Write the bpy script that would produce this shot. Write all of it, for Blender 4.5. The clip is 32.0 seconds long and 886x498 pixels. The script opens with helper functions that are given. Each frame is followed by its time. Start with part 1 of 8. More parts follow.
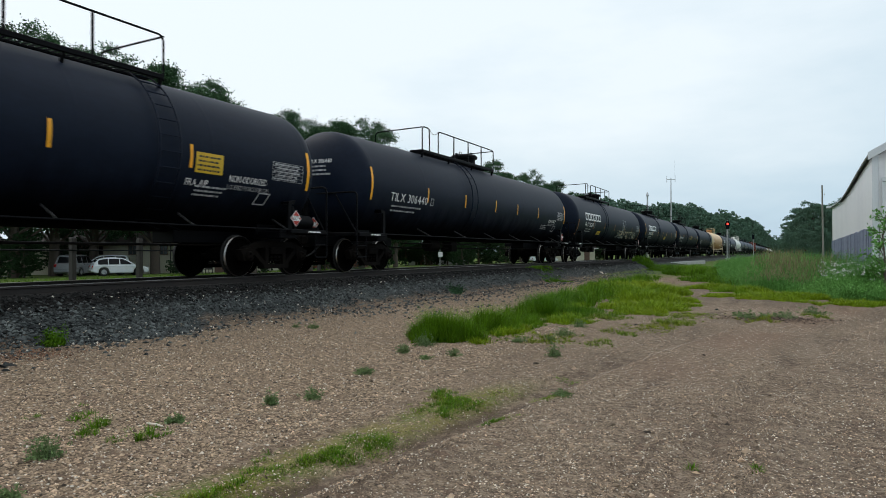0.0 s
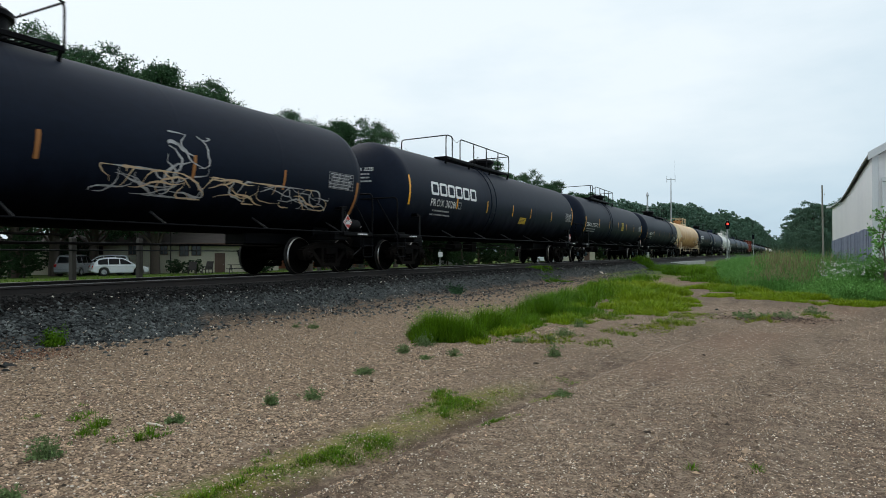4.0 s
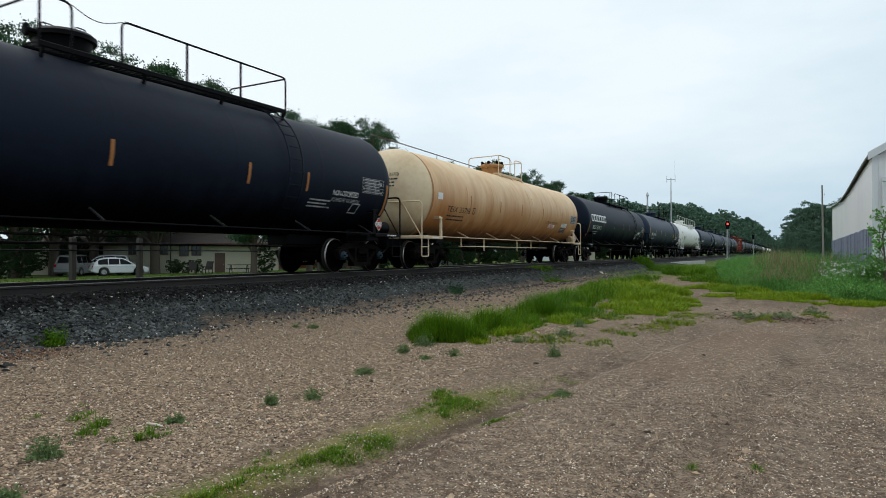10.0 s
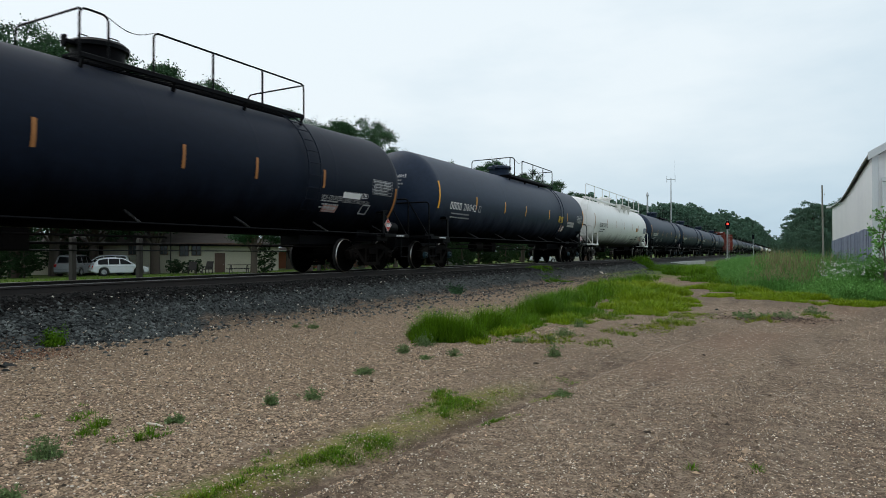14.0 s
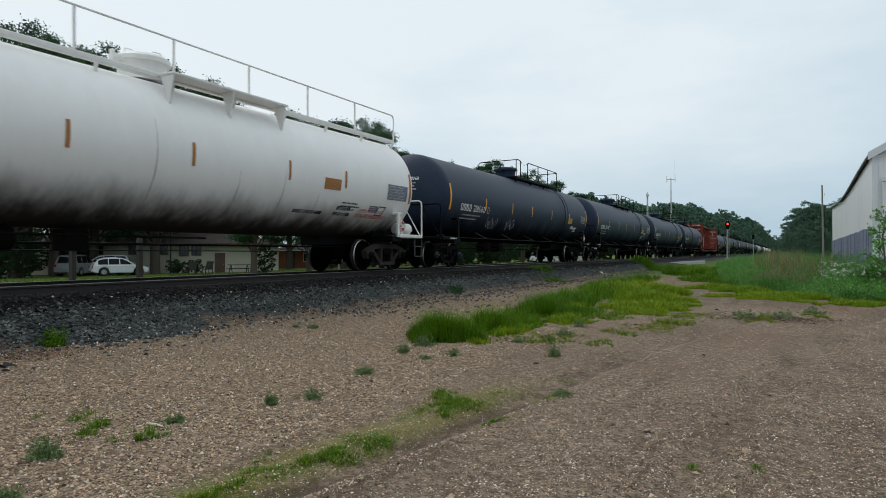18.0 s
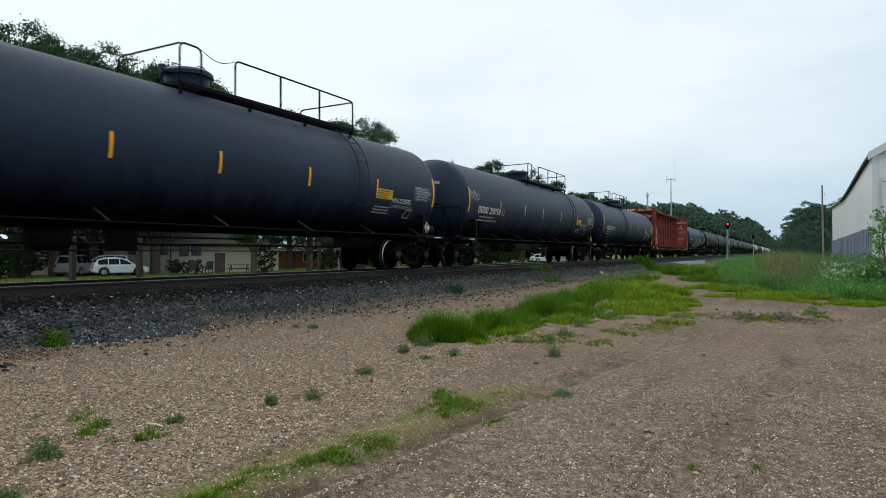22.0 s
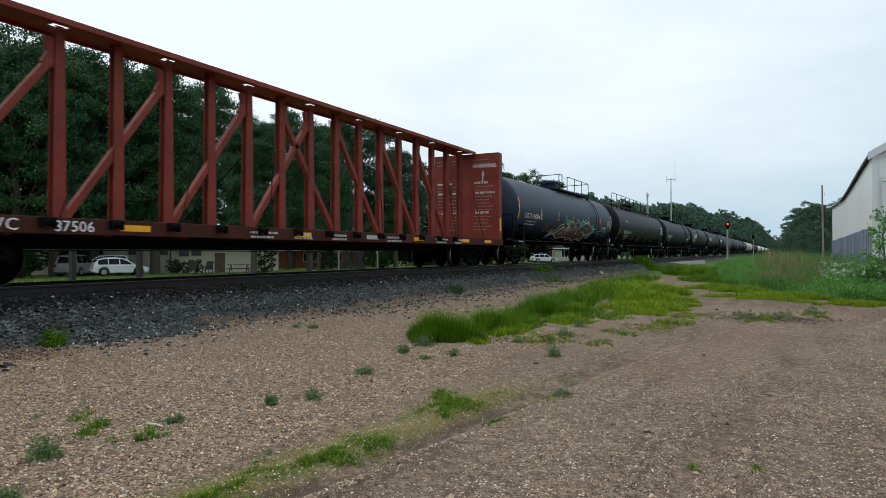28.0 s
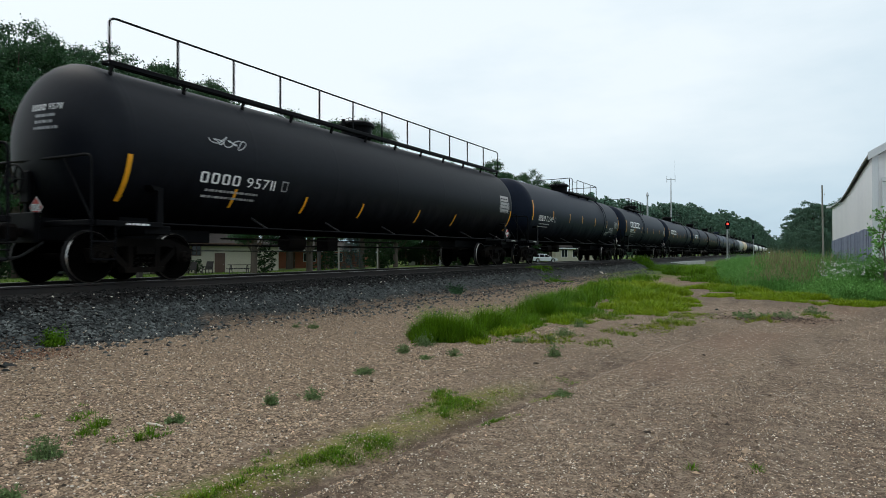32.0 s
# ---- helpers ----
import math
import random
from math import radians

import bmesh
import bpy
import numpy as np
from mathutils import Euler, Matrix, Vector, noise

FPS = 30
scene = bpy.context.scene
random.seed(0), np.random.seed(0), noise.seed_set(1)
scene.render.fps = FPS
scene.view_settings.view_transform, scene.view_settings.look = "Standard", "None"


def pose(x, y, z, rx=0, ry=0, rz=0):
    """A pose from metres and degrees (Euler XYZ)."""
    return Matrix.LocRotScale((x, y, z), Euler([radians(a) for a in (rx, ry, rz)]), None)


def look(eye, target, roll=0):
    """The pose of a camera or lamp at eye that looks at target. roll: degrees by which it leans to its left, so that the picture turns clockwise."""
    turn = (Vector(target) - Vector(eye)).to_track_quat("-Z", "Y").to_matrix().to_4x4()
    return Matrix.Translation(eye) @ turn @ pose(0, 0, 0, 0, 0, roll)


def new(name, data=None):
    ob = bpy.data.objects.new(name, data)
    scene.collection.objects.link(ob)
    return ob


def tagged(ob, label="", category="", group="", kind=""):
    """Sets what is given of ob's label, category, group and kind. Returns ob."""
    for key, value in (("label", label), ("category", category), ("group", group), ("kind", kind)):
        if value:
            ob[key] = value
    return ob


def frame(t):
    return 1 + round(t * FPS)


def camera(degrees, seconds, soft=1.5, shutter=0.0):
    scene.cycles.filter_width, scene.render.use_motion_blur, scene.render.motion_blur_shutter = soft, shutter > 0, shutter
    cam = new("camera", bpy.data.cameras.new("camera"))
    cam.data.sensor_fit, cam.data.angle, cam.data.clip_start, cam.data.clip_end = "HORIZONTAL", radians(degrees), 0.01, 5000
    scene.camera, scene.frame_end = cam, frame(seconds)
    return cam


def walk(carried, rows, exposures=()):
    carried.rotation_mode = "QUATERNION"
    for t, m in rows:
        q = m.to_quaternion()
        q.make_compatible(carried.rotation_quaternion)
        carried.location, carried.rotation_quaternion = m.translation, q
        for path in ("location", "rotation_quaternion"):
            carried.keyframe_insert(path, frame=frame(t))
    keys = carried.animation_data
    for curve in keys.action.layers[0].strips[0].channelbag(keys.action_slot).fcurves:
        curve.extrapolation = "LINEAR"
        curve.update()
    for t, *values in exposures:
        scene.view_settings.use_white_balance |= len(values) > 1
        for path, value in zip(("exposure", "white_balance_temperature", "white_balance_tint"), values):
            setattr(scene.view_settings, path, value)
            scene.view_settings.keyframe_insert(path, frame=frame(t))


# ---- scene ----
cam = camera(67.48, 32.0, soft=0.55, shutter=0.15)
EYE = Vector((0.0, 0.0, 1.25))
AIM = EYE + Vector((-0.45699, 0.88944, 0.006315))
walk(cam, [(0.0, look(EYE, AIM, -0.088)), (32.0, look(EYE, AIM, -0.088))],
     exposures=[(0.0, 0.0), (10.2, 0.0), (11.0, -0.14), (12.0, -0.15), (12.8, -0.07), (14.0, -0.06), (16.5, -0.03), (17.0, -0.08), (18.0, -0.17), (18.7, -0.1), (19.5, -0.03), (20.5, 0.0), (27.5, 0.02), (30.0, 0.05), (32.0, 0.0)])

# ---- plan: the track runs along +y, the train rolls towards -y ----
TRACK_X = -11.6
RAIL_Z = 0.7345
SPEED = 9.71

# ---- sky, sun, exposure ----
world = bpy.data.worlds.new("overcast_sky")
scene.world = world
world.use_nodes = True
wt = world.node_tree
wt.nodes.clear()
w_out = wt.nodes.new("ShaderNodeOutputWorld")
w_mix = wt.nodes.new("ShaderNodeMixShader")
w_sky_bg = wt.nodes.new("ShaderNodeBackground")
w_cloud_bg = wt.nodes.new("ShaderNodeBackground")
w_sky = wt.nodes.new("ShaderNodeTexSky")
w_sky.sky_type = "NISHITA"
w_sky.sun_disc = False
w_sky.sun_elevation = radians(55)
w_sky.sun_rotation = radians(-82)
w_sky.air_density = 1.5
w_sky.dust_density = 4.0
w_sky_bg.inputs["Strength"].default_value = 0.1
wt.links.new(w_sky.outputs[0], w_sky_bg.inputs["Color"])
w_co = wt.nodes.new("ShaderNodeTexCoord")
w_map = wt.nodes.new("ShaderNodeMapping")
w_map.inputs["Scale"].default_value = (1.0, 1.0, 3.2)
w_noise = wt.nodes.new("ShaderNodeTexNoise")
w_noise.inputs["Scale"].default_value = 1.7
w_noise.inputs["Detail"].default_value = 6.0
w_noise.inputs["Roughness"].default_value = 0.55
wt.links.new(w_co.outputs["Generated"], w_map.inputs["Vector"])
wt.links.new(w_map.outputs[0], w_noise.inputs["Vector"])
w_sep = wt.nodes.new("ShaderNodeSeparateXYZ")
wt.links.new(w_co.outputs["Generated"], w_sep.inputs[0])
w_up = wt.nodes.new("ShaderNodeMath")
w_up.operation = "MULTIPLY_ADD"
wt.links.new(w_sep.outputs["Z"], w_up.inputs[0])
w_up.inputs[1].default_value = 1.25
w_up.inputs[2].default_value = -0.275
w_sum = wt.nodes.new("ShaderNodeMath")
w_sum.operation = "MULTIPLY_ADD"
wt.links.new(w_noise.outputs["Fac"], w_sum.inputs[0])
w_sum.inputs[1].default_value = 0.95
w_side = wt.nodes.new("ShaderNodeMath")
w_side.operation = "MULTIPLY_ADD"
wt.links.new(w_sep.outputs["X"], w_side.inputs[0])
w_side.inputs[1].default_value = -0.30
wt.links.new(w_up.outputs[0], w_side.inputs[2])
wt.links.new(w_side.outputs[0], w_sum.inputs[2])
w_ramp = wt.nodes.new("ShaderNodeValToRGB")
w_ramp.color_ramp.elements[0].position = 0.0
w_ramp.color_ramp.elements[0].color = (0.34, 0.44, 0.55, 1)
w_ramp.color_ramp.elements[1].position = 0.72
w_ramp.color_ramp.elements[1].color = (0.875, 0.965, 1.02, 1)
w_mid = w_ramp.color_ramp.elements.new(0.28)
w_mid.color = (0.555, 0.715, 0.83, 1)
wt.links.new(w_sum.outputs[0], w_ramp.inputs[0])
wt.links.new(w_ramp.outputs[0], w_cloud_bg.inputs["Color"])
w_cloud_bg.inputs["Strength"].default_value = 1.05
w_mix.inputs[0].default_value = 0.92
wt.links.new(w_sky_bg.outputs[0], w_mix.inputs[1])
wt.links.new(w_cloud_bg.outputs[0], w_mix.inputs[2])
wt.links.new(w_mix.outputs[0], w_out.inputs[0])

sun_data = bpy.data.lights.new("sun", "SUN")
sun_data.energy = 0.6
sun_data.angle = radians(25)
sun_data.color = (1.0, 0.96, 0.9)
sun = new("sun", sun_data)
sun.matrix_world = look((-42, 6, 60), (0, 0, 0))

# ---- materials ----


def node(tree, kind, **values):
    n = tree.nodes.new(kind)
    for key, value in values.items():
        n.inputs[key].default_value = value
    return n


def surface(name, colour, second=None, rough=0.6, metal=0.0, coarse=1.2, fine=30.0, amount=0.5, bump=0.15, depth=0.01, island=0.0, stretch=(1, 1, 1), spec=0.5):
    """A two-scale procedural surface: coarse stains towards the second colour, fine grain and bump."""
    m = bpy.data.materials.new(name)
    m.use_nodes = True
    t = m.node_tree
    b = t.nodes["Principled BSDF"]
    second = second or tuple(c * 0.6 for c in colour)
    co = t.nodes.new("ShaderNodeTexCoord")
    mp = t.nodes.new("ShaderNodeMapping")
    mp.inputs["Scale"].default_value = stretch
    t.links.new(co.outputs["Object"], mp.inputs["Vector"])
    n1 = node(t, "ShaderNodeTexNoise", Scale=coarse, Detail=5.0, Roughness=0.6)
    n2 = node(t, "ShaderNodeTexNoise", Scale=fine, Detail=4.0, Roughness=0.65)
    for n in (n1, n2):
        t.links.new(mp.outputs[0], n.inputs["Vector"])
    ramp = t.nodes.new("ShaderNodeValToRGB")
    ramp.color_ramp.elements[0].position = 0.38
    ramp.color_ramp.elements[1].position = 0.68
    t.links.new(n1.outputs["Fac"], ramp.inputs[0])
    fac = t.nodes.new("ShaderNodeMath")
    fac.operation = "MULTIPLY"
    fac.inputs[1].default_value = amount
    t.links.new(ramp.outputs[0], fac.inputs[0])
    mix = t.nodes.new("ShaderNodeMixRGB")
    mix.inputs[1].default_value = (*colour, 1)
    mix.inputs[2].default_value = (*second, 1)
    t.links.new(fac.outputs[0], mix.inputs[0])
    grain = t.nodes.new("ShaderNodeMixRGB")
    grain.blend_type = "OVERLAY"
    grain.inputs[0].default_value = 0.35
    t.links.new(mix.outputs[0], grain.inputs[1])
    t.links.new(n2.outputs["Fac"], grain.inputs[2])
    last = grain.outputs[0]
    if island:
        geo = t.nodes.new("ShaderNodeNewGeometry")
        hsv = t.nodes.new("ShaderNodeHueSaturation")
        mr = t.nodes.new("ShaderNodeMapRange")
        mr.inputs["To Min"].default_value = 1 - island
        mr.inputs["To Max"].default_value = 1 + island
        t.links.new(geo.outputs["Random Per Island"], mr.inputs["Value"])
        t.links.new(mr.outputs[0], hsv.inputs["Value"])
        t.links.new(last, hsv.inputs["Color"])
        last = hsv.outputs[0]
    t.links.new(last, b.inputs["Base Color"])
    rr = t.nodes.new("ShaderNodeMapRange")
    rr.inputs["To Min"].default_value = max(0.05, rough - 0.12)
    rr.inputs["To Max"].default_value = min(1.0, rough + 0.12)
    t.links.new(n1.outputs["Fac"], rr.inputs["Value"])
    t.links.new(rr.outputs[0], b.inputs["Roughness"])
    b.inputs["Metallic"].default_value = metal
    b.inputs["Specular IOR Level"].default_value = spec
    if bump:
        bp = t.nodes.new("ShaderNodeBump")
        bp.inputs["Strength"].default_value = bump
        bp.inputs["Distance"].default_value = depth
        t.links.new(n2.outputs["Fac"], bp.inputs["Height"])
        t.links.new(bp.outputs[0], b.inputs["Normal"])
    return m


def leafy(name, colour, second, island=0.45, through_light=0.25):
    m = surface(name, colour, second, rough=0.55, coarse=0.35, fine=4.0, amount=0.8, bump=0.0, island=island, spec=0.1)
    b = m.node_tree.nodes["Principled BSDF"]
    b.inputs["Transmission Weight"].default_value = 0.0
    b.inputs["Subsurface Weight"].default_value = 0.0
    tr = m.node_tree.nodes.new("ShaderNodeBsdfTranslucent")
    mixs = m.node_tree.nodes.new("ShaderNodeMixShader")
    mixs.inputs[0].default_value = through_light
    src = b.inputs["Base Color"].links[0].from_socket
    out = m.node_tree.nodes["Material Output"]
    m.node_tree.links.new(src, tr.inputs["Color"])
    m.node_tree.links.new(b.outputs[0], mixs.inputs[1])
    m.node_tree.links.new(tr.outputs[0], mixs.inputs[2])
    m.node_tree.links.new(mixs.outputs[0], out.inputs["Surface"])
    return m


def glowing(name, colour, strength):
    m = bpy.data.materials.new(name)
    m.use_nodes = True
    b = m.node_tree.nodes["Principled BSDF"]
    b.inputs["Base Color"].default_value = (*colour, 1)
    b.inputs["Emission Color"].default_value = (*colour, 1)
    b.inputs["Emission Strength"].default_value = strength
    return m


def ground_material():
    """Brown gravel lot, grey ballast beside the rails, soil and turf further off."""
    m = bpy.data.materials.new("gravel_ground")
    m.use_nodes = True
    t = m.node_tree
    b = t.nodes["Principled BSDF"]
    co = t.nodes.new("ShaderNodeTexCoord")
    vec = co.outputs["Object"]
    sep = t.nodes.new("ShaderNodeSeparateXYZ")
    t.links.new(vec, sep.inputs[0])

    def noise_of(scale, detail=4.0, rough=0.6):
        n = node(t, "ShaderNodeTexNoise", Scale=scale, Detail=detail, Roughness=rough)
        t.links.new(vec, n.inputs["Vector"])
        return n.outputs["Fac"]

    def calc(op, a, c):
        n = t.nodes.new("ShaderNodeMath")
        n.operation = op
        for i, v in enumerate((a, c)):
            if isinstance(v, (int, float)):
                n.inputs[i].default_value = v
            else:
                t.links.new(v, n.inputs[i])
        return n.outputs[0]

    def step(v, lo, hi):
        n = t.nodes.new("ShaderNodeMapRange")
        n.interpolation_type = "SMOOTHSTEP"
        n.inputs["From Min"].default_value = lo
        n.inputs["From Max"].default_value = hi
        t.links.new(v, n.inputs["Value"])
        return n.outputs[0]

    def blend(f, a, c, kind="MIX"):
        n = t.nodes.new("ShaderNodeMixRGB")
        n.blend_type = kind
        for i, v in enumerate((f, a, c)):
            if isinstance(v, tuple):
                n.inputs[i].default_value = (*v, 1)
            elif isinstance(v, float):
                n.inputs[i].default_value = v
            else:
                t.links.new(v, n.inputs[i])
        return n.outputs[0]

    big, mid, grit = noise_of(0.35, 5), noise_of(2.3, 5), noise_of(45.0, 5, 0.75)
    stone = node(t, "ShaderNodeTexVoronoi", Scale=75.0)
    t.links.new(vec, stone.inputs["Vector"])
    pebble = node(t, "ShaderNodeTexVoronoi", Scale=120.0)
    t.links.new(vec, pebble.inputs["Vector"])
    stone_tone = t.nodes.new("ShaderNodeRGBToBW")
    t.links.new(stone.outputs["Color"], stone_tone.inputs[0])
    peb_tone = t.nodes.new("ShaderNodeRGBToBW")
    t.links.new(pebble.outputs["Color"], peb_tone.inputs[0])
    # loose tan gravel on the track side, worn brown dirt where vehicles drive
    tan = blend(step(stone_tone.outputs[0], 0.25, 0.85), (0.07, 0.046, 0.030), (0.47, 0.34, 0.225))
    tan = blend(step(mid, 0.45, 0.7), tan, blend(0.6, tan, (0.17, 0.115, 0.08)))
    lot = blend(step(peb_tone.outputs[0], 0.2, 0.85), (0.085, 0.060, 0.042), (0.37, 0.272, 0.19))
    lot = blend(step(big, 0.42, 0.62), lot, blend(0.55, lot, (0.11, 0.078, 0.056)))
    drag = t.nodes.new("ShaderNodeMapping")
    drag.inputs["Rotation"].default_value = (0, 0, radians(-24))
    drag.inputs["Scale"].default_value = (2.6, 0.4, 1.0)
    t.links.new(vec, drag.inputs["Vector"])
    trail = node(t, "ShaderNodeTexNoise", Scale=1.0, Detail=6.0, Roughness=0.62)
    t.links.new(drag.outputs[0], trail.inputs["Vector"])
    lot = blend(calc("MULTIPLY", step(trail.outputs["Fac"], 0.52, 0.68), 0.6), lot, (0.075, 0.05, 0.036))
    lot = blend(calc("MULTIPLY", step(trail.outputs["Fac"], 0.46, 0.34), 0.35), lot, (0.30, 0.23, 0.17))
    tan = blend(calc("MULTIPLY", step(trail.outputs["Fac"], 0.56, 0.70), 0.45), tan, (0.12, 0.075, 0.05))
    along = calc("ADD", sep.outputs["X"], calc("MULTIPLY", mid, 2.2))
    lot_side = step(calc("ADD", along, calc("MULTIPLY", sep.outputs["Y"], 0.05)), -2.6, 0.0)
    col = blend(lot_side, tan, lot)
    col = blend(calc("MULTIPLY", step(grit, 0.62, 0.75), 0.6), col, (0.44, 0.38, 0.32))
    # clods and washed gravel a few centimetres across
    clod, wash = noise_of(17.0, 3, 0.6), noise_of(5.5, 4, 0.6)
    col = blend(calc("MULTIPLY", step(clod, 0.53, 0.66), 0.5), col, (0.062, 0.041, 0.029))
    col = blend(calc("MULTIPLY", step(clod, 0.47, 0.36), 0.45), col, (0.42, 0.335, 0.25))
    col = blend(calc("MULTIPLY", step(wash, 0.56, 0.68), 0.4), col, (0.19, 0.115, 0.078))
    # damp soil in the wheel ruts
    yy = calc("MULTIPLY", sep.outputs["Y"], sep.outputs["Y"])
    line = calc("ADD", calc("ADD", calc("MULTIPLY", sep.outputs["Y"], 0.06), calc("MULTIPLY", yy, 0.0065)), -2.55)
    off = calc("SUBTRACT", sep.outputs["X"], line)
    rut = calc("MAXIMUM", step(calc("ABSOLUTE", off, 0.0), 0.22, 0.05), calc("MULTIPLY", step(calc("ABSOLUTE", calc("SUBTRACT", off, 1.7), 0.0), 0.24, 0.05), 0.3))
    rut = calc("MULTIPLY", rut, calc("MULTIPLY", step(mid, 0.38, 0.6), step(sep.outputs["Y"], 9.0, 5.8)))
    col = blend(calc("MULTIPLY", rut, 0.7), col, (0.06, 0.038, 0.027))
    scrape = t.nodes.new("ShaderNodeMapping")
    scrape.inputs["Rotation"].default_value = (0, 0, radians(52))
    scrape.inputs["Scale"].default_value = (0.5, 5.0, 1.0)
    t.links.new(vec, scrape.inputs["Vector"])
    lines = node(t, "ShaderNodeTexNoise", Scale=1.6, Detail=5.0, Roughness=0.6)
    t.links.new(scrape.outputs[0], lines.inputs["Vector"])
    col = blend(calc("MULTIPLY", step(lines.outputs["Fac"], 0.60, 0.68), calc("MULTIPLY", lot_side, 0.55)), col, (0.075, 0.048, 0.036))
    smooth = calc("MULTIPLY", step(calc("ABSOLUTE", calc("SUBTRACT", off, 0.75), 0.0), 0.75, 0.2), calc("MULTIPLY", step(sep.outputs["Y"], 5.5, 8.0), step(sep.outputs["Y"], 24.0, 17.0)))
    col = blend(calc("MULTIPLY", smooth, calc("MULTIPLY", step(big, 0.36, 0.6), 0.55)), col, (0.23, 0.145, 0.10))
    # thin moss along the rut
    verge = step(calc("ABSOLUTE", calc("ADD", off, 0.34), 0.0), 0.34, 0.1)
    sprout = noise_of(20.0, 5, 0.7)
    moss = calc("MULTIPLY", calc("MULTIPLY", verge, step(sprout, 0.38, 0.52)), calc("MULTIPLY", step(sep.outputs["Y"], 6.6, 5.2), step(sep.outputs["Y"], 1.6, 2.4)))
    col = blend(calc("MULTIPLY", moss, 0.65), col, blend(step(mid, 0.4, 0.65), (0.12, 0.16, 0.022), (0.22, 0.205, 0.04)))
    # ballast
    side = calc("ABSOLUTE", calc("SUBTRACT", sep.outputs["X"], TRACK_X), 0.0)
    bulge = calc("MULTIPLY", step(sep.outputs["Y"], 5.0, 6.6), step(sep.outputs["Y"], 8.5, 7.3))
    edge = calc("SUBTRACT", side, calc("MULTIPLY", bulge, 0.75))
    ball = step(calc("ADD", edge, calc("MULTIPLY", mid, 0.9)), 3.3, 2.95)
    ballast = blend(step(stone_tone.outputs[0], 0.1, 1.0), (0.010, 0.012, 0.012), (0.12, 0.13, 0.125))
    col = blend(calc("MULTIPLY", step(calc("ADD", side, calc("MULTIPLY", mid, 2.4)), 5.0, 3.8), 0.4), col, (0.085, 0.055, 0.042))
    col = blend(ball, col, ballast)
    # Dark oily bed, with the shade under the train put into the colour.
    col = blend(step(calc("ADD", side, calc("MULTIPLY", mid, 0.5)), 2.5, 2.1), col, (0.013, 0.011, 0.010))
    # turf and soil far off and beyond the track
    turf_far = step(calc("ADD", sep.outputs["Y"], calc("MULTIPLY", big, 14.0)), 39.0, 50.0)
    turf_side = step(sep.outputs["X"], -15.2, -17.0)
    turf_mask = calc("MAXIMUM", turf_far, turf_side)
    turf_mask = calc("MULTIPLY", turf_mask, calc("SUBTRACT", 1.0, ball))
    turf = blend(mid, (0.055, 0.105, 0.018), (0.13, 0.18, 0.03))
    col = blend(turf_mask, col, turf)
    t.links.new(col, b.inputs["Base Color"])
    b.inputs["Roughness"].default_value = 0.95
    b.inputs["Specular IOR Level"].default_value = 0.2
    h = calc("ADD", calc("MULTIPLY", stone.outputs["Distance"], -1.0), calc("MULTIPLY", grit, 0.5))
    bp = t.nodes.new("ShaderNodeBump")
    bp.inputs["Strength"].default_value = 0.7
    bp.inputs["Distance"].default_value = 0.02
    t.links.new(h, bp.inputs["Height"])
    t.links.new(bp.outputs[0], b.inputs["Normal"])
    return m


M_GROUND = ground_material()
M_BALLAST = surface("ballast_stone", (0.036, 0.040, 0.039), (0.19, 0.20, 0.188), rough=0.9, coarse=3, fine=40, island=0.95, bump=0.4)
# Bed stones with the train's shade put into their colour.
M_SHADESTONE = surface("oily_shaded_stone", (0.016, 0.015, 0.014), (0.035, 0.032, 0.03), rough=0.85, coarse=3, fine=40, island=0.9, bump=0.4, spec=0.2)
M_CHIPS = surface("reddish_soil_chip", (0.21, 0.105, 0.06), (0.10, 0.05, 0.032), rough=0.95, coarse=3, fine=30, island=0.8, bump=0.4)
M_SOIL = surface("dark_brown_soil", (0.14, 0.095, 0.068), (0.08, 0.055, 0.04), rough=0.95, coarse=3, fine=30, island=0.8, bump=0.4)
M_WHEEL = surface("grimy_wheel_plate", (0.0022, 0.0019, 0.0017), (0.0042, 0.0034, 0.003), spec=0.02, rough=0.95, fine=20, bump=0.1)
M_TREAD = surface("dull_wheel_tread", (0.014, 0.012, 0.011), (0.009, 0.008, 0.0075), rough=0.7, metal=0.2, fine=30)
M_CARGLASS = surface("tinted_car_glass", (0.008, 0.009, 0.010), rough=0.12, spec=0.12, bump=0, coarse=0.5)
M_PALESTONE = surface("pale_pebble", (0.74, 0.66, 0.56), (0.49, 0.41, 0.32), rough=0.9, coarse=3, fine=60, island=0.3, bump=0.2)
M_PEBBLE = surface("tan_pebble", (0.45, 0.325, 0.22), (0.075, 0.048, 0.033), rough=0.9, coarse=13.0, fine=60, island=0.9, bump=0.3)
M_STEEL = surface("worn_steel", (0.55, 0.53, 0.5), (0.35, 0.3, 0.26), rough=0.3, metal=1.0, fine=60, bump=0.05)
M_RAILTOP = surface("polished_rail_head", (0.36, 0.35, 0.34), (0.26, 0.24, 0.22), rough=0.4, metal=0.8, fine=60, bump=0.03)
M_RAIL = surface("rusty_rail", (0.02, 0.016, 0.014), (0.035, 0.025, 0.02), rough=0.8, fine=60)
M_TIE = surface("creosoted_wood", (0.03, 0.026, 0.022), (0.06, 0.05, 0.042), rough=0.9, stretch=(1, 6, 6), fine=12)
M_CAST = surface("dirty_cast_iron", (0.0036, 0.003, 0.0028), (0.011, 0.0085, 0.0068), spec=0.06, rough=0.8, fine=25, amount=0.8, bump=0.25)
M_BLACK = surface("black_tank_paint", (0.0042, 0.0086, 0.020), (0.0068, 0.0122, 0.0255), spec=0.12, rough=0.38, coarse=0.5, fine=9, amount=0.7, bump=0.04, stretch=(1, 0.35, 1))
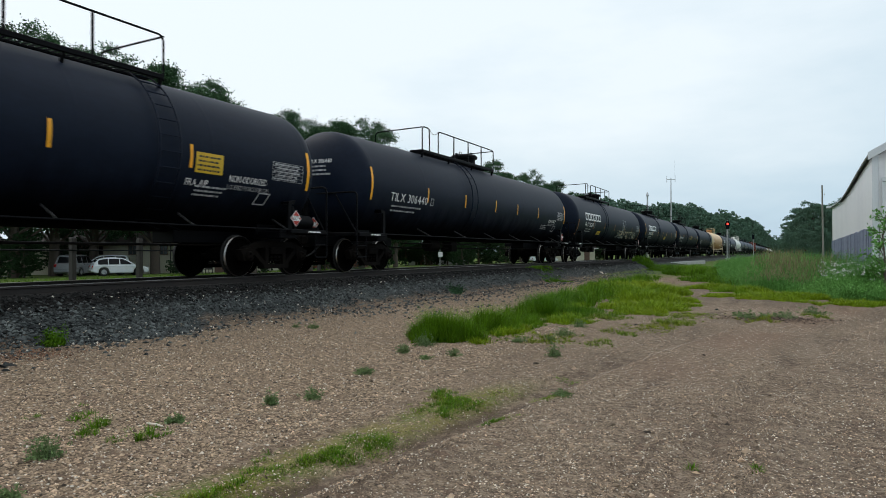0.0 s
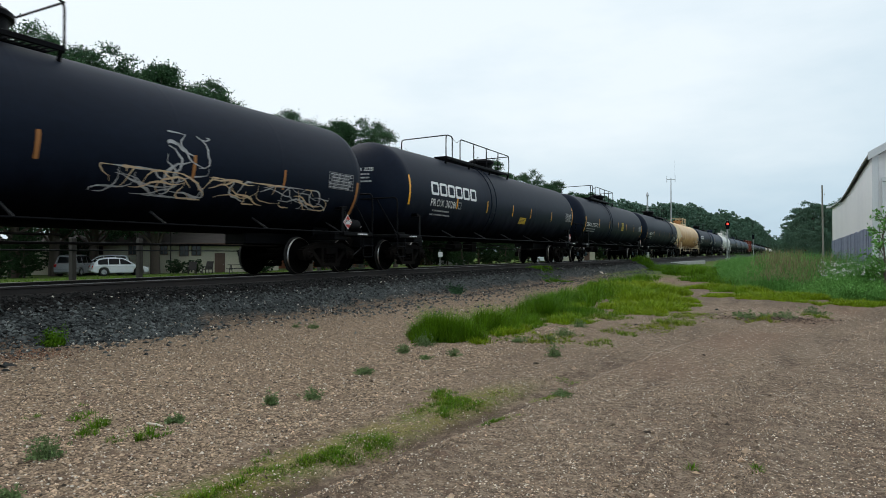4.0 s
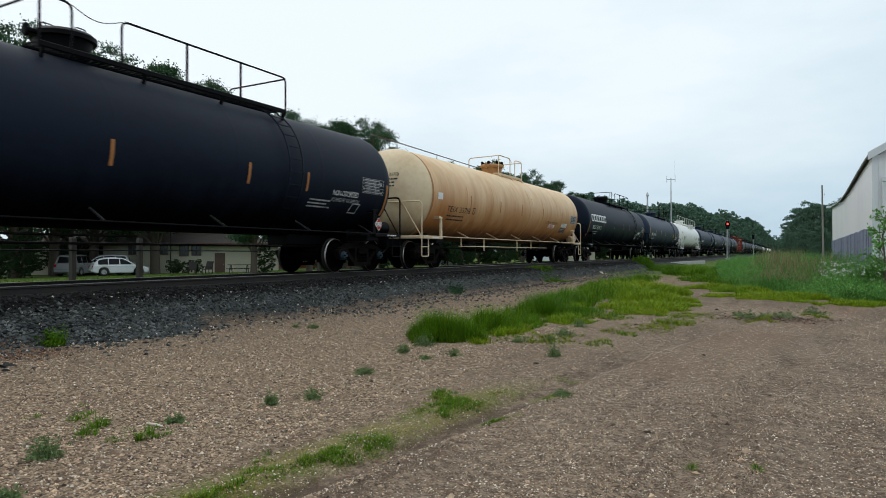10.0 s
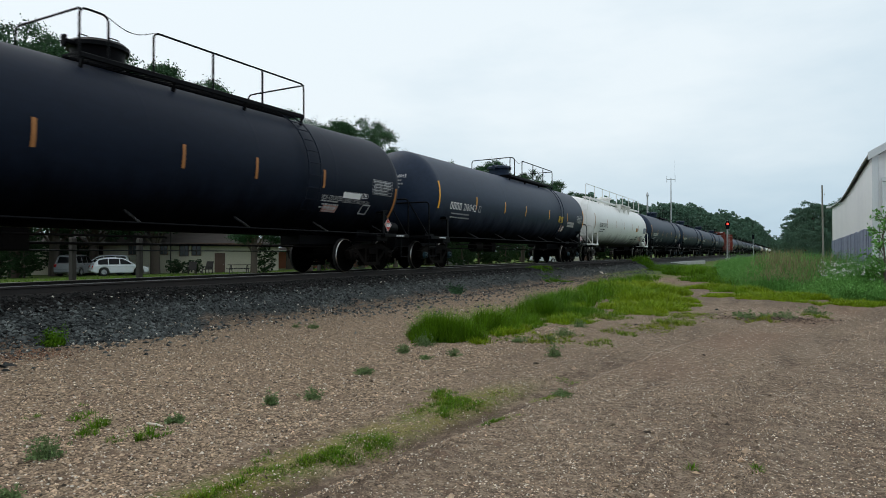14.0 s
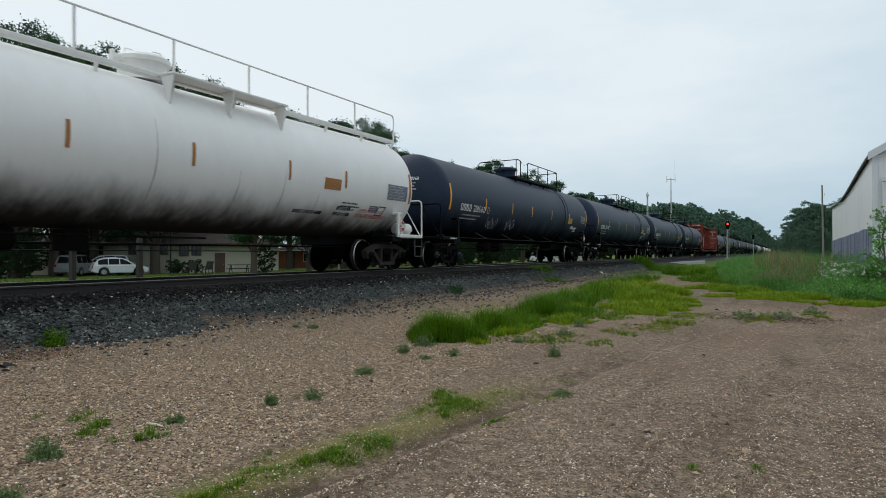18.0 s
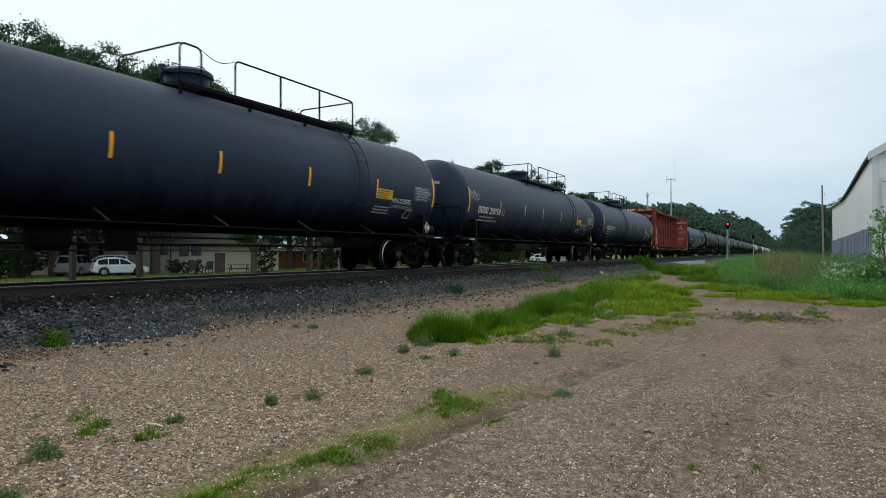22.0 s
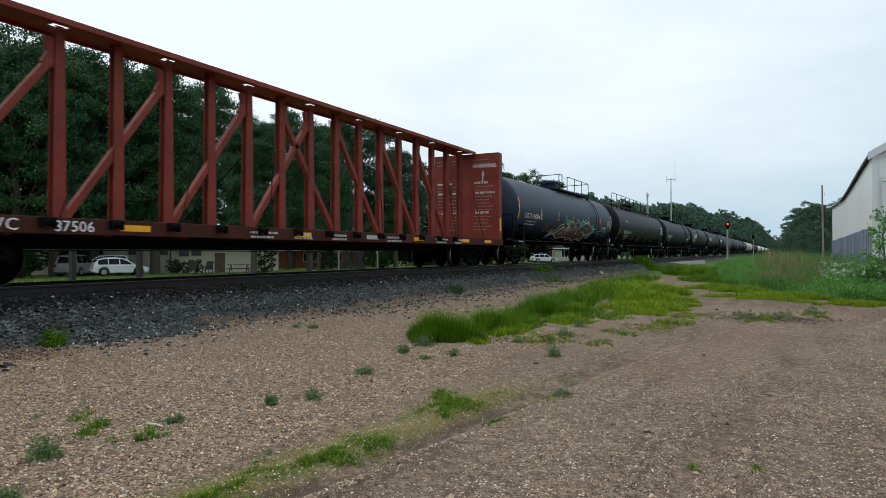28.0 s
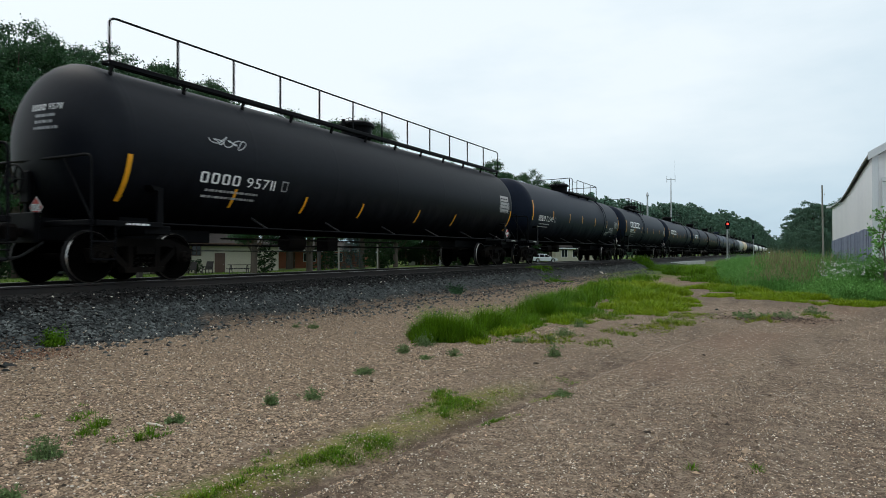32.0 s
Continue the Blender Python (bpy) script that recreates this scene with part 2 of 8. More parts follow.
M_BLUEBLACK = surface("weathered_blue_black_paint", (0.0112, 0.0222, 0.047), (0.0165, 0.0298, 0.058), spec=0.26, rough=0.38, coarse=0.5, fine=9, amount=0.7, bump=0.04, stretch=(1, 0.35, 1))
M_MATTBLACK = surface("matt_black_paint", (0.0035, 0.005, 0.009), (0.007, 0.009, 0.013), spec=0.14, rough=0.55, coarse=0.6, fine=9, amount=0.7, bump=0.05, stretch=(1, 0.35, 1))
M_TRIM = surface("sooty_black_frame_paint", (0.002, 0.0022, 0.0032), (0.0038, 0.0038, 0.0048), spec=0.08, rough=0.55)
M_IRON = surface("grey_dusty_cast_iron", (0.028, 0.023, 0.021), (0.05, 0.042, 0.038), spec=0.15, rough=0.8, fine=25, amount=0.8)
M_STREAK = surface("brown_run_stain", (0.50, 0.23, 0.075), (0.62, 0.34, 0.14), rough=0.6, coarse=2.0, fine=12, amount=0.9, bump=0)
M_POLE = surface("grey_pole_wood", (0.24, 0.225, 0.2), (0.16, 0.15, 0.13), rough=0.9, coarse=1.5, fine=20, stretch=(1, 1, 0.2))
M_RUSTBAR = surface("rusty_dark_bar", (0.06, 0.035, 0.025), (0.1, 0.06, 0.04), rough=0.7)


def stained_tan():
    """Cream-tan tank paint with brown rust staining that has run down the flanks."""
    m = surface("faded_tan_paint", (0.82, 0.60, 0.35), (0.77, 0.48, 0.22), rough=0.5, coarse=0.7, fine=2.5, amount=0.8, bump=0.05, stretch=(1, 1.2, 0.4))
    t = m.node_tree
    b = t.nodes["Principled BSDF"]
    src = b.inputs["Base Color"].links[0].from_socket
    co = t.nodes.new("ShaderNodeTexCoord")
    mp = t.nodes.new("ShaderNodeMapping")
    mp.inputs["Scale"].default_value = (1.0, 1.3, 0.12)
    t.links.new(co.outputs["Object"], mp.inputs["Vector"])
    n = node(t, "ShaderNodeTexNoise", Scale=1.1, Detail=6.0, Roughness=0.65)
    t.links.new(mp.outputs[0], n.inputs["Vector"])
    sep = t.nodes.new("ShaderNodeSeparateXYZ")
    t.links.new(co.outputs["Object"], sep.inputs[0])
    run = t.nodes.new("ShaderNodeMath")
    run.operation = "MULTIPLY_ADD"
    t.links.new(sep.outputs["Z"], run.inputs[0])
    run.inputs[1].default_value = -0.32
    run.inputs[2].default_value = 0.78
    tot = t.nodes.new("ShaderNodeMath")
    t.links.new(run.outputs[0], tot.inputs[0])
    t.links.new(n.outputs["Fac"], tot.inputs[1])
    mr = t.nodes.new("ShaderNodeMapRange")
    mr.inputs["From Min"].default_value = 0.10
    mr.inputs["From Max"].default_value = 0.80
    t.links.new(tot.outputs[0], mr.inputs["Value"])
    mix = t.nodes.new("ShaderNodeMixRGB")
    t.links.new(mr.outputs[0], mix.inputs[0])
    t.links.new(src, mix.inputs[1])
    mix.inputs[2].default_value = (0.45, 0.175, 0.045, 1)
    t.links.new(mix.outputs[0], b.inputs["Base Color"])
    return m


M_TAN = stained_tan()
M_TANHEAD = surface("pale_tan_paint", (0.70, 0.55, 0.36), (0.60, 0.43, 0.25), rough=0.5, coarse=0.9, fine=7, amount=0.7, bump=0.05)
M_TANNOSE = surface("sooty_cream_paint", (0.74, 0.59, 0.38), (0.66, 0.48, 0.28), rough=0.5, coarse=0.9, fine=4, amount=0.7, bump=0.04)
M_RUST = surface("rust_streak", (0.36, 0.17, 0.06), (0.5, 0.28, 0.12), rough=0.8, coarse=3, fine=30)
M_WHITE = surface("dirty_white_paint", (0.80, 0.79, 0.76), (0.68, 0.66, 0.62), rough=0.45, coarse=0.6, fine=8, amount=0.4, bump=0.03, stretch=(1, 1.6, 0.7))
M_WHITETANK = surface("sooty_shaded_white_paint", (0.87, 0.86, 0.84), (0.78, 0.76, 0.73), rough=0.45, coarse=0.5, fine=3, amount=0.3, bump=0.03, stretch=(1, 1.2, 0.6))
M_GREY = surface("light_grey_paint", (0.42, 0.43, 0.43), (0.3, 0.3, 0.3), rough=0.5, coarse=0.6, fine=8)
M_LETTER = surface("white_lettering", (0.90, 0.90, 0.89), (0.74, 0.74, 0.73), rough=0.6, coarse=4, fine=40, amount=0.5, bump=0)
M_STENCIL = surface("faded_white_stencil", (0.50, 0.51, 0.52), (0.2, 0.205, 0.21), rough=0.7, coarse=6, fine=60, amount=0.8, bump=0)
M_INK = surface("black_lettering", (0.02, 0.023, 0.027), (0.06, 0.06, 0.06), rough=0.7, coarse=4, fine=40, amount=0.4, bump=0)
M_YELLOW = surface("yellow_reflective_tape", (0.95, 0.43, 0.012), (0.78, 0.34, 0.015), rough=0.4, coarse=6, fine=50, amount=0.4, bump=0)
M_AMBER = surface("faded_orange_tape", (0.42, 0.17, 0.04), (0.3, 0.13, 0.05), rough=0.6, coarse=6, fine=50, bump=0)
M_NOTICE = surface("yellow_notice_paint", (0.72, 0.46, 0.02), (0.5, 0.33, 0.03), rough=0.5, coarse=5, fine=50, bump=0)
M_PALE = surface("pale_notice_paint", (0.5, 0.48, 0.46), (0.35, 0.33, 0.32), rough=0.6, coarse=4, fine=50, bump=0)
M_FADED = surface("faded_pink_stencil", (0.34, 0.19, 0.17), (0.2, 0.07, 0.06), rough=0.7, coarse=7, fine=60, amount=0.8, bump=0)
M_PINK = surface("faded_red_label", (0.38, 0.17, 0.15), (0.5, 0.4, 0.38), rough=0.6, coarse=9, fine=60, bump=0)
M_RED = surface("red_placard", (0.5, 0.035, 0.02), (0.36, 0.04, 0.03), rough=0.5, coarse=5, fine=50, bump=0)
M_OXIDE = surface("red_oxide_paint", (0.23, 0.042, 0.026), (0.12, 0.025, 0.018), spec=0.25, rough=0.65, coarse=0.8, fine=12, amount=0.8, bump=0.08)
M_SILL = surface("dark_red_brown_paint", (0.075, 0.022, 0.016), (0.04, 0.016, 0.013), spec=0.15, rough=0.75, coarse=1.5, fine=14, amount=0.9, bump=0.1)
M_BLUECAP = surface("blue_bearing_cap", (0.01, 0.045, 0.065), (0.01, 0.025, 0.035), rough=0.5, fine=60)
M_GRAF_A = surface("maroon_spray_paint", (0.15, 0.02, 0.04), (0.2, 0.035, 0.06), rough=0.5, bump=0)
M_GRAF_K = surface("black_plum_spray_paint", (0.022, 0.008, 0.014), (0.04, 0.01, 0.02), rough=0.55, bump=0)
M_GRAF_Y = surface("lime_spray_paint", (0.36, 0.44, 0.14), (0.2, 0.28, 0.12), rough=0.6, bump=0)
# Dark steel, toned lighter to carry the sky's light on the struts.
M_STRUT = surface("skylit_dark_steel", (0.05, 0.05, 0.052), (0.03, 0.03, 0.03), rough=0.6)


def grime_and_shade(m, belly_tone=(0.002, 0.0022, 0.003), high=2.5, low=1.5):
    """Darkens a tank's belly up to a ragged edge: road grime, plus belly shade put into the colour; dulls the paint."""
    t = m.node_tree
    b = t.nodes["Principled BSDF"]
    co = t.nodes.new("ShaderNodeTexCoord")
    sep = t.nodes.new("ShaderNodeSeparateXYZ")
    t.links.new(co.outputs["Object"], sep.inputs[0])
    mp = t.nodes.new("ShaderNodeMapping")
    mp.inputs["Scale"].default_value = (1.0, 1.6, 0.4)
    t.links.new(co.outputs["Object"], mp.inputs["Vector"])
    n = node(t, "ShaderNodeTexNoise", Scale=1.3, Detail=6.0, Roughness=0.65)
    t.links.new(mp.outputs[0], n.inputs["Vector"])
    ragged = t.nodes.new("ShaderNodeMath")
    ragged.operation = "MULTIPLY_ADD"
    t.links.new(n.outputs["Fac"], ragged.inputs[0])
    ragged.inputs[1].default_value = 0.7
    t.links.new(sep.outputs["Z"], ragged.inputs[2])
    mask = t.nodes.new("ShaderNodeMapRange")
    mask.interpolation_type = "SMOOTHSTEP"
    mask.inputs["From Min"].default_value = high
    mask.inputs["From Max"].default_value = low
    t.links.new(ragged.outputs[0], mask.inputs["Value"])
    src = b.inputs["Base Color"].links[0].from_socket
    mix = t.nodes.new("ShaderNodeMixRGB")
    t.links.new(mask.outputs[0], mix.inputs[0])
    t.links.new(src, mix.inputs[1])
    mix.inputs[2].default_value = (*belly_tone, 1)
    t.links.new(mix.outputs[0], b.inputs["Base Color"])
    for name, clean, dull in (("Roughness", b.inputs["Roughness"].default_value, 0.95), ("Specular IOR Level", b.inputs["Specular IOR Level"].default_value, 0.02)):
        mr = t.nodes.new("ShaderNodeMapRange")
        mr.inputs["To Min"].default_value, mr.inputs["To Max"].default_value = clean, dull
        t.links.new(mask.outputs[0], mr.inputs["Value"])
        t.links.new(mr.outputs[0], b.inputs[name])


# Black tanks: lower-half shade put into the paint, over grime.
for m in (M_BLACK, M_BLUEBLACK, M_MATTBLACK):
    grime_and_shade(m)
grime_and_shade(M_TAN, (0.11, 0.062, 0.036), 2.0, 1.3)
grime_and_shade(M_TANNOSE, (0.13, 0.095, 0.065), 2.35, 1.35)
# White belly: soot smears together with shade put into the colour.
grime_and_shade(M_WHITETANK, (0.06, 0.055, 0.052), 2.25, 1.45)
M_GRAF_B = surface("white_spray_paint", (0.66, 0.66, 0.64), (0.45, 0.45, 0.45), rough=0.5, bump=0)
M_GRAF_C = surface("teal_spray_paint", (0.05, 0.3, 0.3), (0.04, 0.2, 0.22), rough=0.5, bump=0)
M_GRAF_D = surface("orange_spray_paint", (0.62, 0.16, 0.05), (0.5, 0.2, 0.08), rough=0.5, bump=0)
M_BARK = surface("grey_bark", (0.09, 0.07, 0.055), (0.05, 0.04, 0.03), rough=0.95, coarse=2, fine=14, bump=0.6, depth=0.03, stretch=(1, 1, 0.3))
M_LEAF = leafy("tree_leaf", (0.030, 0.078, 0.036), (0.075, 0.15, 0.066), through_light=0.12)
# Shrub leaves toned darker: the shade under the trees is put into the colour.
M_LEAF_SHADED = leafy("shaded_hedge_leaf", (0.018, 0.042, 0.016), (0.034, 0.066, 0.024), through_light=0.12)
# Far foliage paler and bluer: haze is put into the leaf colour.
M_LEAF_HAZE = leafy("hazy_distant_leaf", (0.095, 0.175, 0.125), (0.135, 0.215, 0.155))
M_SPRUCE = leafy("blue_spruce_needle", (0.05, 0.085, 0.085), (0.09, 0.13, 0.135), through_light=0.1)
M_GRASS = leafy("bright_grass", (0.064, 0.155, 0.007), (0.142, 0.265, 0.012), island=0.55)
M_MEADOW = leafy("yellow_green_grass", (0.145, 0.25, 0.011), (0.285, 0.35, 0.018), island=0.5)
M_TURF = leafy("short_green_grass", (0.11, 0.19, 0.015), (0.27, 0.27, 0.03), island=0.6)
M_WEED = leafy("tall_weed", (0.10, 0.255, 0.055), (0.18, 0.37, 0.095), island=0.4)
M_SEED = leafy("seed_head", (0.30, 0.24, 0.15), (0.22, 0.2, 0.1), island=0.3)
M_FORB = leafy("grey_green_forb", (0.12, 0.19, 0.07), (0.19, 0.25, 0.11), island=0.4)
M_PETAL = surface("white_petal", (0.75, 0.75, 0.72), rough=0.7, bump=0)
M_SIDING = surface("white_metal_siding", (0.80, 0.80, 0.81), (0.70, 0.71, 0.73), rough=0.45, coarse=0.3, fine=6, amount=0.5, bump=0.03)
M_SLATE = surface("blue_grey_boards", (0.165, 0.19, 0.27), (0.11, 0.13, 0.19), rough=0.7, coarse=1.2, fine=14, stretch=(1, 1, 0.2))
M_ROOF = surface("grey_roof_metal", (0.36, 0.37, 0.38), (0.26, 0.26, 0.27), rough=0.5, coarse=0.6, fine=10)
M_CREAM = surface("cream_painted_wall", (0.52, 0.49, 0.38), (0.42, 0.39, 0.31), rough=0.8, coarse=0.5, fine=10)
M_BRICK = surface("red_brick_wall", (0.36, 0.12, 0.07), (0.26, 0.09, 0.06), rough=0.9, coarse=1.5, fine=18)
M_SHINGLE = surface("brown_shingle", (0.055, 0.044, 0.038), (0.038, 0.031, 0.028), rough=0.9, coarse=1, fine=20)
M_DOOR = surface("brown_door", (0.11, 0.06, 0.04), rough=0.6)
M_GLASS = surface("dark_window_glass", (0.02, 0.025, 0.03), rough=0.15, bump=0, coarse=0.5)
M_POST = surface("weathered_post_wood", (0.038, 0.033, 0.03), (0.022, 0.019, 0.017), rough=0.9, coarse=2, fine=20, stretch=(1, 1, 0.2), bump=0.4)
M_GALV = surface("galvanised_steel", (0.5, 0.51, 0.52), (0.4, 0.41, 0.42), rough=0.45, metal=0.7, fine=30, bump=0.03)
M_CARWHITE = surface("white_car_paint", (0.70, 0.73, 0.75), (0.62, 0.65, 0.67), rough=0.25, bump=0, coarse=0.6)
M_CARSILVER = surface("silver_car_paint", (0.42, 0.44, 0.46), (0.34, 0.36, 0.38), rough=0.3, metal=0.4, bump=0, coarse=0.6)
M_CARGREY = surface("grey_car_paint", (0.26, 0.27, 0.28), (0.2, 0.21, 0.22), rough=0.3, metal=0.3, bump=0, coarse=0.6)
M_RUBBER = surface("tyre_rubber", (0.02, 0.02, 0.02), rough=0.85)
M_ASPHALT = surface("grey_asphalt", (0.12, 0.12, 0.12), (0.16, 0.155, 0.15), rough=0.9, coarse=0.8, fine=40)
M_CONCRETE = surface("pale_concrete", (0.42, 0.41, 0.39), (0.33, 0.32, 0.3), rough=0.9, coarse=1.5, fine=25)
M_SIGNAL = glowing("red_signal_lamp", (1.0, 0.05, 0.03), 2.5)
M_TAIL = surface("red_lamp_lens", (0.4, 0.02, 0.02), rough=0.2, bump=0)

# ---- mesh building ----


class Geo:
    """Collects vertices and faces of one part."""

    def __init__(self):
        self.v, self.f, self.mi, self.slot = [], [], [], 0

    def add(self, verts, faces):
        o = len(self.v)
        self.v += [tuple(p) for p in verts]
        self.f += [tuple(i + o for i in f) for f in faces]
        self.mi += [self.slot] * len(faces)
        return self

    def box(self, x0, x1, y0, y1, z0, z1, c=0.012):
        """A box with chamfered edges."""
        c = min(c, (x1 - x0) / 3, (y1 - y0) / 3, (z1 - z0) / 3)
        xs, ys, zs = (x0, x1), (y0, y1), (z0, z1)
        vs, idx = [], {}
        for i in (0, 1):
            for j in (0, 1):
                for k in (0, 1):
                    dx, dy, dz = (c if i == 0 else -c), (c if j == 0 else -c), (c if k == 0 else -c)
                    for a, p in enumerate(((xs[i], ys[j] + dy, zs[k] + dz), (xs[i] + dx, ys[j], zs[k] + dz), (xs[i] + dx, ys[j] + dy, zs[k]))):
                        idx[i, j, k, a] = len(vs)
                        vs.append(p)
        fs = []
        for s in (0, 1):
            fs.append([idx[s, j, k, 0] for j, k in ((0, 0), (1, 0), (1, 1), (0, 1))][:: 1 if s else -1])
            fs.append([idx[i, s, k, 1] for i, k in ((0, 0), (0, 1), (1, 1), (1, 0))][:: 1 if s else -1])
            fs.append([idx[i, j, s, 2] for i, j in ((0, 0), (1, 0), (1, 1), (0, 1))][:: 1 if s else -1])
            for r in (0, 1):
                fs.append([idx[s, r, 0, 0], idx[s, r, 1, 0], idx[s, r, 1, 1], idx[s, r, 0, 1]])
                fs.append([idx[s, 0, r, 0], idx[s, 1, r, 0], idx[s, 1, r, 2], idx[s, 0, r, 2]])
                fs.append([idx[0, s, r, 1], idx[1, s, r, 1], idx[1, s, r, 2], idx[0, s, r, 2]])
                for q in (0, 1):
                    fs.append([idx[s, r, q, 0], idx[s, r, q, 1], idx[s, r, q, 2]])
        return self.add(vs, fs)

    def tube(self, pts, r, seg=6, caps=True):
        """A round bar along a line of points; r may be one radius or one for each point."""
        pts = [Vector(p) for p in pts]
        n = len(pts)
        rs = r if isinstance(r, (list, tuple)) else [r] * n
        vs, fs = [], []
        side = None
        for i, p in enumerate(pts):
            d = (pts[min(i + 1, n - 1)] - pts[max(i - 1, 0)]).normalized()
            if side is None:
                side = d.orthogonal().normalized()
            side = (side - d * side.dot(d)).normalized()
            up = d.cross(side)
            for k in range(seg):
                a = 2 * math.pi * k / seg
                vs.append(p + (side * math.cos(a) + up * math.sin(a)) * rs[i])
        for i in range(n - 1):
            for k in range(seg):
                a, c = i * seg + k, i * seg + (k + 1) % seg
                fs.append((a, c, c + seg, a + seg))
        if caps:
            fs.append(tuple(range(seg))[::-1])
            fs.append(tuple(range((n - 1) * seg, n * seg)))
        return self.add(vs, fs)

    def lathe(self, profile, axis, origin=(0, 0, 0), seg=32):
        """A turned solid: profile rows are (place along the axis, radius)."""
        vs, fs = [], []
        ox, oy, oz = origin
        for a, r in profile:
            for k in range(seg):
                w = 2 * math.pi * k / seg
                c, s = r * math.cos(w), r * math.sin(w)
                vs.append({"x": (ox + a, oy + c, oz + s), "y": (ox + s, oy + a, oz + c), "z": (ox + c, oy + s, oz + a)}[axis])
        for i in range(len(profile) - 1):
            for k in range(seg):
                a, b = i * seg + k, i * seg + (k + 1) % seg
                fs.append((a, b, b + seg, a + seg))
        fs.append(tuple(range(seg))[::-1])
        fs.append(tuple(range((len(profile) - 1) * seg, len(profile) * seg)))
        return self.add(vs, fs)

    def slab(self, outline, x0, x1):
        """An outline in y and z, extruded from x0 to x1."""
        n = len(outline)
        vs = [(x0, y, z) for y, z in outline] + [(x1, y, z) for y, z in outline]
        fs = [tuple(range(n))[::-1], tuple(range(n, 2 * n))]
        fs += [(i, (i + 1) % n, (i + 1) % n + n, i + n) for i in range(n)]
        return self.add(vs, fs)

    def strut(self, p, q, w, h):
        """A straight bar of rectangular section from p to q."""
        p, q = Vector(p), Vector(q)
        d = (q - p).normalized()
        s = d.cross(Vector((0, 0, 1)))
        s = (s if s.length > 1e-3 else Vector((1, 0, 0))).normalized()
        u = s.cross(d)
        vs = [e + s * a * w / 2 + u * b * h / 2 for e in (p, q) for a, b in ((-1, -1), (1, -1), (1, 1), (-1, 1))]
        return self.add(vs, [(3, 2, 1, 0), (4, 5, 6, 7), (0, 1, 5, 4), (1, 2, 6, 5), (2, 3, 7, 6), (3, 0, 4, 7)])

    def mesh(self, name, mats, smooth=False):
        me = bpy.data.meshes.new(name)
        me.from_pydata(self.v, [], self.f)
        for m in mats if isinstance(mats, (list, tuple)) else [mats]:
            me.materials.append(m)
        if self.slot or any(self.mi):
            me.polygons.foreach_set("material_index", self.mi)
        bm = bmesh.new()
        bm.from_mesh(me)
        bmesh.ops.recalc_face_normals(bm, faces=bm.faces[:])
        bm.to_mesh(me)
        bm.free()
        if smooth:
            me.shade_smooth()
            me.set_sharp_from_angle(angle=radians(38))
        me.update()
        return me


def soup(name, verts, faces, mats, mi=None):
    """A mesh from arrays, for leaves, blades and stones."""
    me = bpy.data.meshes.new(name)
    me.from_pydata(verts.tolist(), [], faces.tolist())
    for m in mats if isinstance(mats, (list, tuple)) else [mats]:
        me.materials.append(m)
    if mi is not None:
        me.polygons.foreach_set("material_index", mi.tolist())
    me.update()
    return me


STORE = {}


def shared(key, make):
    """One mesh for all alike parts."""
    if key not in STORE:
        STORE[key] = make()
    return STORE[key]


def part(name, me, parent, label="", at=None):
    ob = new(name, me)
    ob.parent = parent
    if at is not None:
        ob.matrix_basis = at
    if label:
        tagged(ob, label)
    return ob


def gpart(name, geo, mats, parent, label="", at=None, smooth=False):
    return part(name, geo.mesh(name, mats, smooth), parent, label, at)


def thing(name, label, category, at, group="", kind=""):
    ob = new(name)
    ob.empty_display_size = 0.3
    ob.matrix_basis = at
    return tagged(ob, label, category, group, kind)


def rounded(pts, r=0.12, steps=4):
    """A line of points with its corners rounded."""
    pts = [Vector(p) for p in pts]
    out = [pts[0]]
    for i in range(1, len(pts) - 1):
        a = (pts[i - 1] - pts[i])
        b = (pts[i + 1] - pts[i])
        k = min(r, a.length / 2.1, b.length / 2.1)
        p, q = pts[i] + a.normalized() * k, pts[i] + b.normalized() * k
        for s in range(steps + 1):
            w = s / steps
            out.append(p.lerp(pts[i], w).lerp(pts[i].lerp(q, w), w))
    out.append(pts[-1])
    return out


# ---- glyphs of the built-in font ----
GLYPH = {}


def glyph(ch):
    if ch not in GLYPH:
        cu = bpy.data.curves.new("glyph", "FONT")
        cu.body = ch
        cu.resolution_u = 2
        ob = new("glyph", cu)
        dg = bpy.context.evaluated_depsgraph_get()
        ev = ob.evaluated_get(dg)
        me = ev.to_mesh()
        vs = [tuple(v.co) for v in me.vertices]
        fs = [tuple(p.vertices) for p in me.polygons]
        ev.to_mesh_clear()
        bpy.data.objects.remove(ob)
        bpy.data.curves.remove(cu)
        GLYPH[ch] = (vs, fs, min(v[0] for v in vs), max(v[0] for v in vs))
    return GLYPH[ch]


for ch in "0123456789ABCDEFGILMNOPQRSTUWX-":
    glyph(ch)


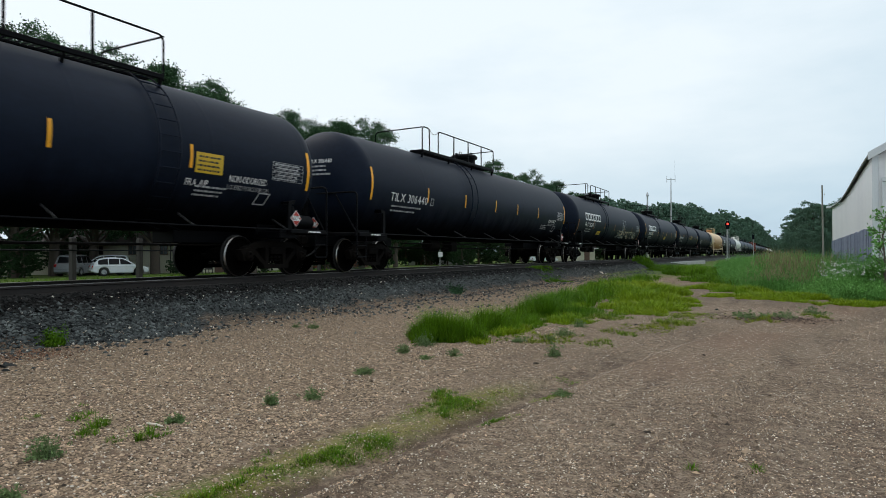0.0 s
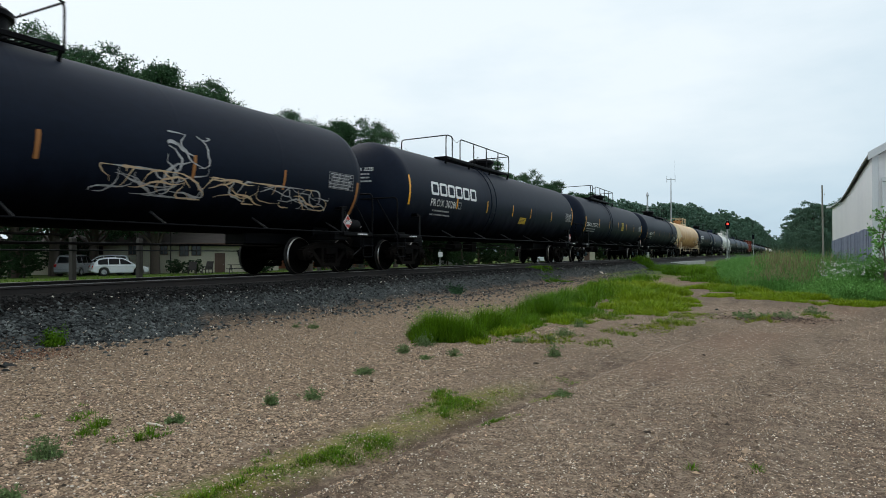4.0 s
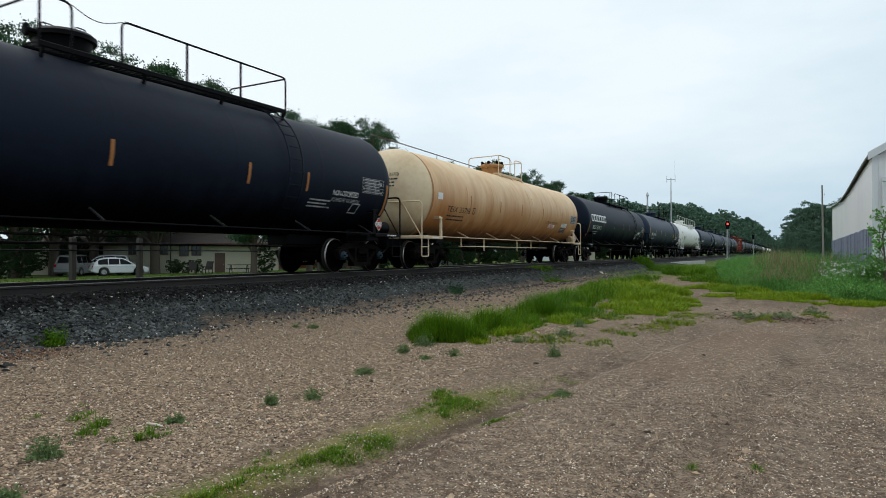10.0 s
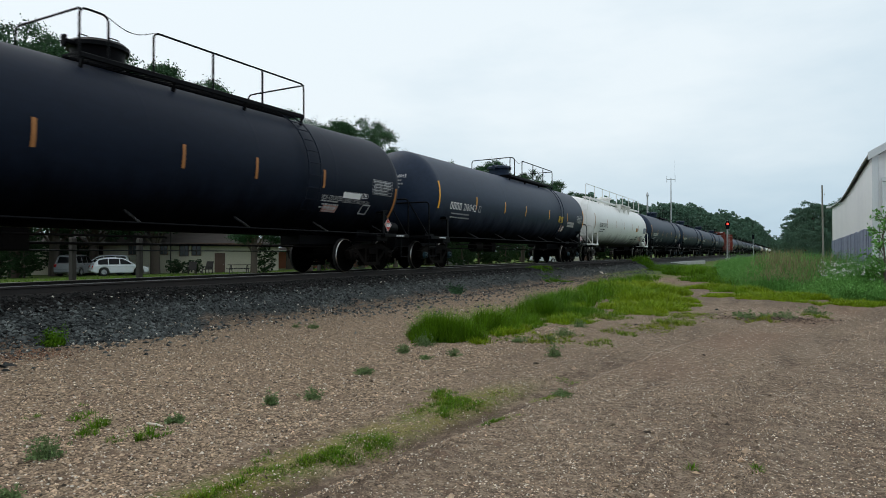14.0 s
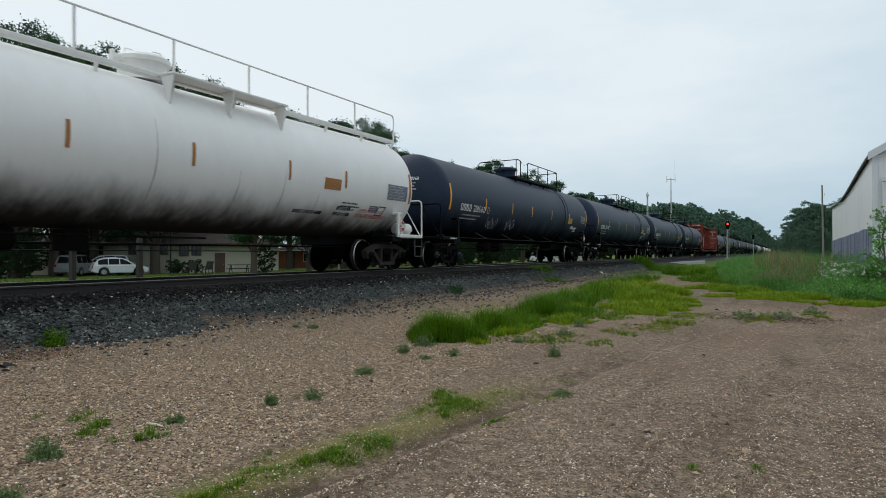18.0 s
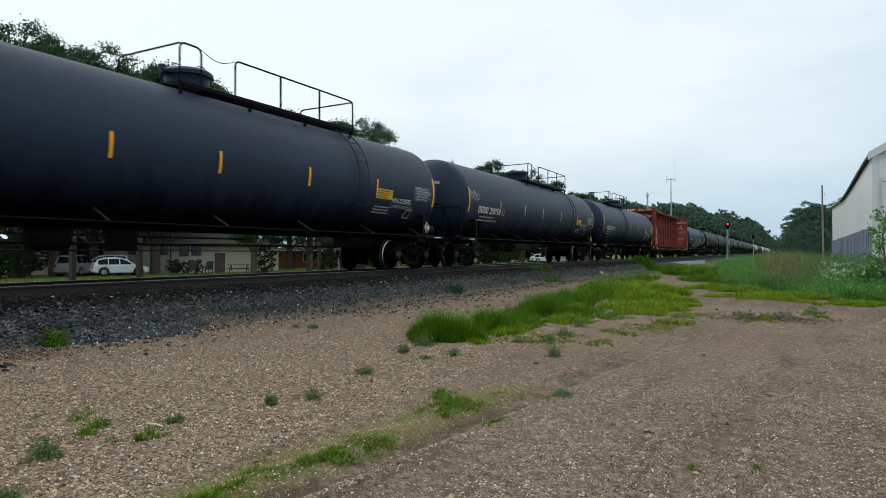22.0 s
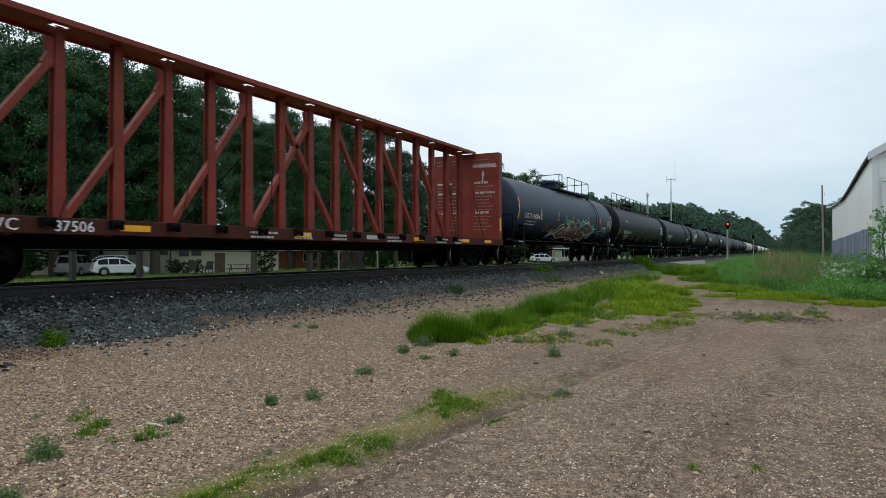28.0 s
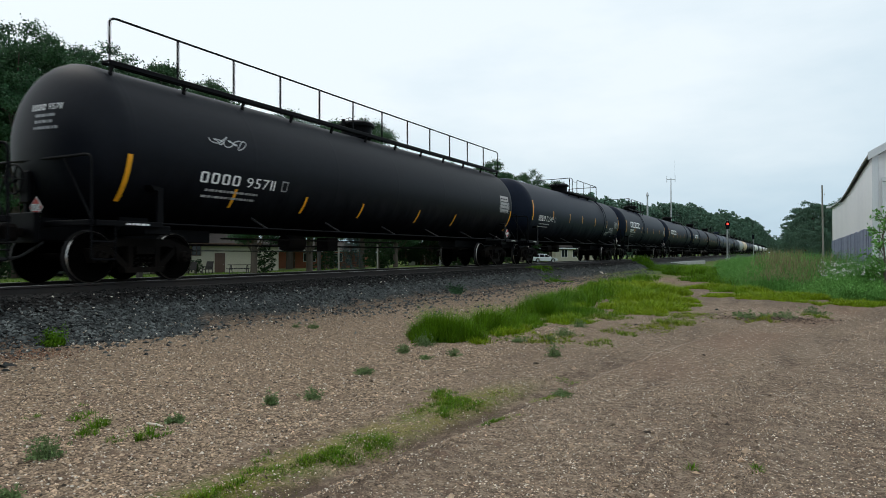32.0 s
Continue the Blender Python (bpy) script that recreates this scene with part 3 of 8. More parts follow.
def lettering(body, height, spread=1.0):
    """Flat lettering from the origin: vertices (along, up), faces, length. A '#' is a narrow hollow block, '@' a hollow block, '_' a gap."""
    vs, fs, x, k = [], [], 0.0, height / 0.69
    for ch in body:
        o = len(vs)
        if ch == "_":
            x += height * 0.45
        elif ch == "#":
            w, e, s = height * 0.56, height * 0.1, height * 0.15
            ring = [(e, 0), (w - e, 0), (w, e), (w, height - e), (w - e, height), (e, height), (0, height - e), (0, e)]
            vs += [(x + p, q) for p, q in ring]
            vs += [(x + w / 2 + (p - w / 2) * (1 - 2 * s / w), height / 2 + (q - height / 2) * (1 - 2 * s / height)) for p, q in ring]
            fs += [(o + i, o + (i + 1) % 8, o + 8 + (i + 1) % 8, o + 8 + i) for i in range(8)]
            x += w + height * 0.2
        elif ch == "@":
            w, e, s = height * 1.0, height * 0.1, height * 0.19
            ring = [(e, 0), (w - e, 0), (w, e), (w, height - e), (w - e, height), (e, height), (0, height - e), (0, e)]
            vs += [(x + a, b) for a, b in ring]
            vs += [(x + w / 2 + (a - w / 2) * (1 - 2 * s / w), height / 2 + (b - height / 2) * (1 - 2 * s / height)) for a, b in ring]
            fs += [(o + i, o + (i + 1) % 8, o + 8 + (i + 1) % 8, o + 8 + i) for i in range(8)]
            x += w + height * 0.14
        else:
            gv, gf, lo, hi = glyph(ch)
            vs += [(x + (a - lo) * k * spread, b * k) for a, b, _ in gv]
            fs += [tuple(i + o for i in f) for f in gf]
            x += ((hi - lo) * spread + 0.1) * k
    return vs, fs, x


def bars(rows, width, height, gap, seed):
    """Lines of unreadable small print: short plain bars."""
    rnd = random.Random(seed)
    vs, fs = [], []
    for r in range(rows):
        x = rnd.random() * 0.08 * width
        while x < width * (0.75 + 0.25 * rnd.random()):
            w = height * rnd.choice((0.7, 1.4, 2.0, 2.8))
            o = len(vs)
            z = -r * (height + gap)
            vs += [(x, z), (x + w, z), (x + w, z + height), (x, z + height)]
            fs.append((o, o + 1, o + 2, o + 3))
            x += w + height * 0.5
    return vs, fs

# ---- ground: one sheet to the horizon, with the raised track bed ----


def bed_height(x, y):
    s = abs(x - TRACK_X)
    top = RAIL_Z - 0.16
    if s < 1.75:
        return top
    low = 0.0 if x > TRACK_X else (-0.05 if s < 6 else max(-0.75, -0.05 - (s - 6) * 0.016))
    if s < 2.85:
        return top + (low - top) * (s - 1.75) / 1.1
    return low


def ground_height(x, y):
    h = bed_height(x, y)
    if abs(x) < 60 and -30 < y < 120:
        near = 1.0 if abs(x - TRACK_X) > 3.0 else 0.35
        h += near * (0.05 * noise.noise((x * 0.22, y * 0.22, 3)) + 0.018 * noise.noise((x * 1.1, y * 1.1, 7)))
        # two worn wheel ruts that swing across the lot
        if x > -8 and y < 22:
            for off in (0.0, 1.7):
                d = x - (-2.55 + off + 0.06 * y + 0.0065 * y * y)
                h -= 0.04 * math.exp(-(d / 0.13) ** 2)
                h += 0.03 * math.exp(-((d - 0.28) / 0.13) ** 2) + 0.02 * math.exp(-((d + 0.28) / 0.13) ** 2)
    return h


def build_ground():
    def steps(edges):
        out = []
        for a, b, n in edges:
            out += [a + (b - a) * i / n for i in range(n)]
        return out + [edges[-1][1]]

    xs = steps([(-3000, -400, 8), (-400, -60, 14), (-60, -15, 30), (-15, -8, 60), (-8, 4, 100), (4, 40, 24), (40, 400, 12), (400, 3000, 8)])
    ys = steps([(-900, -60, 12), (-60, 1, 24), (1, 16, 120), (16, 40, 60), (40, 140, 40), (140, 700, 24), (700, 4500, 12)])
    vs = [(x, y, ground_height(x, y)) for y in ys for x in xs]
    nx = len(xs)
    fs = [(j * nx + i, j * nx + i + 1, (j + 1) * nx + i + 1, (j + 1) * nx + i) for j in range(len(ys) - 1) for i in range(nx - 1)]
    me = bpy.data.meshes.new("ground")
    me.from_pydata(vs, [], fs)
    me.materials.append(M_GROUND)
    me.shade_smooth()
    return tagged(new("ground", me), "brown gravel lot with grey track ballast and distant turf", "ground", kind="structure")


build_ground()


def build_track():
    base = thing("railway_track", "two worn steel rails on dark wooden ties", "railway track", pose(TRACK_X, 0, RAIL_Z), kind="structure")
    prof = [(-0.075, -0.17), (0.075, -0.17), (0.075, -0.155), (0.012, -0.13), (0.012, -0.045), (0.036, -0.035), (0.036, -0.008), (0.028, 0.0), (-0.028, 0.0), (-0.036, -0.008), (-0.036, -0.035), (-0.012, -0.045), (-0.012, -0.13), (-0.075, -0.155)]
    for side in (-1, 1):
        g = Geo()
        ys = [-420.0, -100.0, 0.0, 100.0, 1500.0]
        n = len(prof)
        vs = [(side * 0.7535 + a, y, b) for y in ys for a, b in prof]
        fs = []
        for j in range(len(ys) - 1):
            for i in range(n):
                g.slot = 0
                fs.append((j * n + i, j * n + (i + 1) % n, (j + 1) * n + (i + 1) % n, (j + 1) * n + i))
        g.add(vs, fs)
        g.mi = [1 if (k % n) in (6, 7, 8) else 0 for k in range(len(fs))]
        g.slot = 1
        gpart("rail", g, [M_RAIL, M_RAILTOP], base, "rusty steel rail with a polished top")
    tie = Geo().box(-1.3, 1.3, -0.115, 0.115, -0.35, -0.172, 0.015).mesh("tie", M_TIE)
    y = -4.0
    for i in range(150):
        part("tie", tie, base, at=pose(random.uniform(-0.03, 0.03), y, 0, 0, 0, random.uniform(-0.6, 0.6)))
        y += 0.52
    g = Geo()
    for i in range(380):
        g.box(-1.3, 1.3, y - 0.115, y + 0.115, -0.35, -0.172, 0.015)
        y += 0.52
    tagged(gpart("distant_ties", g, M_TIE, base), kind="stuff")


build_track()

# ---- the train ----
R, ZC = 1.51, 2.483
HEAD = 0.755
TRUCK = 2.02
TURNING = []
ROLLING = []


def on_tank(y, s, lift=0.012, r=None):
    """The place on the near flank at y, s metres of arc above the tank's middle."""
    r = r or R
    a = s / r
    return ((r + lift) * math.cos(a), y, ZC + (r + lift) * math.sin(a))


def on_head(x, s, lift=0.014):
    """The place on the front head, x across and s above the middle."""
    k = max(0.0, 1 - (x * x + s * s) / (R * R))
    return (x, 1.37 - HEAD * math.sqrt(k) - lift, ZC + s)


def flank(name, flat, y, s, material, parent, label="", lift=0.012):
    vs, fs = flat[0], flat[1]
    if name in ("stencil", "notice_print", "gas_lettering", "test_table", "label_print"):
        return tagged(gpart(name, Geo().add([on_tank(y + a, s + b, lift) for a, b in vs], fs), material, parent), label or "lines of small painted print", kind="stuff")
    return gpart(name, Geo().add([on_tank(y + a, s + b, lift) for a, b in vs], fs), material, parent, label)


def fitted(flat, width):
    """The same lettering, stretched to a given length."""
    k = width / max(a for a, _ in flat[0])
    return [(a * k, b) for a, b in flat[0]], flat[1], width


def patch_mesh(w, h, n=6):
    vs = [(a * w, h * i / n) for i in range(n + 1) for a in (0, 1)]
    fs = [(2 * i, 2 * i + 1, 2 * i + 3, 2 * i + 2) for i in range(n)]
    return vs, fs


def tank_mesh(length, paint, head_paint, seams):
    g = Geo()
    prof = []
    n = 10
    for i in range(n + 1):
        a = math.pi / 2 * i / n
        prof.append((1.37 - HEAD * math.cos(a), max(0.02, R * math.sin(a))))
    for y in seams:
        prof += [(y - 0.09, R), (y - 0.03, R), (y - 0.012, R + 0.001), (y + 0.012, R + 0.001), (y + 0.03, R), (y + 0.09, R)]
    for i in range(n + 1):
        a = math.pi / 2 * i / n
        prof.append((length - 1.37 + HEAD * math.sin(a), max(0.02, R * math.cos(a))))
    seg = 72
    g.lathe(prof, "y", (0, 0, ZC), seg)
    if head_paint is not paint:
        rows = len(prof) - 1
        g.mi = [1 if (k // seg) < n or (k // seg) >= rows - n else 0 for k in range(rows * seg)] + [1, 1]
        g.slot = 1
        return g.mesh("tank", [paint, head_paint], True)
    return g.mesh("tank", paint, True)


def wheelset_mesh(cap):
    g = Geo()
    g.lathe([(-1.05, 0.07), (1.05, 0.07)], "x", seg=14)
    for s in (-1, 1):
        prof = [(0.635, 0.10), (0.66, 0.17), (0.70, 0.36), (0.69, 0.40), (0.685, 0.475), (0.71, 0.482), (0.725, 0.462), (0.80, 0.457), (0.815, 0.44), (0.815, 0.395), (0.775, 0.37), (0.765, 0.2), (0.80, 0.13), (0.83, 0.1)]
        o = len(g.f)
        g.lathe([(s * a, r) for a, r in prof], "x", seg=40)
        for k in range(o, len(g.f)):
            row = (k - o) // 40
            g.mi[k] = 1 if row == 7 else 3 if row in (5, 6) else 0
        o = len(g.f)
        g.lathe([(s * 0.97, 0.115), (s * 1.09, 0.115), (s * 1.11, 0.10), (s * 1.15, 0.095), (s * 1.16, 0.07)], "x", seg=18)
        for k in range(o, len(g.f)):
            g.mi[k] = 2
        # three bolts and a locking plate, which show the turning
        for i in range(3):
            a = 2 * math.pi * i / 3
            o = len(g.f)
            g.lathe([(s * 1.15, 0.022), (s * 1.185, 0.02)], "x", (0, 0.06 * math.cos(a), 0.06 * math.sin(a)), seg=6)
            for k in range(o, len(g.f)):
                g.mi[k] = 0
    g.slot = 3
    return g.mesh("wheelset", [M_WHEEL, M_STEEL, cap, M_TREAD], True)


def side_frame_mesh(iron):
    """A cast side frame: arched top chord, sloping compression members, spring nest, two openings."""
    g = Geo()
    x0, x1 = 0.93, 1.06
    g.slab([(-1.10, 0.56), (-0.98, 0.66), (-0.55, 0.79), (0.55, 0.79), (0.98, 0.66), (1.10, 0.56), (1.06, 0.46), (0.94, 0.55), (0.5, 0.65), (-0.5, 0.65), (-0.94, 0.55), (-1.06, 0.46)], x0, x1)
    for s in (-1, 1):
        g.slab([(s * 0.82, 0.62), (s * 0.70, 0.65), (s * 0.22, 0.22), (s * 0.36, 0.20)], x0, x1)
        g.slab([(s * 0.24, 0.67), (s * 0.34, 0.67), (s * 0.34, 0.22), (s * 0.24, 0.22)], x0 - 0.01, x1 + 0.012)
        g.slab([(s * 1.12, 0.60), (s * 0.70, 0.66), (s * 0.72, 0.50), (s * 0.76, 0.36), (s * 0.80, 0.36), (s * 0.80, 0.52), (s * 0.98, 0.52), (s * 0.98, 0.36), (s * 1.03, 0.36)], x0 - 0.03, x1 + 0.02)
    g.slab([(-0.44, 0.27), (0.44, 0.27), (0.40, 0.17), (-0.40, 0.17)], x0 - 0.04, x1 + 0.03)
    return g.mesh("side_frame", iron)


def spring_mesh():
    pts = [(1.0 + 0.06 * math.cos(a * 1.1), 0.06 * math.sin(a * 1.1), 0.27 + 0.014 * a) for a in range(0, 18)]
    return Geo().tube(pts, 0.016, 5).mesh("spring", M_CAST)


def truck_bolster_mesh():
    g = Geo()
    g.box(-1.12, 1.12, -0.2, 0.2, 0.50, 0.66)
    g.box(-0.35, 0.35, -0.25, 0.25, 0.62, 0.74)
    for s in (-1, 1):
        g.box(-0.9, 0.9, s * 0.36 - 0.05, s * 0.36 + 0.05, 0.34, 0.46)
        for x in (-0.75, 0.75):
            g.box(x - 0.05, x + 0.05, s * 0.40 - 0.04, s * 0.40 + 0.04, 0.25, 0.55)
    return g.mesh("truck_bolster", M_CAST)


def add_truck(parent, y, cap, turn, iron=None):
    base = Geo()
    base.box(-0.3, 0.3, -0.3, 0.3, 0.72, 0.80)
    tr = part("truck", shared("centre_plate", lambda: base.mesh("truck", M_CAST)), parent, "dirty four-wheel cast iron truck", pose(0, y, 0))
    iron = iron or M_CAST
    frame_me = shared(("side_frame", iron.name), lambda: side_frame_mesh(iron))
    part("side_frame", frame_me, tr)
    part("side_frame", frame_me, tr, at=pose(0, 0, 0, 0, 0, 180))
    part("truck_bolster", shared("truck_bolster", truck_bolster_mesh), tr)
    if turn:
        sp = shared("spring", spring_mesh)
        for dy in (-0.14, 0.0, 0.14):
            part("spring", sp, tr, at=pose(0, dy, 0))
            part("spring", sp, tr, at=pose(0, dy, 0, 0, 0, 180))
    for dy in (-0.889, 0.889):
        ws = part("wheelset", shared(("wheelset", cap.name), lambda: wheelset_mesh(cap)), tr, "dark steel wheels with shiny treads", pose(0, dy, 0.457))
        if turn:
            TURNING.append((ws, dy))


def add_coupler(parent, y, s, detail):
    g = Geo()
    g.box(-0.09, 0.09, min(y, y + s * 0.75), max(y, y + s * 0.75), 0.80, 0.95, 0.03)
    g.box(-0.17, 0.15, min(y, y + s * 0.3), max(y, y + s * 0.3), 0.73, 1.02, 0.05)
    part("coupler", shared(("coupler", s), lambda: g_at(g, y).mesh("coupler", M_CAST)), parent, "rusty knuckle coupler", pose(0, y, 0))
    if detail:
        pts = [(0.28, y + s * 0.62, 0.72), (0.27, y + s * 0.45, 0.60), (0.22, y + s * 0.25, 0.46), (0.12, y + s * 0.08, 0.42), (0.05, y, 0.45)]
        part("air_hose", shared(("hose", s), lambda: g_at(Geo().tube(rounded(pts, 0.1), 0.024, 8), y).mesh("air_hose", M_RUBBER, True)), parent, at=pose(0, y, 0))


def g_at(g, y):
    """The same piece with its origin moved to y."""
    g.v = [(a, b - y, c) for a, b, c in g.v]
    return g


def placard(parent, at, label="red and white diamond hazard placard reading 1075"):
    """A diamond on the plane x = 0 that faces +x."""
    g = Geo().add([(0, -0.19, 0), (0, 0, -0.19), (0, 0.19, 0), (0, 0, 0.19), (0.004, -0.19, 0), (0.004, 0, -0.19), (0.004, 0.19, 0), (0.004, 0, 0.19)], [(3, 2, 1, 0), (4, 5, 6, 7), (0, 1, 5, 4), (1, 2, 6, 5), (2, 3, 7, 6), (3, 0, 4, 7)])
    p = part("placard", shared("placard", lambda: g.mesh("placard", M_LETTER)), parent, label, at)
    g2 = Geo().add([(0.008, -0.175, 0), (0.008, 0, -0.175), (0.008, 0.175, 0), (0.008, 0, 0.175)], [(0, 1, 2, 3)])
    g2.slot = 1
    g2.add([(0.012, -0.125, -0.06), (0.012, 0.125, -0.06), (0.012, 0.125, 0.06), (0.012, -0.125, 0.06)], [(0, 1, 2, 3)])
    g2.slot = 2
    vs, fs, w = fitted(lettering("1075", 0.095, 0.9), 0.22)
    g2.add([(0.016, a - w / 2, b - 0.047) for a, b in vs], fs)
    part("placard_face", shared("placard_face", lambda: g2.mesh("placard_face", [M_RED, M_LETTER, M_INK])), p)
    return p


def handrail(parent, pts, paint, r=0.021, name="handrail"):
    return gpart(name, Geo().tube(rounded(pts, 0.14), r, 7), paint, parent, smooth=True)


def add_dome(car, y, paint, big, z=3.97, r=0.54):
    g = Geo()
    g.lathe([(0.0, r * 0.86), (0.28, r * 0.86), (0.34, r * 0.9), (0.35, r * 1.03), (0.43, r * 1.03), (0.45, r * 0.98), (0.49, r * 0.9), (0.52, r * 0.55), (0.52, 0.02)] if big else [(0.0, r), (0.22, r), (0.26, r * 0.95), (0.30, r * 0.7), (0.31, 0.02)], "z", (0, y, z), 28)
    d = gpart("valve_dome", g, paint, car, "round protective valve housing", smooth=True)
    for k in range(3):
        a = 0.5 + k * 2.1
        g = Geo().tube(rounded([(0.3 * math.cos(a), y + 0.3 * math.sin(a) - 0.1, z + 0.5), (0.3 * math.cos(a), y + 0.3 * math.sin(a) - 0.1, z + 0.6), (0.3 * math.cos(a), y + 0.3 * math.sin(a) + 0.1, z + 0.6), (0.3 * math.cos(a), y + 0.3 * math.sin(a) + 0.1, z + 0.5)], 0.04), 0.012, 5)
        gpart("lid_handle", g, paint, d)
    gpart("hinge", Geo().box(-0.1, 0.1, y - r - 0.16, y - r * 0.88, z + 0.33, z + 0.42, 0.02).box(-0.05, 0.05, y - r - 0.17, y - r - 0.1, z + 0.28, z + 0.5, 0.012), paint, d, "lid hinge")


def add_platform(car, y0, y1, paint, rails, half=0.92, z=3.98, inner=0.45, ends=True, gap=1.5):
    """A grating walkway on the near shoulder of the tank from y0 to y1, railed along its outer edge and across its ends."""
    g = Geo()
    g.box(half - 0.03, half + 0.03, y0, y1, z - 0.10, z)
    g.box(inner - 0.02, inner + 0.02, y0, y1, z - 0.06, z)
    n = max(2, int((y1 - y0) / 0.12))
    for i in range(n + 1):
        y = y0 + (y1 - y0) * i / n
        g.box(inner, half, y - 0.012, y + 0.012, z - 0.04, z - 0.004, 0.003)
    pl = gpart("walkway", g, paint, car, "steel grating walkway on the tank top")
    n = max(2, int((y1 - y0) / 1.6))
    for i in range(n + 1):
        y = y0 + 0.06 + (y1 - y0 - 0.12) * i / n
        gpart("bracket", Geo().strut((half, y, z - 0.08), (0.84, y, z - 0.3), 0.05, 0.06), paint, pl)
    top = z + 0.76
    for a, b in rails:
        handrail(pl, [(half, a, z - 0.12), (half, a, top), (half, b, top), (half, b, z - 0.12)], paint)
        n = int((b - a) / gap)
        for i in range(1, n + 1):
            y = a + (b - a) * i / (n + 1)
            gpart("post", Geo().box(half - 0.016, half + 0.016, y - 0.022, y + 0.022, z - 0.14, top, 0.004), paint, pl)
    if ends:
        for y in (y0, y1):
            handrail(pl, [(-half, y, z - 0.3), (-half, y, top - 0.06), (half, y, top - 0.02)], paint, 0.02, "end_rail")
    if len(rails) > 1:
        a, b = rails[0][1], rails[1][0]
        pts = [(half, a + (b - a) * k / 8, top - 0.02 - 0.14 * math.sin(math.pi * k / 8)) for k in range(9)]
        gpart("chain", Geo().tube(pts, 0.008, 5), paint, pl, "drooping safety chain")
    return pl


def add_ladder(car, y, paint, s_low=-1.5):
    """A ladder that follows the curve of the near flank up to the walkway."""
    g = Geo()
    w = 0.23
    arc = [1.6 - i * 0.28 for i in range(12)]
    for dy in (-w, w):
        g.tube([(1.56, y + dy, 0.95)] + [on_tank(y + dy, a, 0.09) for a in arc[::-1]], 0.018, 5)
    for a in arc:
        p, q = on_tank(y - w, a, 0.09), on_tank(y + w, a, 0.09)
        g.tube([p, q], 0.013, 5)
    gpart("ladder", g, paint, car, "narrow ladder on the flank")


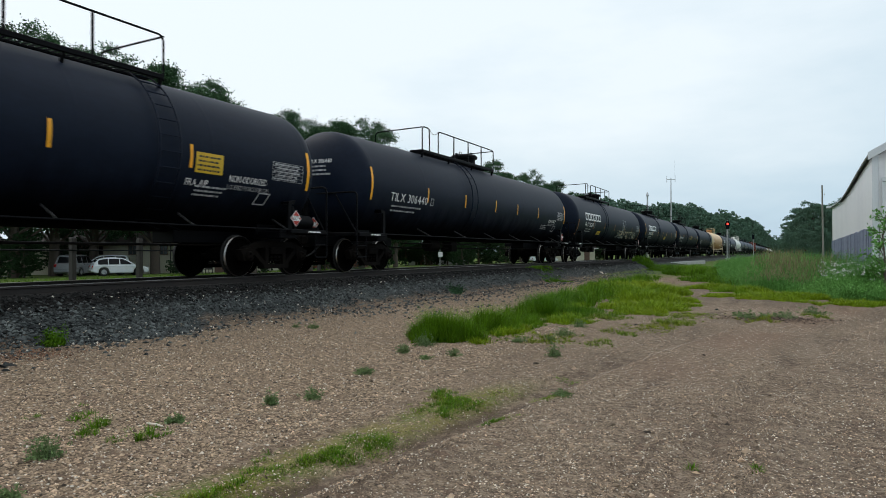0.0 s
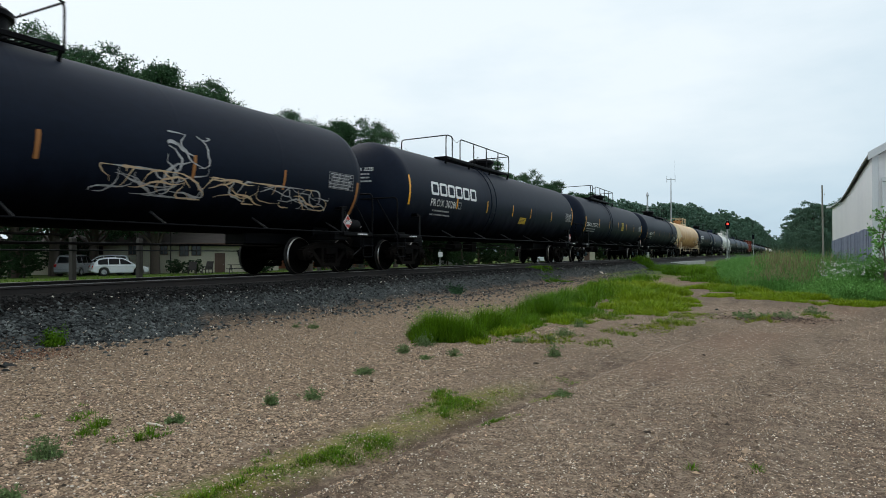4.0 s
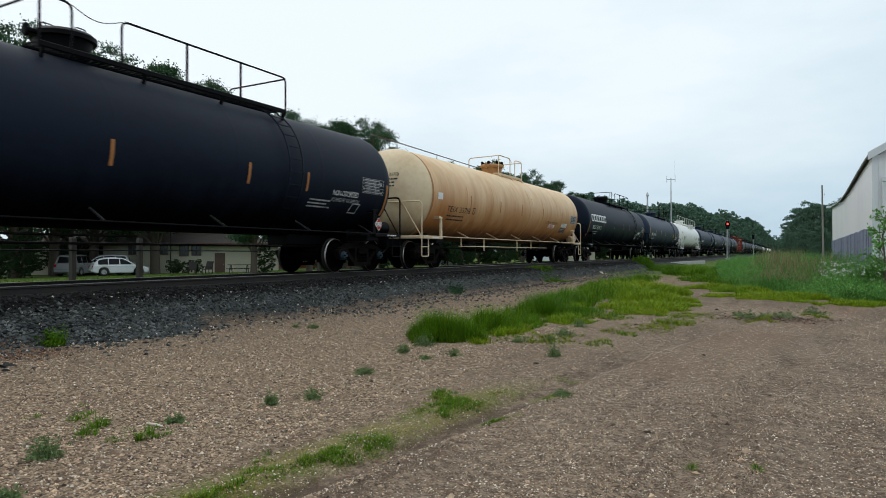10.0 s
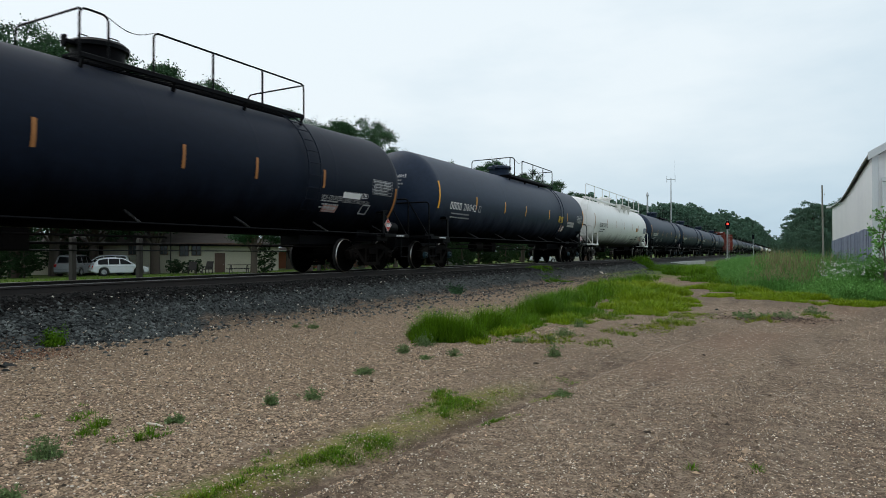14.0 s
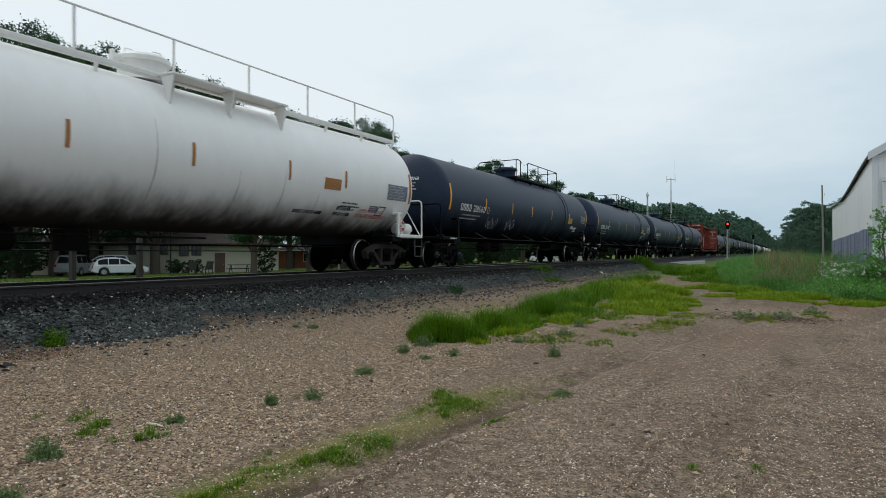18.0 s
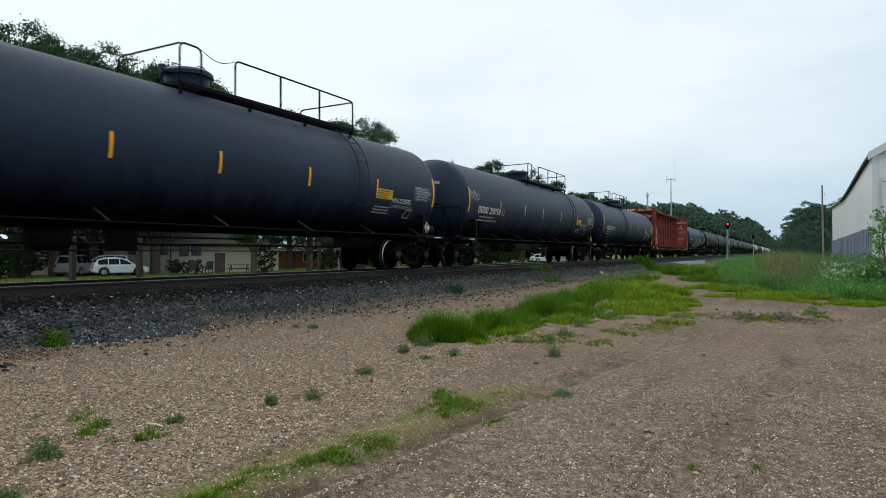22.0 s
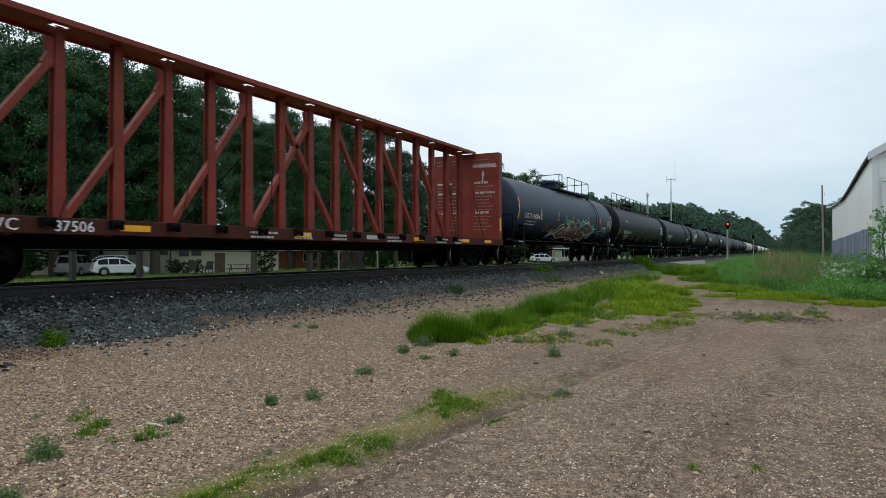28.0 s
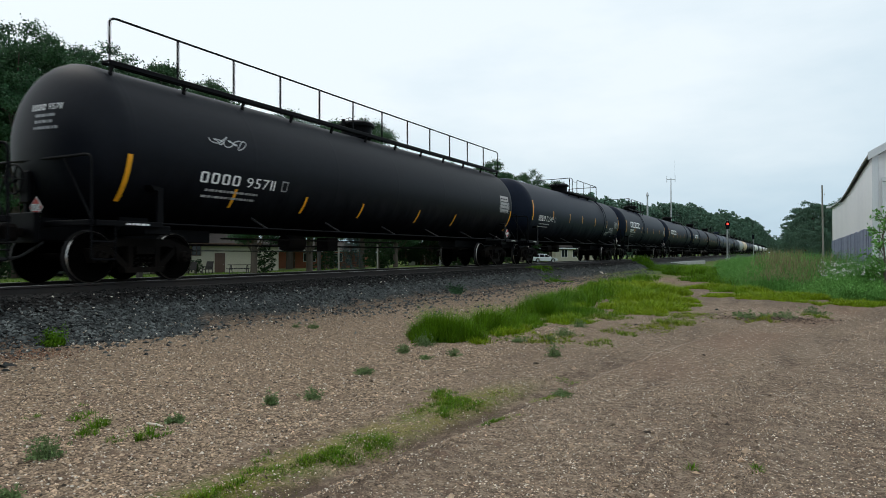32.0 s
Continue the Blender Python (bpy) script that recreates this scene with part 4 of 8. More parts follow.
def end_set(car, L, rear, paint, sill_paint, tank_pl, detail, reservoir):
    """Draft sill, bolster, platform, handrails and steps at one end; built for the front and turned for the rear."""
    flip = pose(0, L, 0, 0, 0, 180) if rear else pose(0, 0, 0)
    key = (sill_paint.name, paint.name)

    def sill():
        g = Geo()
        g.box(-0.33, 0.33, 0.42, 4.3, 0.74, 1.14, 0.02)
        g.box(-0.38, 0.38, 0.40, 0.50, 0.70, 1.22)
        return g.mesh("draft_sill", sill_paint)

    def bolster():
        g = Geo()
        g.box(-1.44, 1.44, TRUCK - 0.28, TRUCK + 0.28, 0.86, 1.03, 0.02)
        for s in (-1, 1):
            g.slab([(TRUCK - 0.35, 0.95), (TRUCK + 0.35, 0.95), (TRUCK + 0.3, 1.25), (TRUCK - 0.3, 1.25)], s * 0.75 - 0.03, s * 0.75 + 0.03)
        return g.mesh("body_bolster", sill_paint)

    def side_bracket(s):
        g = Geo()
        g.slab([(TRUCK - 0.07, 1.0), (TRUCK + 0.07, 1.0), (TRUCK + 0.05, 1.7), (TRUCK - 0.05, 1.7)], s * 1.47 - 0.025, s * 1.47 + 0.025)
        g.slab([(TRUCK - 0.14, 1.66), (TRUCK + 0.06, 1.66), (TRUCK + 0.06, 1.71), (TRUCK - 0.2, 1.75)], s * 1.36 - 0.14, s * 1.36 + 0.14)
        return g.mesh("side_bracket", paint)

    def platform():
        g = Geo()
        g.box(-1.5, 1.5, 0.60, 0.72, 0.98, 1.08)
        for s in (-1, 1):
            g.box(min(s * 1.46, s * 1.54), max(s * 1.46, s * 1.54), 0.72, TRUCK + 0.02, 0.98, 1.08)
            g.box(min(s * 0.8, s * 1.45), max(s * 0.8, s * 1.45), 0.72, 1.1, 1.0, 1.04, 0.004)
        return g.mesh("end_platform", paint)

    def step(s):
        g = Geo()
        g.tube(rounded([(s * 1.5, 0.66, 1.0), (s * 1.5, 0.66, 0.42), (s * 1.5, 1.1, 0.42), (s * 1.5, 1.1, 1.0)], 0.05), 0.018, 6)
        g.tube([(s * 1.5, 0.66, 0.72), (s * 1.5, 1.1, 0.72)], 0.016, 6)
        return g.mesh("corner_step", M_STRUT if paint is M_WHITE else paint)

    part("draft_sill", shared(("sill", key), sill), car, at=flip)
    part("body_bolster", shared(("bolster", key), bolster), car, at=flip)
    part("end_platform", shared(("platform", key), platform), car, at=flip)
    for s in (-1, 1):
        part("side_bracket", shared(("bracket", key, s), lambda: side_bracket(s)), car, at=flip)
        part("corner_step", shared(("step", key, s), lambda: step(s)), car, at=flip)
        part("brace", shared(("brace", key, s), lambda: Geo().tube([(s * 0.78, 0.66, 2.14), (s * 1.45, 0.7, 1.08)], 0.018, 6).mesh("brace", paint)), car, at=flip)
    rail_pts = [(-1.5, 0.66, 1.05), (-1.5, 0.66, 2.16), (1.5, 0.66, 2.16), (1.5, 0.66, 1.05)]
    part("end_handrail", shared(("endrail", key), lambda: Geo().tube(rounded(rail_pts, 0.14), 0.024, 8).mesh("end_handrail", paint, True)), car, at=flip)
    if detail:
        part("grab_iron", shared(("grab", key), lambda: Geo().tube(rounded([(1.53, 0.9, 1.06), (1.53, 0.9, 1.5), (1.53, 1.75, 1.5), (1.53, 1.75, 1.06)], 0.06), 0.014, 6).mesh("grab_iron", paint)), car, at=flip) if reservoir == 2 else None
        st = Geo().add([(1.545, 1.25 + a, 1.01 + b) for a, b in bars(1, 0.62, 0.035, 0.02, 5)[0]], bars(1, 0.62, 0.035, 0.02, 5)[1])
        part("stencil", shared(("shoe_stencil", rear), lambda: st.mesh("stencil", M_LETTER)), car, "faded white stencil", pose(0, L - 2.7, 0) if rear else None)
    if rear and reservoir:
        g = Geo().lathe([(-0.40, 0.05), (-0.38, 0.14), (-0.33, 0.18), (0.33, 0.18), (0.38, 0.14), (0.40, 0.05)], "y", (1.12, L - 1.25, 1.26), 20)
        gpart("air_reservoir", g, paint, car, "rounded brake air reservoir", smooth=True)
    if detail and not rear:
        w = Geo().tube([(-0.47 + 0.26 * math.cos(k * 0.2618), 0.56, 1.83 + 0.26 * math.sin(k * 0.2618)) for k in range(25)], 0.018, 6)
        w.lathe([(-0.02, 0.05), (0.03, 0.06)], "y", (-0.47, 0.56, 1.83), 12)
        for k in range(5):
            a = 2 * math.pi * k / 5
            w.tube([(-0.47, 0.56, 1.83), (-0.47 + 0.25 * math.cos(a), 0.56, 1.83 + 0.25 * math.sin(a))], 0.02, 5)
        part("brake_wheel", shared(("brake", key), lambda: w.mesh("brake_wheel", paint)), car, "spoked hand brake wheel")
        b = Geo().box(-0.4, -0.12, 0.60, 0.74, 1.4, 1.98, 0.03).box(-0.3, -0.22, 0.62, 0.70, 1.04, 1.42, 0.01)
        part("brake_box", shared(("brakebox", key), lambda: b.mesh("brake_box", paint)), car)


def tank_car(F0, L, label, paint, number="", mark=4, head_paint=None, trim=None, ink=None, tape=None, style="A", text=(2.24, 4.38, -0.45, 0.25), logo=None, detail=2, stripes=None, notice=None, lpg=True, cap=None, tall_s=-0.48, short_s=-0.35, group="tank cars of the train"):
    """One tank car with its front coupling plane at F0 when the clip starts."""
    trim, ink, tape, cap = trim or M_TRIM, ink or M_LETTER, tape or M_YELLOW, cap or M_CAST
    head_paint = head_paint or paint
    car = thing("tank_car", label, "tank car", pose(TRACK_X, F0, RAIL_Z), group)
    ROLLING.append((car, F0))
    near = detail >= 1
    seams = [1.5 + (L - 3.0) * i / 6 for i in range(7)]
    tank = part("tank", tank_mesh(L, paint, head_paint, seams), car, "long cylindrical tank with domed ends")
    for rear in (False, True):
        end_set(car, L, rear, trim, M_TRIM if trim is not M_TANHEAD else M_TRIM, tank, detail >= 2, 1)
        add_truck(car, L - TRUCK if rear else TRUCK, cap, detail >= 2, M_IRON if trim is M_WHITE else None)
        add_coupler(car, L if rear else 0.0, -1 if rear else 1, detail >= 1)
    # side running bars with sloping struts
    for s in (-1, 1) if trim is not M_WHITE else ():
        g = Geo().tube([(s * 1.5, TRUCK, 1.06), (s * 1.5, L - TRUCK, 1.06)], 0.018, 6)
        gpart("side_bar", g, trim, car, "long safety bar beside the tank")
    if near and trim is not M_WHITE:
        n = 6
        for i in range(n):
            y = L / 2 - 0.1 + 2.71 * (i - 2.5) + 1.26
            for s in (-1, 1):
                st = shared(("strut", s, trim.name), lambda: Geo().strut((s * 1.5, 0.0, 1.06), (s * 0.97, 0.08, 1.31), 0.018, 0.035).mesh("strut", trim if trim is M_TANHEAD else M_STRUT))
                part("strut", st, car, at=pose(0, y, 0))
    # underframe gear
    g = Geo()
    g.tube([(0.35, 3.0, 0.70), (0.35, L - 3.0, 0.70)], 0.022, 6)
    g.tube([(0.75, 4.2, 0.84), (0.75, L * 0.55, 0.84)], 0.02, 6)
    g.lathe([(-0.35, 0.06), (-0.33, 0.2), (0.33, 0.2), (0.35, 0.06)], "y", (0.3, L * 0.34, 0.78), 18)
    g.box(0.1, 0.5, L * 0.40, L * 0.40 + 0.45, 0.58, 0.95)
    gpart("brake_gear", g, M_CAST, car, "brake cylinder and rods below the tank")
    # top works
    C = L / 2
    if style == "A":
        add_dome(car, C + 0.05, paint if paint is M_BLUEBLACK else trim, True, 4.0)
        add_platform(car, C - 0.95, C + 5.0, trim, [(C - 0.95, C - 0.4), (C + 0.55, C + 5.0)])
        add_ladder(car, C + 4.6, paint)
    elif style == "B":
        add_dome(car, C + 0.05, paint if paint is M_BLUEBLACK else trim, True, 4.0)
        add_platform(car, C - 5.1, C + 0.95, trim, [(C - 5.1, C - 4.6), (C - 3.95, C + 0.95)])
        add_ladder(car, C - 2.3, paint)
    elif style == "C":
        add_dome(car, C, trim, True, 4.0)
        add_platform(car, 1.4, L - 1.4, trim, [(1.4, L - 1.4)], ends=False, gap=2.1 if trim is M_WHITE else 1.55, inner=0.7)
        if trim is M_WHITE:
            g = Geo().box(0.93, 1.35, C - 0.4, C + 2.9, 3.92, 3.97, 0.008)
            wp = gpart("side_platform", g, trim, car, "wide white service platform")
            for y in (C - 0.35, C + 1.2, C + 2.8):
                gpart("gusset", Geo().add([(1.0, y - 0.02, 3.92), (1.34, y - 0.02, 3.92), (1.22, y - 0.02, 3.3), (1.0, y + 0.02, 3.92), (1.34, y + 0.02, 3.92), (1.22, y + 0.02, 3.3)], [(0, 1, 2), (5, 4, 3), (0, 3, 4, 1), (1, 4, 5, 2), (2, 5, 3, 0)]), trim, wp)
    elif style == "T":
        add_dome(car, C, M_RUST, True, r=0.52)
        for k in range(7):
            a = 0.3 + k * 0.9
            gpart("lid_clamp", Geo().box(0.44 * math.cos(a) - 0.05, 0.44 * math.cos(a) + 0.05, C + 0.44 * math.sin(a) - 0.06, C + 0.44 * math.sin(a) + 0.06, 4.45, 4.58, 0.02), M_CAST, car, "black swing bolt clamp on the valve housing")
        low = gpart("brake_pipe", Geo().tube([(1.46, 3.4, 0.76), (1.46, 13.1, 0.755)], 0.016, 6), M_TANHEAD, car, "thin pale pipe below the safety bar")
        for y, z in ((3.6, 0.72), (5.6, 0.6), (9.11, 0.59), (10.88, 0.71)):
            gpart("hanger", Geo().box(1.44, 1.48, y - 0.016, y + 0.016, z, 1.05, 0.004), M_TANHEAD, low)
        add_platform(car, C - 0.9, C + 1.9, trim, [(C - 0.9, C + 0.45), (C + 1.05, C + 1.9)], half=0.7)
        for s in (-1,):
            handrail(car, [(s * 0.45, 1.0, 3.6), (s * 0.45, 0.75, 4.42), (s * 0.45, 1.5, 4.42), (s * 0.45, L - 1.7, 4.16), (s * 0.45, L - 1.5, 3.9)], M_RUSTBAR, 0.018)
            for k in range(6):
                gpart("rail_post", Geo().tube([(s * 0.45, 2.4 + k * 3.0, 3.9), (s * 0.45, 2.4 + k * 3.0, 4.4 - 0.05 * k)], 0.014, 6), M_RUSTBAR, car)
        lad = Geo()
        for x in (-0.62, -0.22):
            lad.tube([(x, 0.58, 1.05), (x, 0.5, 2.6), (x, 0.95, 3.75), (x, 1.6, 4.0)], 0.02, 6)
        for k in range(8):
            lad.tube([(-0.62, 0.5 if k < 5 else 0.5 + (k - 4) * 0.15, 1.35 + k * 0.3), (-0.22, 0.5 if k < 5 else 0.5 + (k - 4) * 0.15, 1.35 + k * 0.3)], 0.013, 5)
        gpart("end_ladder", lad, trim, car, "ladder up the front end")
        rnd = random.Random(6)
        for y in (4.0, 6.4, 8.8, 10.6, 11.0, 12.4, 14.6):
            for j in range(1):
                w, lo, hi = rnd.uniform(0.03, 0.09), rnd.uniform(-1.9, -1.2), rnd.uniform(-0.3, 1.2)
                n = 14
                bv = [(c * w * (1 - 0.5 * k / n), lo + (hi - lo) * k / n) for k in range(n + 1) for c in (0, 1)]
                flank("weld_streak", (bv, [(2 * k, 2 * k + 1, 2 * k + 3, 2 * k + 2) for k in range(n)]), y + j * 0.13, 0.0, M_STREAK, tank, lift=0.009)
        ring = [(0.12 * (k % 2), -1.9 + (k // 2) * 0.21) for k in range(36)]
        flank("rust_ring", (ring, [(2 * k, 2 * k + 1, 2 * k + 3, 2 * k + 2) for k in range(17)]), 1.36, 0.0, M_RUST, tank, lift=0.005)
    if trim is M_WHITE:
        for y, lo, hi in ((5.9, -1.5, 0.1), (8.8, -1.6, 0.5), (10.9, -1.4, -0.2), (12.3, -1.5, 0.0), (13.6, -1.3, -0.4)):
            line = [(c * 0.016 * (1 - abs(k - 8) / 10), lo + (hi - lo) * k / 16) for k in range(17) for c in (0, 1)]
            flank("weld_streak", (line, [(2 * k, 2 * k + 1, 2 * k + 3, 2 * k + 2) for k in range(16)]), y, 0.0, M_POLE, tank, "thin grey dirt line along a weld", lift=0.008)
        lad = Geo()
        for x in (0.8, 1.18):
            lad.tube([(x, 0.66, 1.05), (x, 0.62, 2.7), (x, 1.0, 3.6), (x, 1.6, 3.95)], 0.024, 6)
        for k in range(8):
            lad.tube([(0.8, 0.62 if k < 5 else 0.62 + (k - 4) * 0.12, 1.3 + k * 0.3), (1.18, 0.62 if k < 5 else 0.62 + (k - 4) * 0.12, 1.3 + k * 0.3)], 0.013, 5)
        gpart("end_ladder", lad, trim, car, "ladder up the front end")
    # yellow tape
    tall = patch_mesh(0.10, 0.91, 8)
    short = patch_mesh(0.075, 0.45, 5)
    for y in (1.34, L - 1.44):
        flank("reflective_stripe", tall, y, tall_s, tape, tank)
    for y in stripes or (4.32, 7.15, 9.6, 12.43, 15.4):
        flank("reflective_stripe", short, y, short_s, tape, tank)
    faint = M_STENCIL if ink is M_LETTER else ink
    if number:
        y0, y1, base, size = text
        sign = "#" * mark if isinstance(mark, int) else mark
        first, digits = lettering(sign, size, 0.86), lettering(number, size, 0.86)
        k = (y1 - y0) / (first[2] + size * 0.55 + digits[2])
        flank("owner_mark", fitted(first, first[2] * k), y0, base, ink, tank, "painted owner's mark")
        flank("car_number", fitted(digits, digits[2] * k), y0 + (first[2] + size * 0.55) * k, base, ink, tank, "large car number lettering")
        flank("stencil", bars(2, (y1 - y0) * 0.85, 0.05, 0.09, F0), y0 + 0.1, base - 0.17, faint, tank)
        sm = fitted(lettering(sign + "_" + number, 0.11, 0.86), 0.72)
        gpart("head_number", Geo().add([on_head(-0.1 + a, 0.52 + b) for a, b in sm[0]], sm[1]), ink, tank)
        hb = bars(3, 0.55, 0.05, 0.06, F0 + 1)
        gpart("head_stencil", Geo().add([on_head(0.0 + a, 0.40 + b) for a, b in hb[0]], hb[1]), faint, tank)
        frame_sq = [(0, 0), (0.2, 0), (0.2, 0.24), (0, 0.24), (0.03, 0.03), (0.17, 0.03), (0.17, 0.21), (0.03, 0.21)]
        flank("inspection_box", (frame_sq, [(0, 1, 5, 4), (1, 2, 6, 5), (2, 3, 7, 6), (3, 0, 4, 7)]), y1 + 0.22, base, faint, tank)
    if logo:
        y0, y1 = logo
        lg = fitted(lettering("@@@@@@", 0.43, 1.0), y1 - y0)
        flank("owner_logo", lg, y0, -0.07, M_LETTER, tank, "large white block logo")
    if near:
        # qualification table near the rear
        if ink is M_LETTER or trim is M_WHITE:
            tone = M_STENCIL
        else:
            tone = M_INK
        if ink is not M_LETTER:
            flank("table_panel", patch_mesh(1.08, 0.44, 6), L - 2.64, -0.42, M_SLATE if trim is M_WHITE else M_PALE, tank, lift=0.011)
        off = -0.40 if ink is not M_LETTER else -0.33
        tb = ([], [])
        for i in range(6):
            o = len(tb[0])
            tb[0].extend([(0, i * 0.08), (1.04, i * 0.08), (1.04, i * 0.08 + 0.008), (0, i * 0.08 + 0.008)])
            tb[1].append((o, o + 1, o + 2, o + 3))
        for i in range(6):
            o = len(tb[0])
            tb[0].extend([(i * 0.205, 0), (i * 0.205 + 0.01, 0), (i * 0.205 + 0.01, 0.4), (i * 0.205, 0.4)])
            tb[1].append((o, o + 1, o + 2, o + 3))
        cells = bars(5, 1.0, 0.035, 0.045, F0 + 3)
        o = len(tb[0])
        tb[0].extend([(a, b + 0.345) for a, b in cells[0]])
        tb[1].extend([tuple(i + o for i in f) for f in cells[1]])
        flank("test_table", tb, L - 2.62, off, tone, tank, "stencilled test date table", 0.016)
        placard(car, pose(1.5, L - 1.82, 1.33))
        bracket = Geo().strut((1.47, L - 1.82, 1.06), (1.47, L - 1.9, 1.6), 0.03, 0.08)
        gpart("placard_bracket", bracket, trim, car)
        placard(car, pose(0.08, 0.62, 1.32, 0, 0, -90))
        gpart("placard_bracket", Geo().box(0.05, 0.11, 0.63, 0.66, 1.06, 1.5, 0.006), trim, car)
    if lpg and near:
        t1 = fitted(lettering("NON-ODORIZED", 0.14, 0.95), 1.1)
        t2 = fitted(lettering("LIQUEFIED_PETROLEUM_GAS", 0.10, 0.82), 1.24)
        y = L - 3.86
        red = trim is M_WHITE
        flank("gas_lettering", t1, y, -0.49 if not red else -1.06, ink if not red else M_RED, tank)
        flank("gas_lettering", t2, y - 0.02, -0.65 if not red else -0.88, faint if not red else M_RED, tank)
        bx = [(0.06, 0), (0.42, 0.0), (0.5, 0.3), (0.14, 0.3), (0.1, 0.03), (0.40, 0.03), (0.46, 0.27), (0.16, 0.27)]
        flank("inspection_box", (bx, [(0, 1, 5, 4), (1, 2, 6, 5), (2, 3, 7, 6), (3, 0, 4, 7)]), L - 3.05, -0.95, faint, tank)
        flank("stencil", bars(3, 0.9, 0.04, 0.05, F0 + 8), L - 4.75, -0.68, faint, tank)
    if notice:
        ny, ns, w, h, mat = notice
        flank("notice", patch_mesh(w, h, 6), ny, ns, mat, tank, "painted warning notice")
        nb = bars(4, w * 0.9, h * 0.085, h * 0.13, F0 + 2)
        flank("notice_print", ([(a + w * 0.04, b + h * 0.76) for a, b in nb[0]], nb[1]), ny, ns, M_INK, tank, lift=0.016)
    return car, tank


def centerbeam_car(F0, L):
    """An empty open car: flat deck, end bulkheads, and a tall central truss."""
    car = thing("centerbeam_car", "empty red centre-beam lumber flat car with open truss", "flat car", pose(TRACK_X, F0, RAIL_Z))
    ROLLING.append((car, F0))
    e0, e1 = 0.42, L - 0.42
    W = 1.45
    deck_z = 1.05
    for rear in (False, True):
        add_truck(car, L - TRUCK - 0.5 if rear else TRUCK + 0.5, M_CAST, True)
        add_coupler(car, L if rear else 0.0, -1 if rear else 1, True)
    g = Geo()
    g.box(-0.42, 0.42, e0 + 3.2, e1 - 3.2, 0.60, 0.998, 0.02)
    g.box(-0.3, 0.3, e0, e1, 0.74, 0.998, 0.02)
    gpart("centre_sill", g, M_TRIM, car)
    g = Geo().tube([(0.6, 4.4, 0.62), (0.6, L - 4.4, 0.62)], 0.02, 6)
    gpart("brake_rod", g, M_TRIM, car)
    cb = Geo().slab([(-0.06, 0.8), (0.06, 0.8), (0.06, 0.998), (-0.06, 0.998)], -W + 0.05, W - 0.05).mesh("cross_bearer", M_OXIDE)
    for i in range(13):
        part("cross_bearer", cb, car, at=pose(0, e0 + 1.2 + (e1 - e0 - 2.4) * i / 12, 0))
    g = Geo().box(-W, W, e0, e1, 1.0, 1.05, 0.006)
    gpart("deck", g, M_OXIDE, car, "flat steel deck")
    for s in (-1, 1):
        g = Geo()
        g.box(s * W - 0.05, s * W + 0.05, e0, e1, 0.82, 1.09, 0.012)
        sill = gpart("side_sill", g, M_SILL, car, "dark red side sill with tie-down winches")
        for i in range(15):
            y = 1.35 + 1.186 * (i * 17 / 14 if s < 0 else i * 1.0) + (0.0 if s < 0 else 0.05)
            wn = shared("winch", lambda: Geo().lathe([(-0.09, 0.05), (-0.07, 0.07), (0.07, 0.07), (0.09, 0.05)], "y", seg=10).box(-0.06, 0.06, -0.12, -0.09, -0.1, 0.06).box(-0.06, 0.06, 0.09, 0.12, -0.1, 0.06).mesh("winch", M_CAST))
            part("winch", wn, sill, at=pose(s * (W + 0.09), y, 1.02))
        if s > 0:
            for k, (y, m) in enumerate(((0.9, M_AMBER), (5.05, M_YELLOW), (9.6, M_YELLOW), (12.6, M_PALE), (15.2, M_YELLOW), (18.6, M_YELLOW), (20.6, M_YELLOW))):
                g = Geo().box(s * W + 0.051, s * W + 0.058, y, y + 0.62, 0.90, 1.01, 0.002)
                gpart("reflector", g, m, sill)
            for body, y, h in (("WC", 2.85, 0.18), ("37506", 3.92, 0.17)):
                vs, fs, w = lettering(body, h, 1.1)
                gpart("car_number", Geo().add([(W + 0.06, y + a * 1.0, 0.87 + b) for a, b in vs], fs), M_LETTER, sill)
            for y, w in ((0.9, 1.1), (8.15, 1.0), (9.6, 0.6), (11.0, 0.8), (13.6, 0.9), (16.6, 0.8), (18.0, 0.6)):
                vs, fs = bars(2, w, 0.05, 0.045, y)
                tagged(gpart("stencil", Geo().add([(W + 0.06, y + a, 0.945 + b) for a, b in vs], fs), M_PALE if y != 9.6 else M_STENCIL, sill), "rows of small pale print", kind="stuff")
    # bulkheads
    top = 4.56
    for rear in (False, True):
        y0 = e0 if not rear else e1 - 0.36
        y1 = y0 + 0.36
        inner = y1 if not rear else y0
        outer = y0 if not rear else y1
        d = 1 if not rear else -1
        g = Geo()
        a, b = sorted((inner, inner - d * 0.03))
        g.box(-W, W, a, b, 1.05, top, 0.006)
        bulk = gpart("bulkhead", g, M_OXIDE, car, "tall ribbed steel bulkhead")
        for x in (-W + 0.16, W - 0.16):
            g = Geo().box(x - 0.16, x + 0.16, min(outer, inner - d * 0.031), max(outer, inner - d * 0.031), 0.85, top, 0.012)
            gpart("corner_post", g, M_OXIDE, bulk)
        for x in (-0.25,):
            g = Geo().box(x - 0.09, x + 0.09, min(outer, inner - d * 0.031), max(outer, inner - d * 0.031), 1.05, top - 0.02, 0.012)
            gpart("rib", g, M_OXIDE, bulk)
        for z in (1.7, 2.35, 3.0, 3.65, top - 0.12):
            g = Geo().box(-W + 0.32, W - 0.32, min(outer + d * 0.06, inner - d * 0.031), max(outer + d * 0.06, inner - d * 0.031), z - 0.08, z + 0.1, 0.012)
            gpart("rib", g, M_OXIDE, bulk)
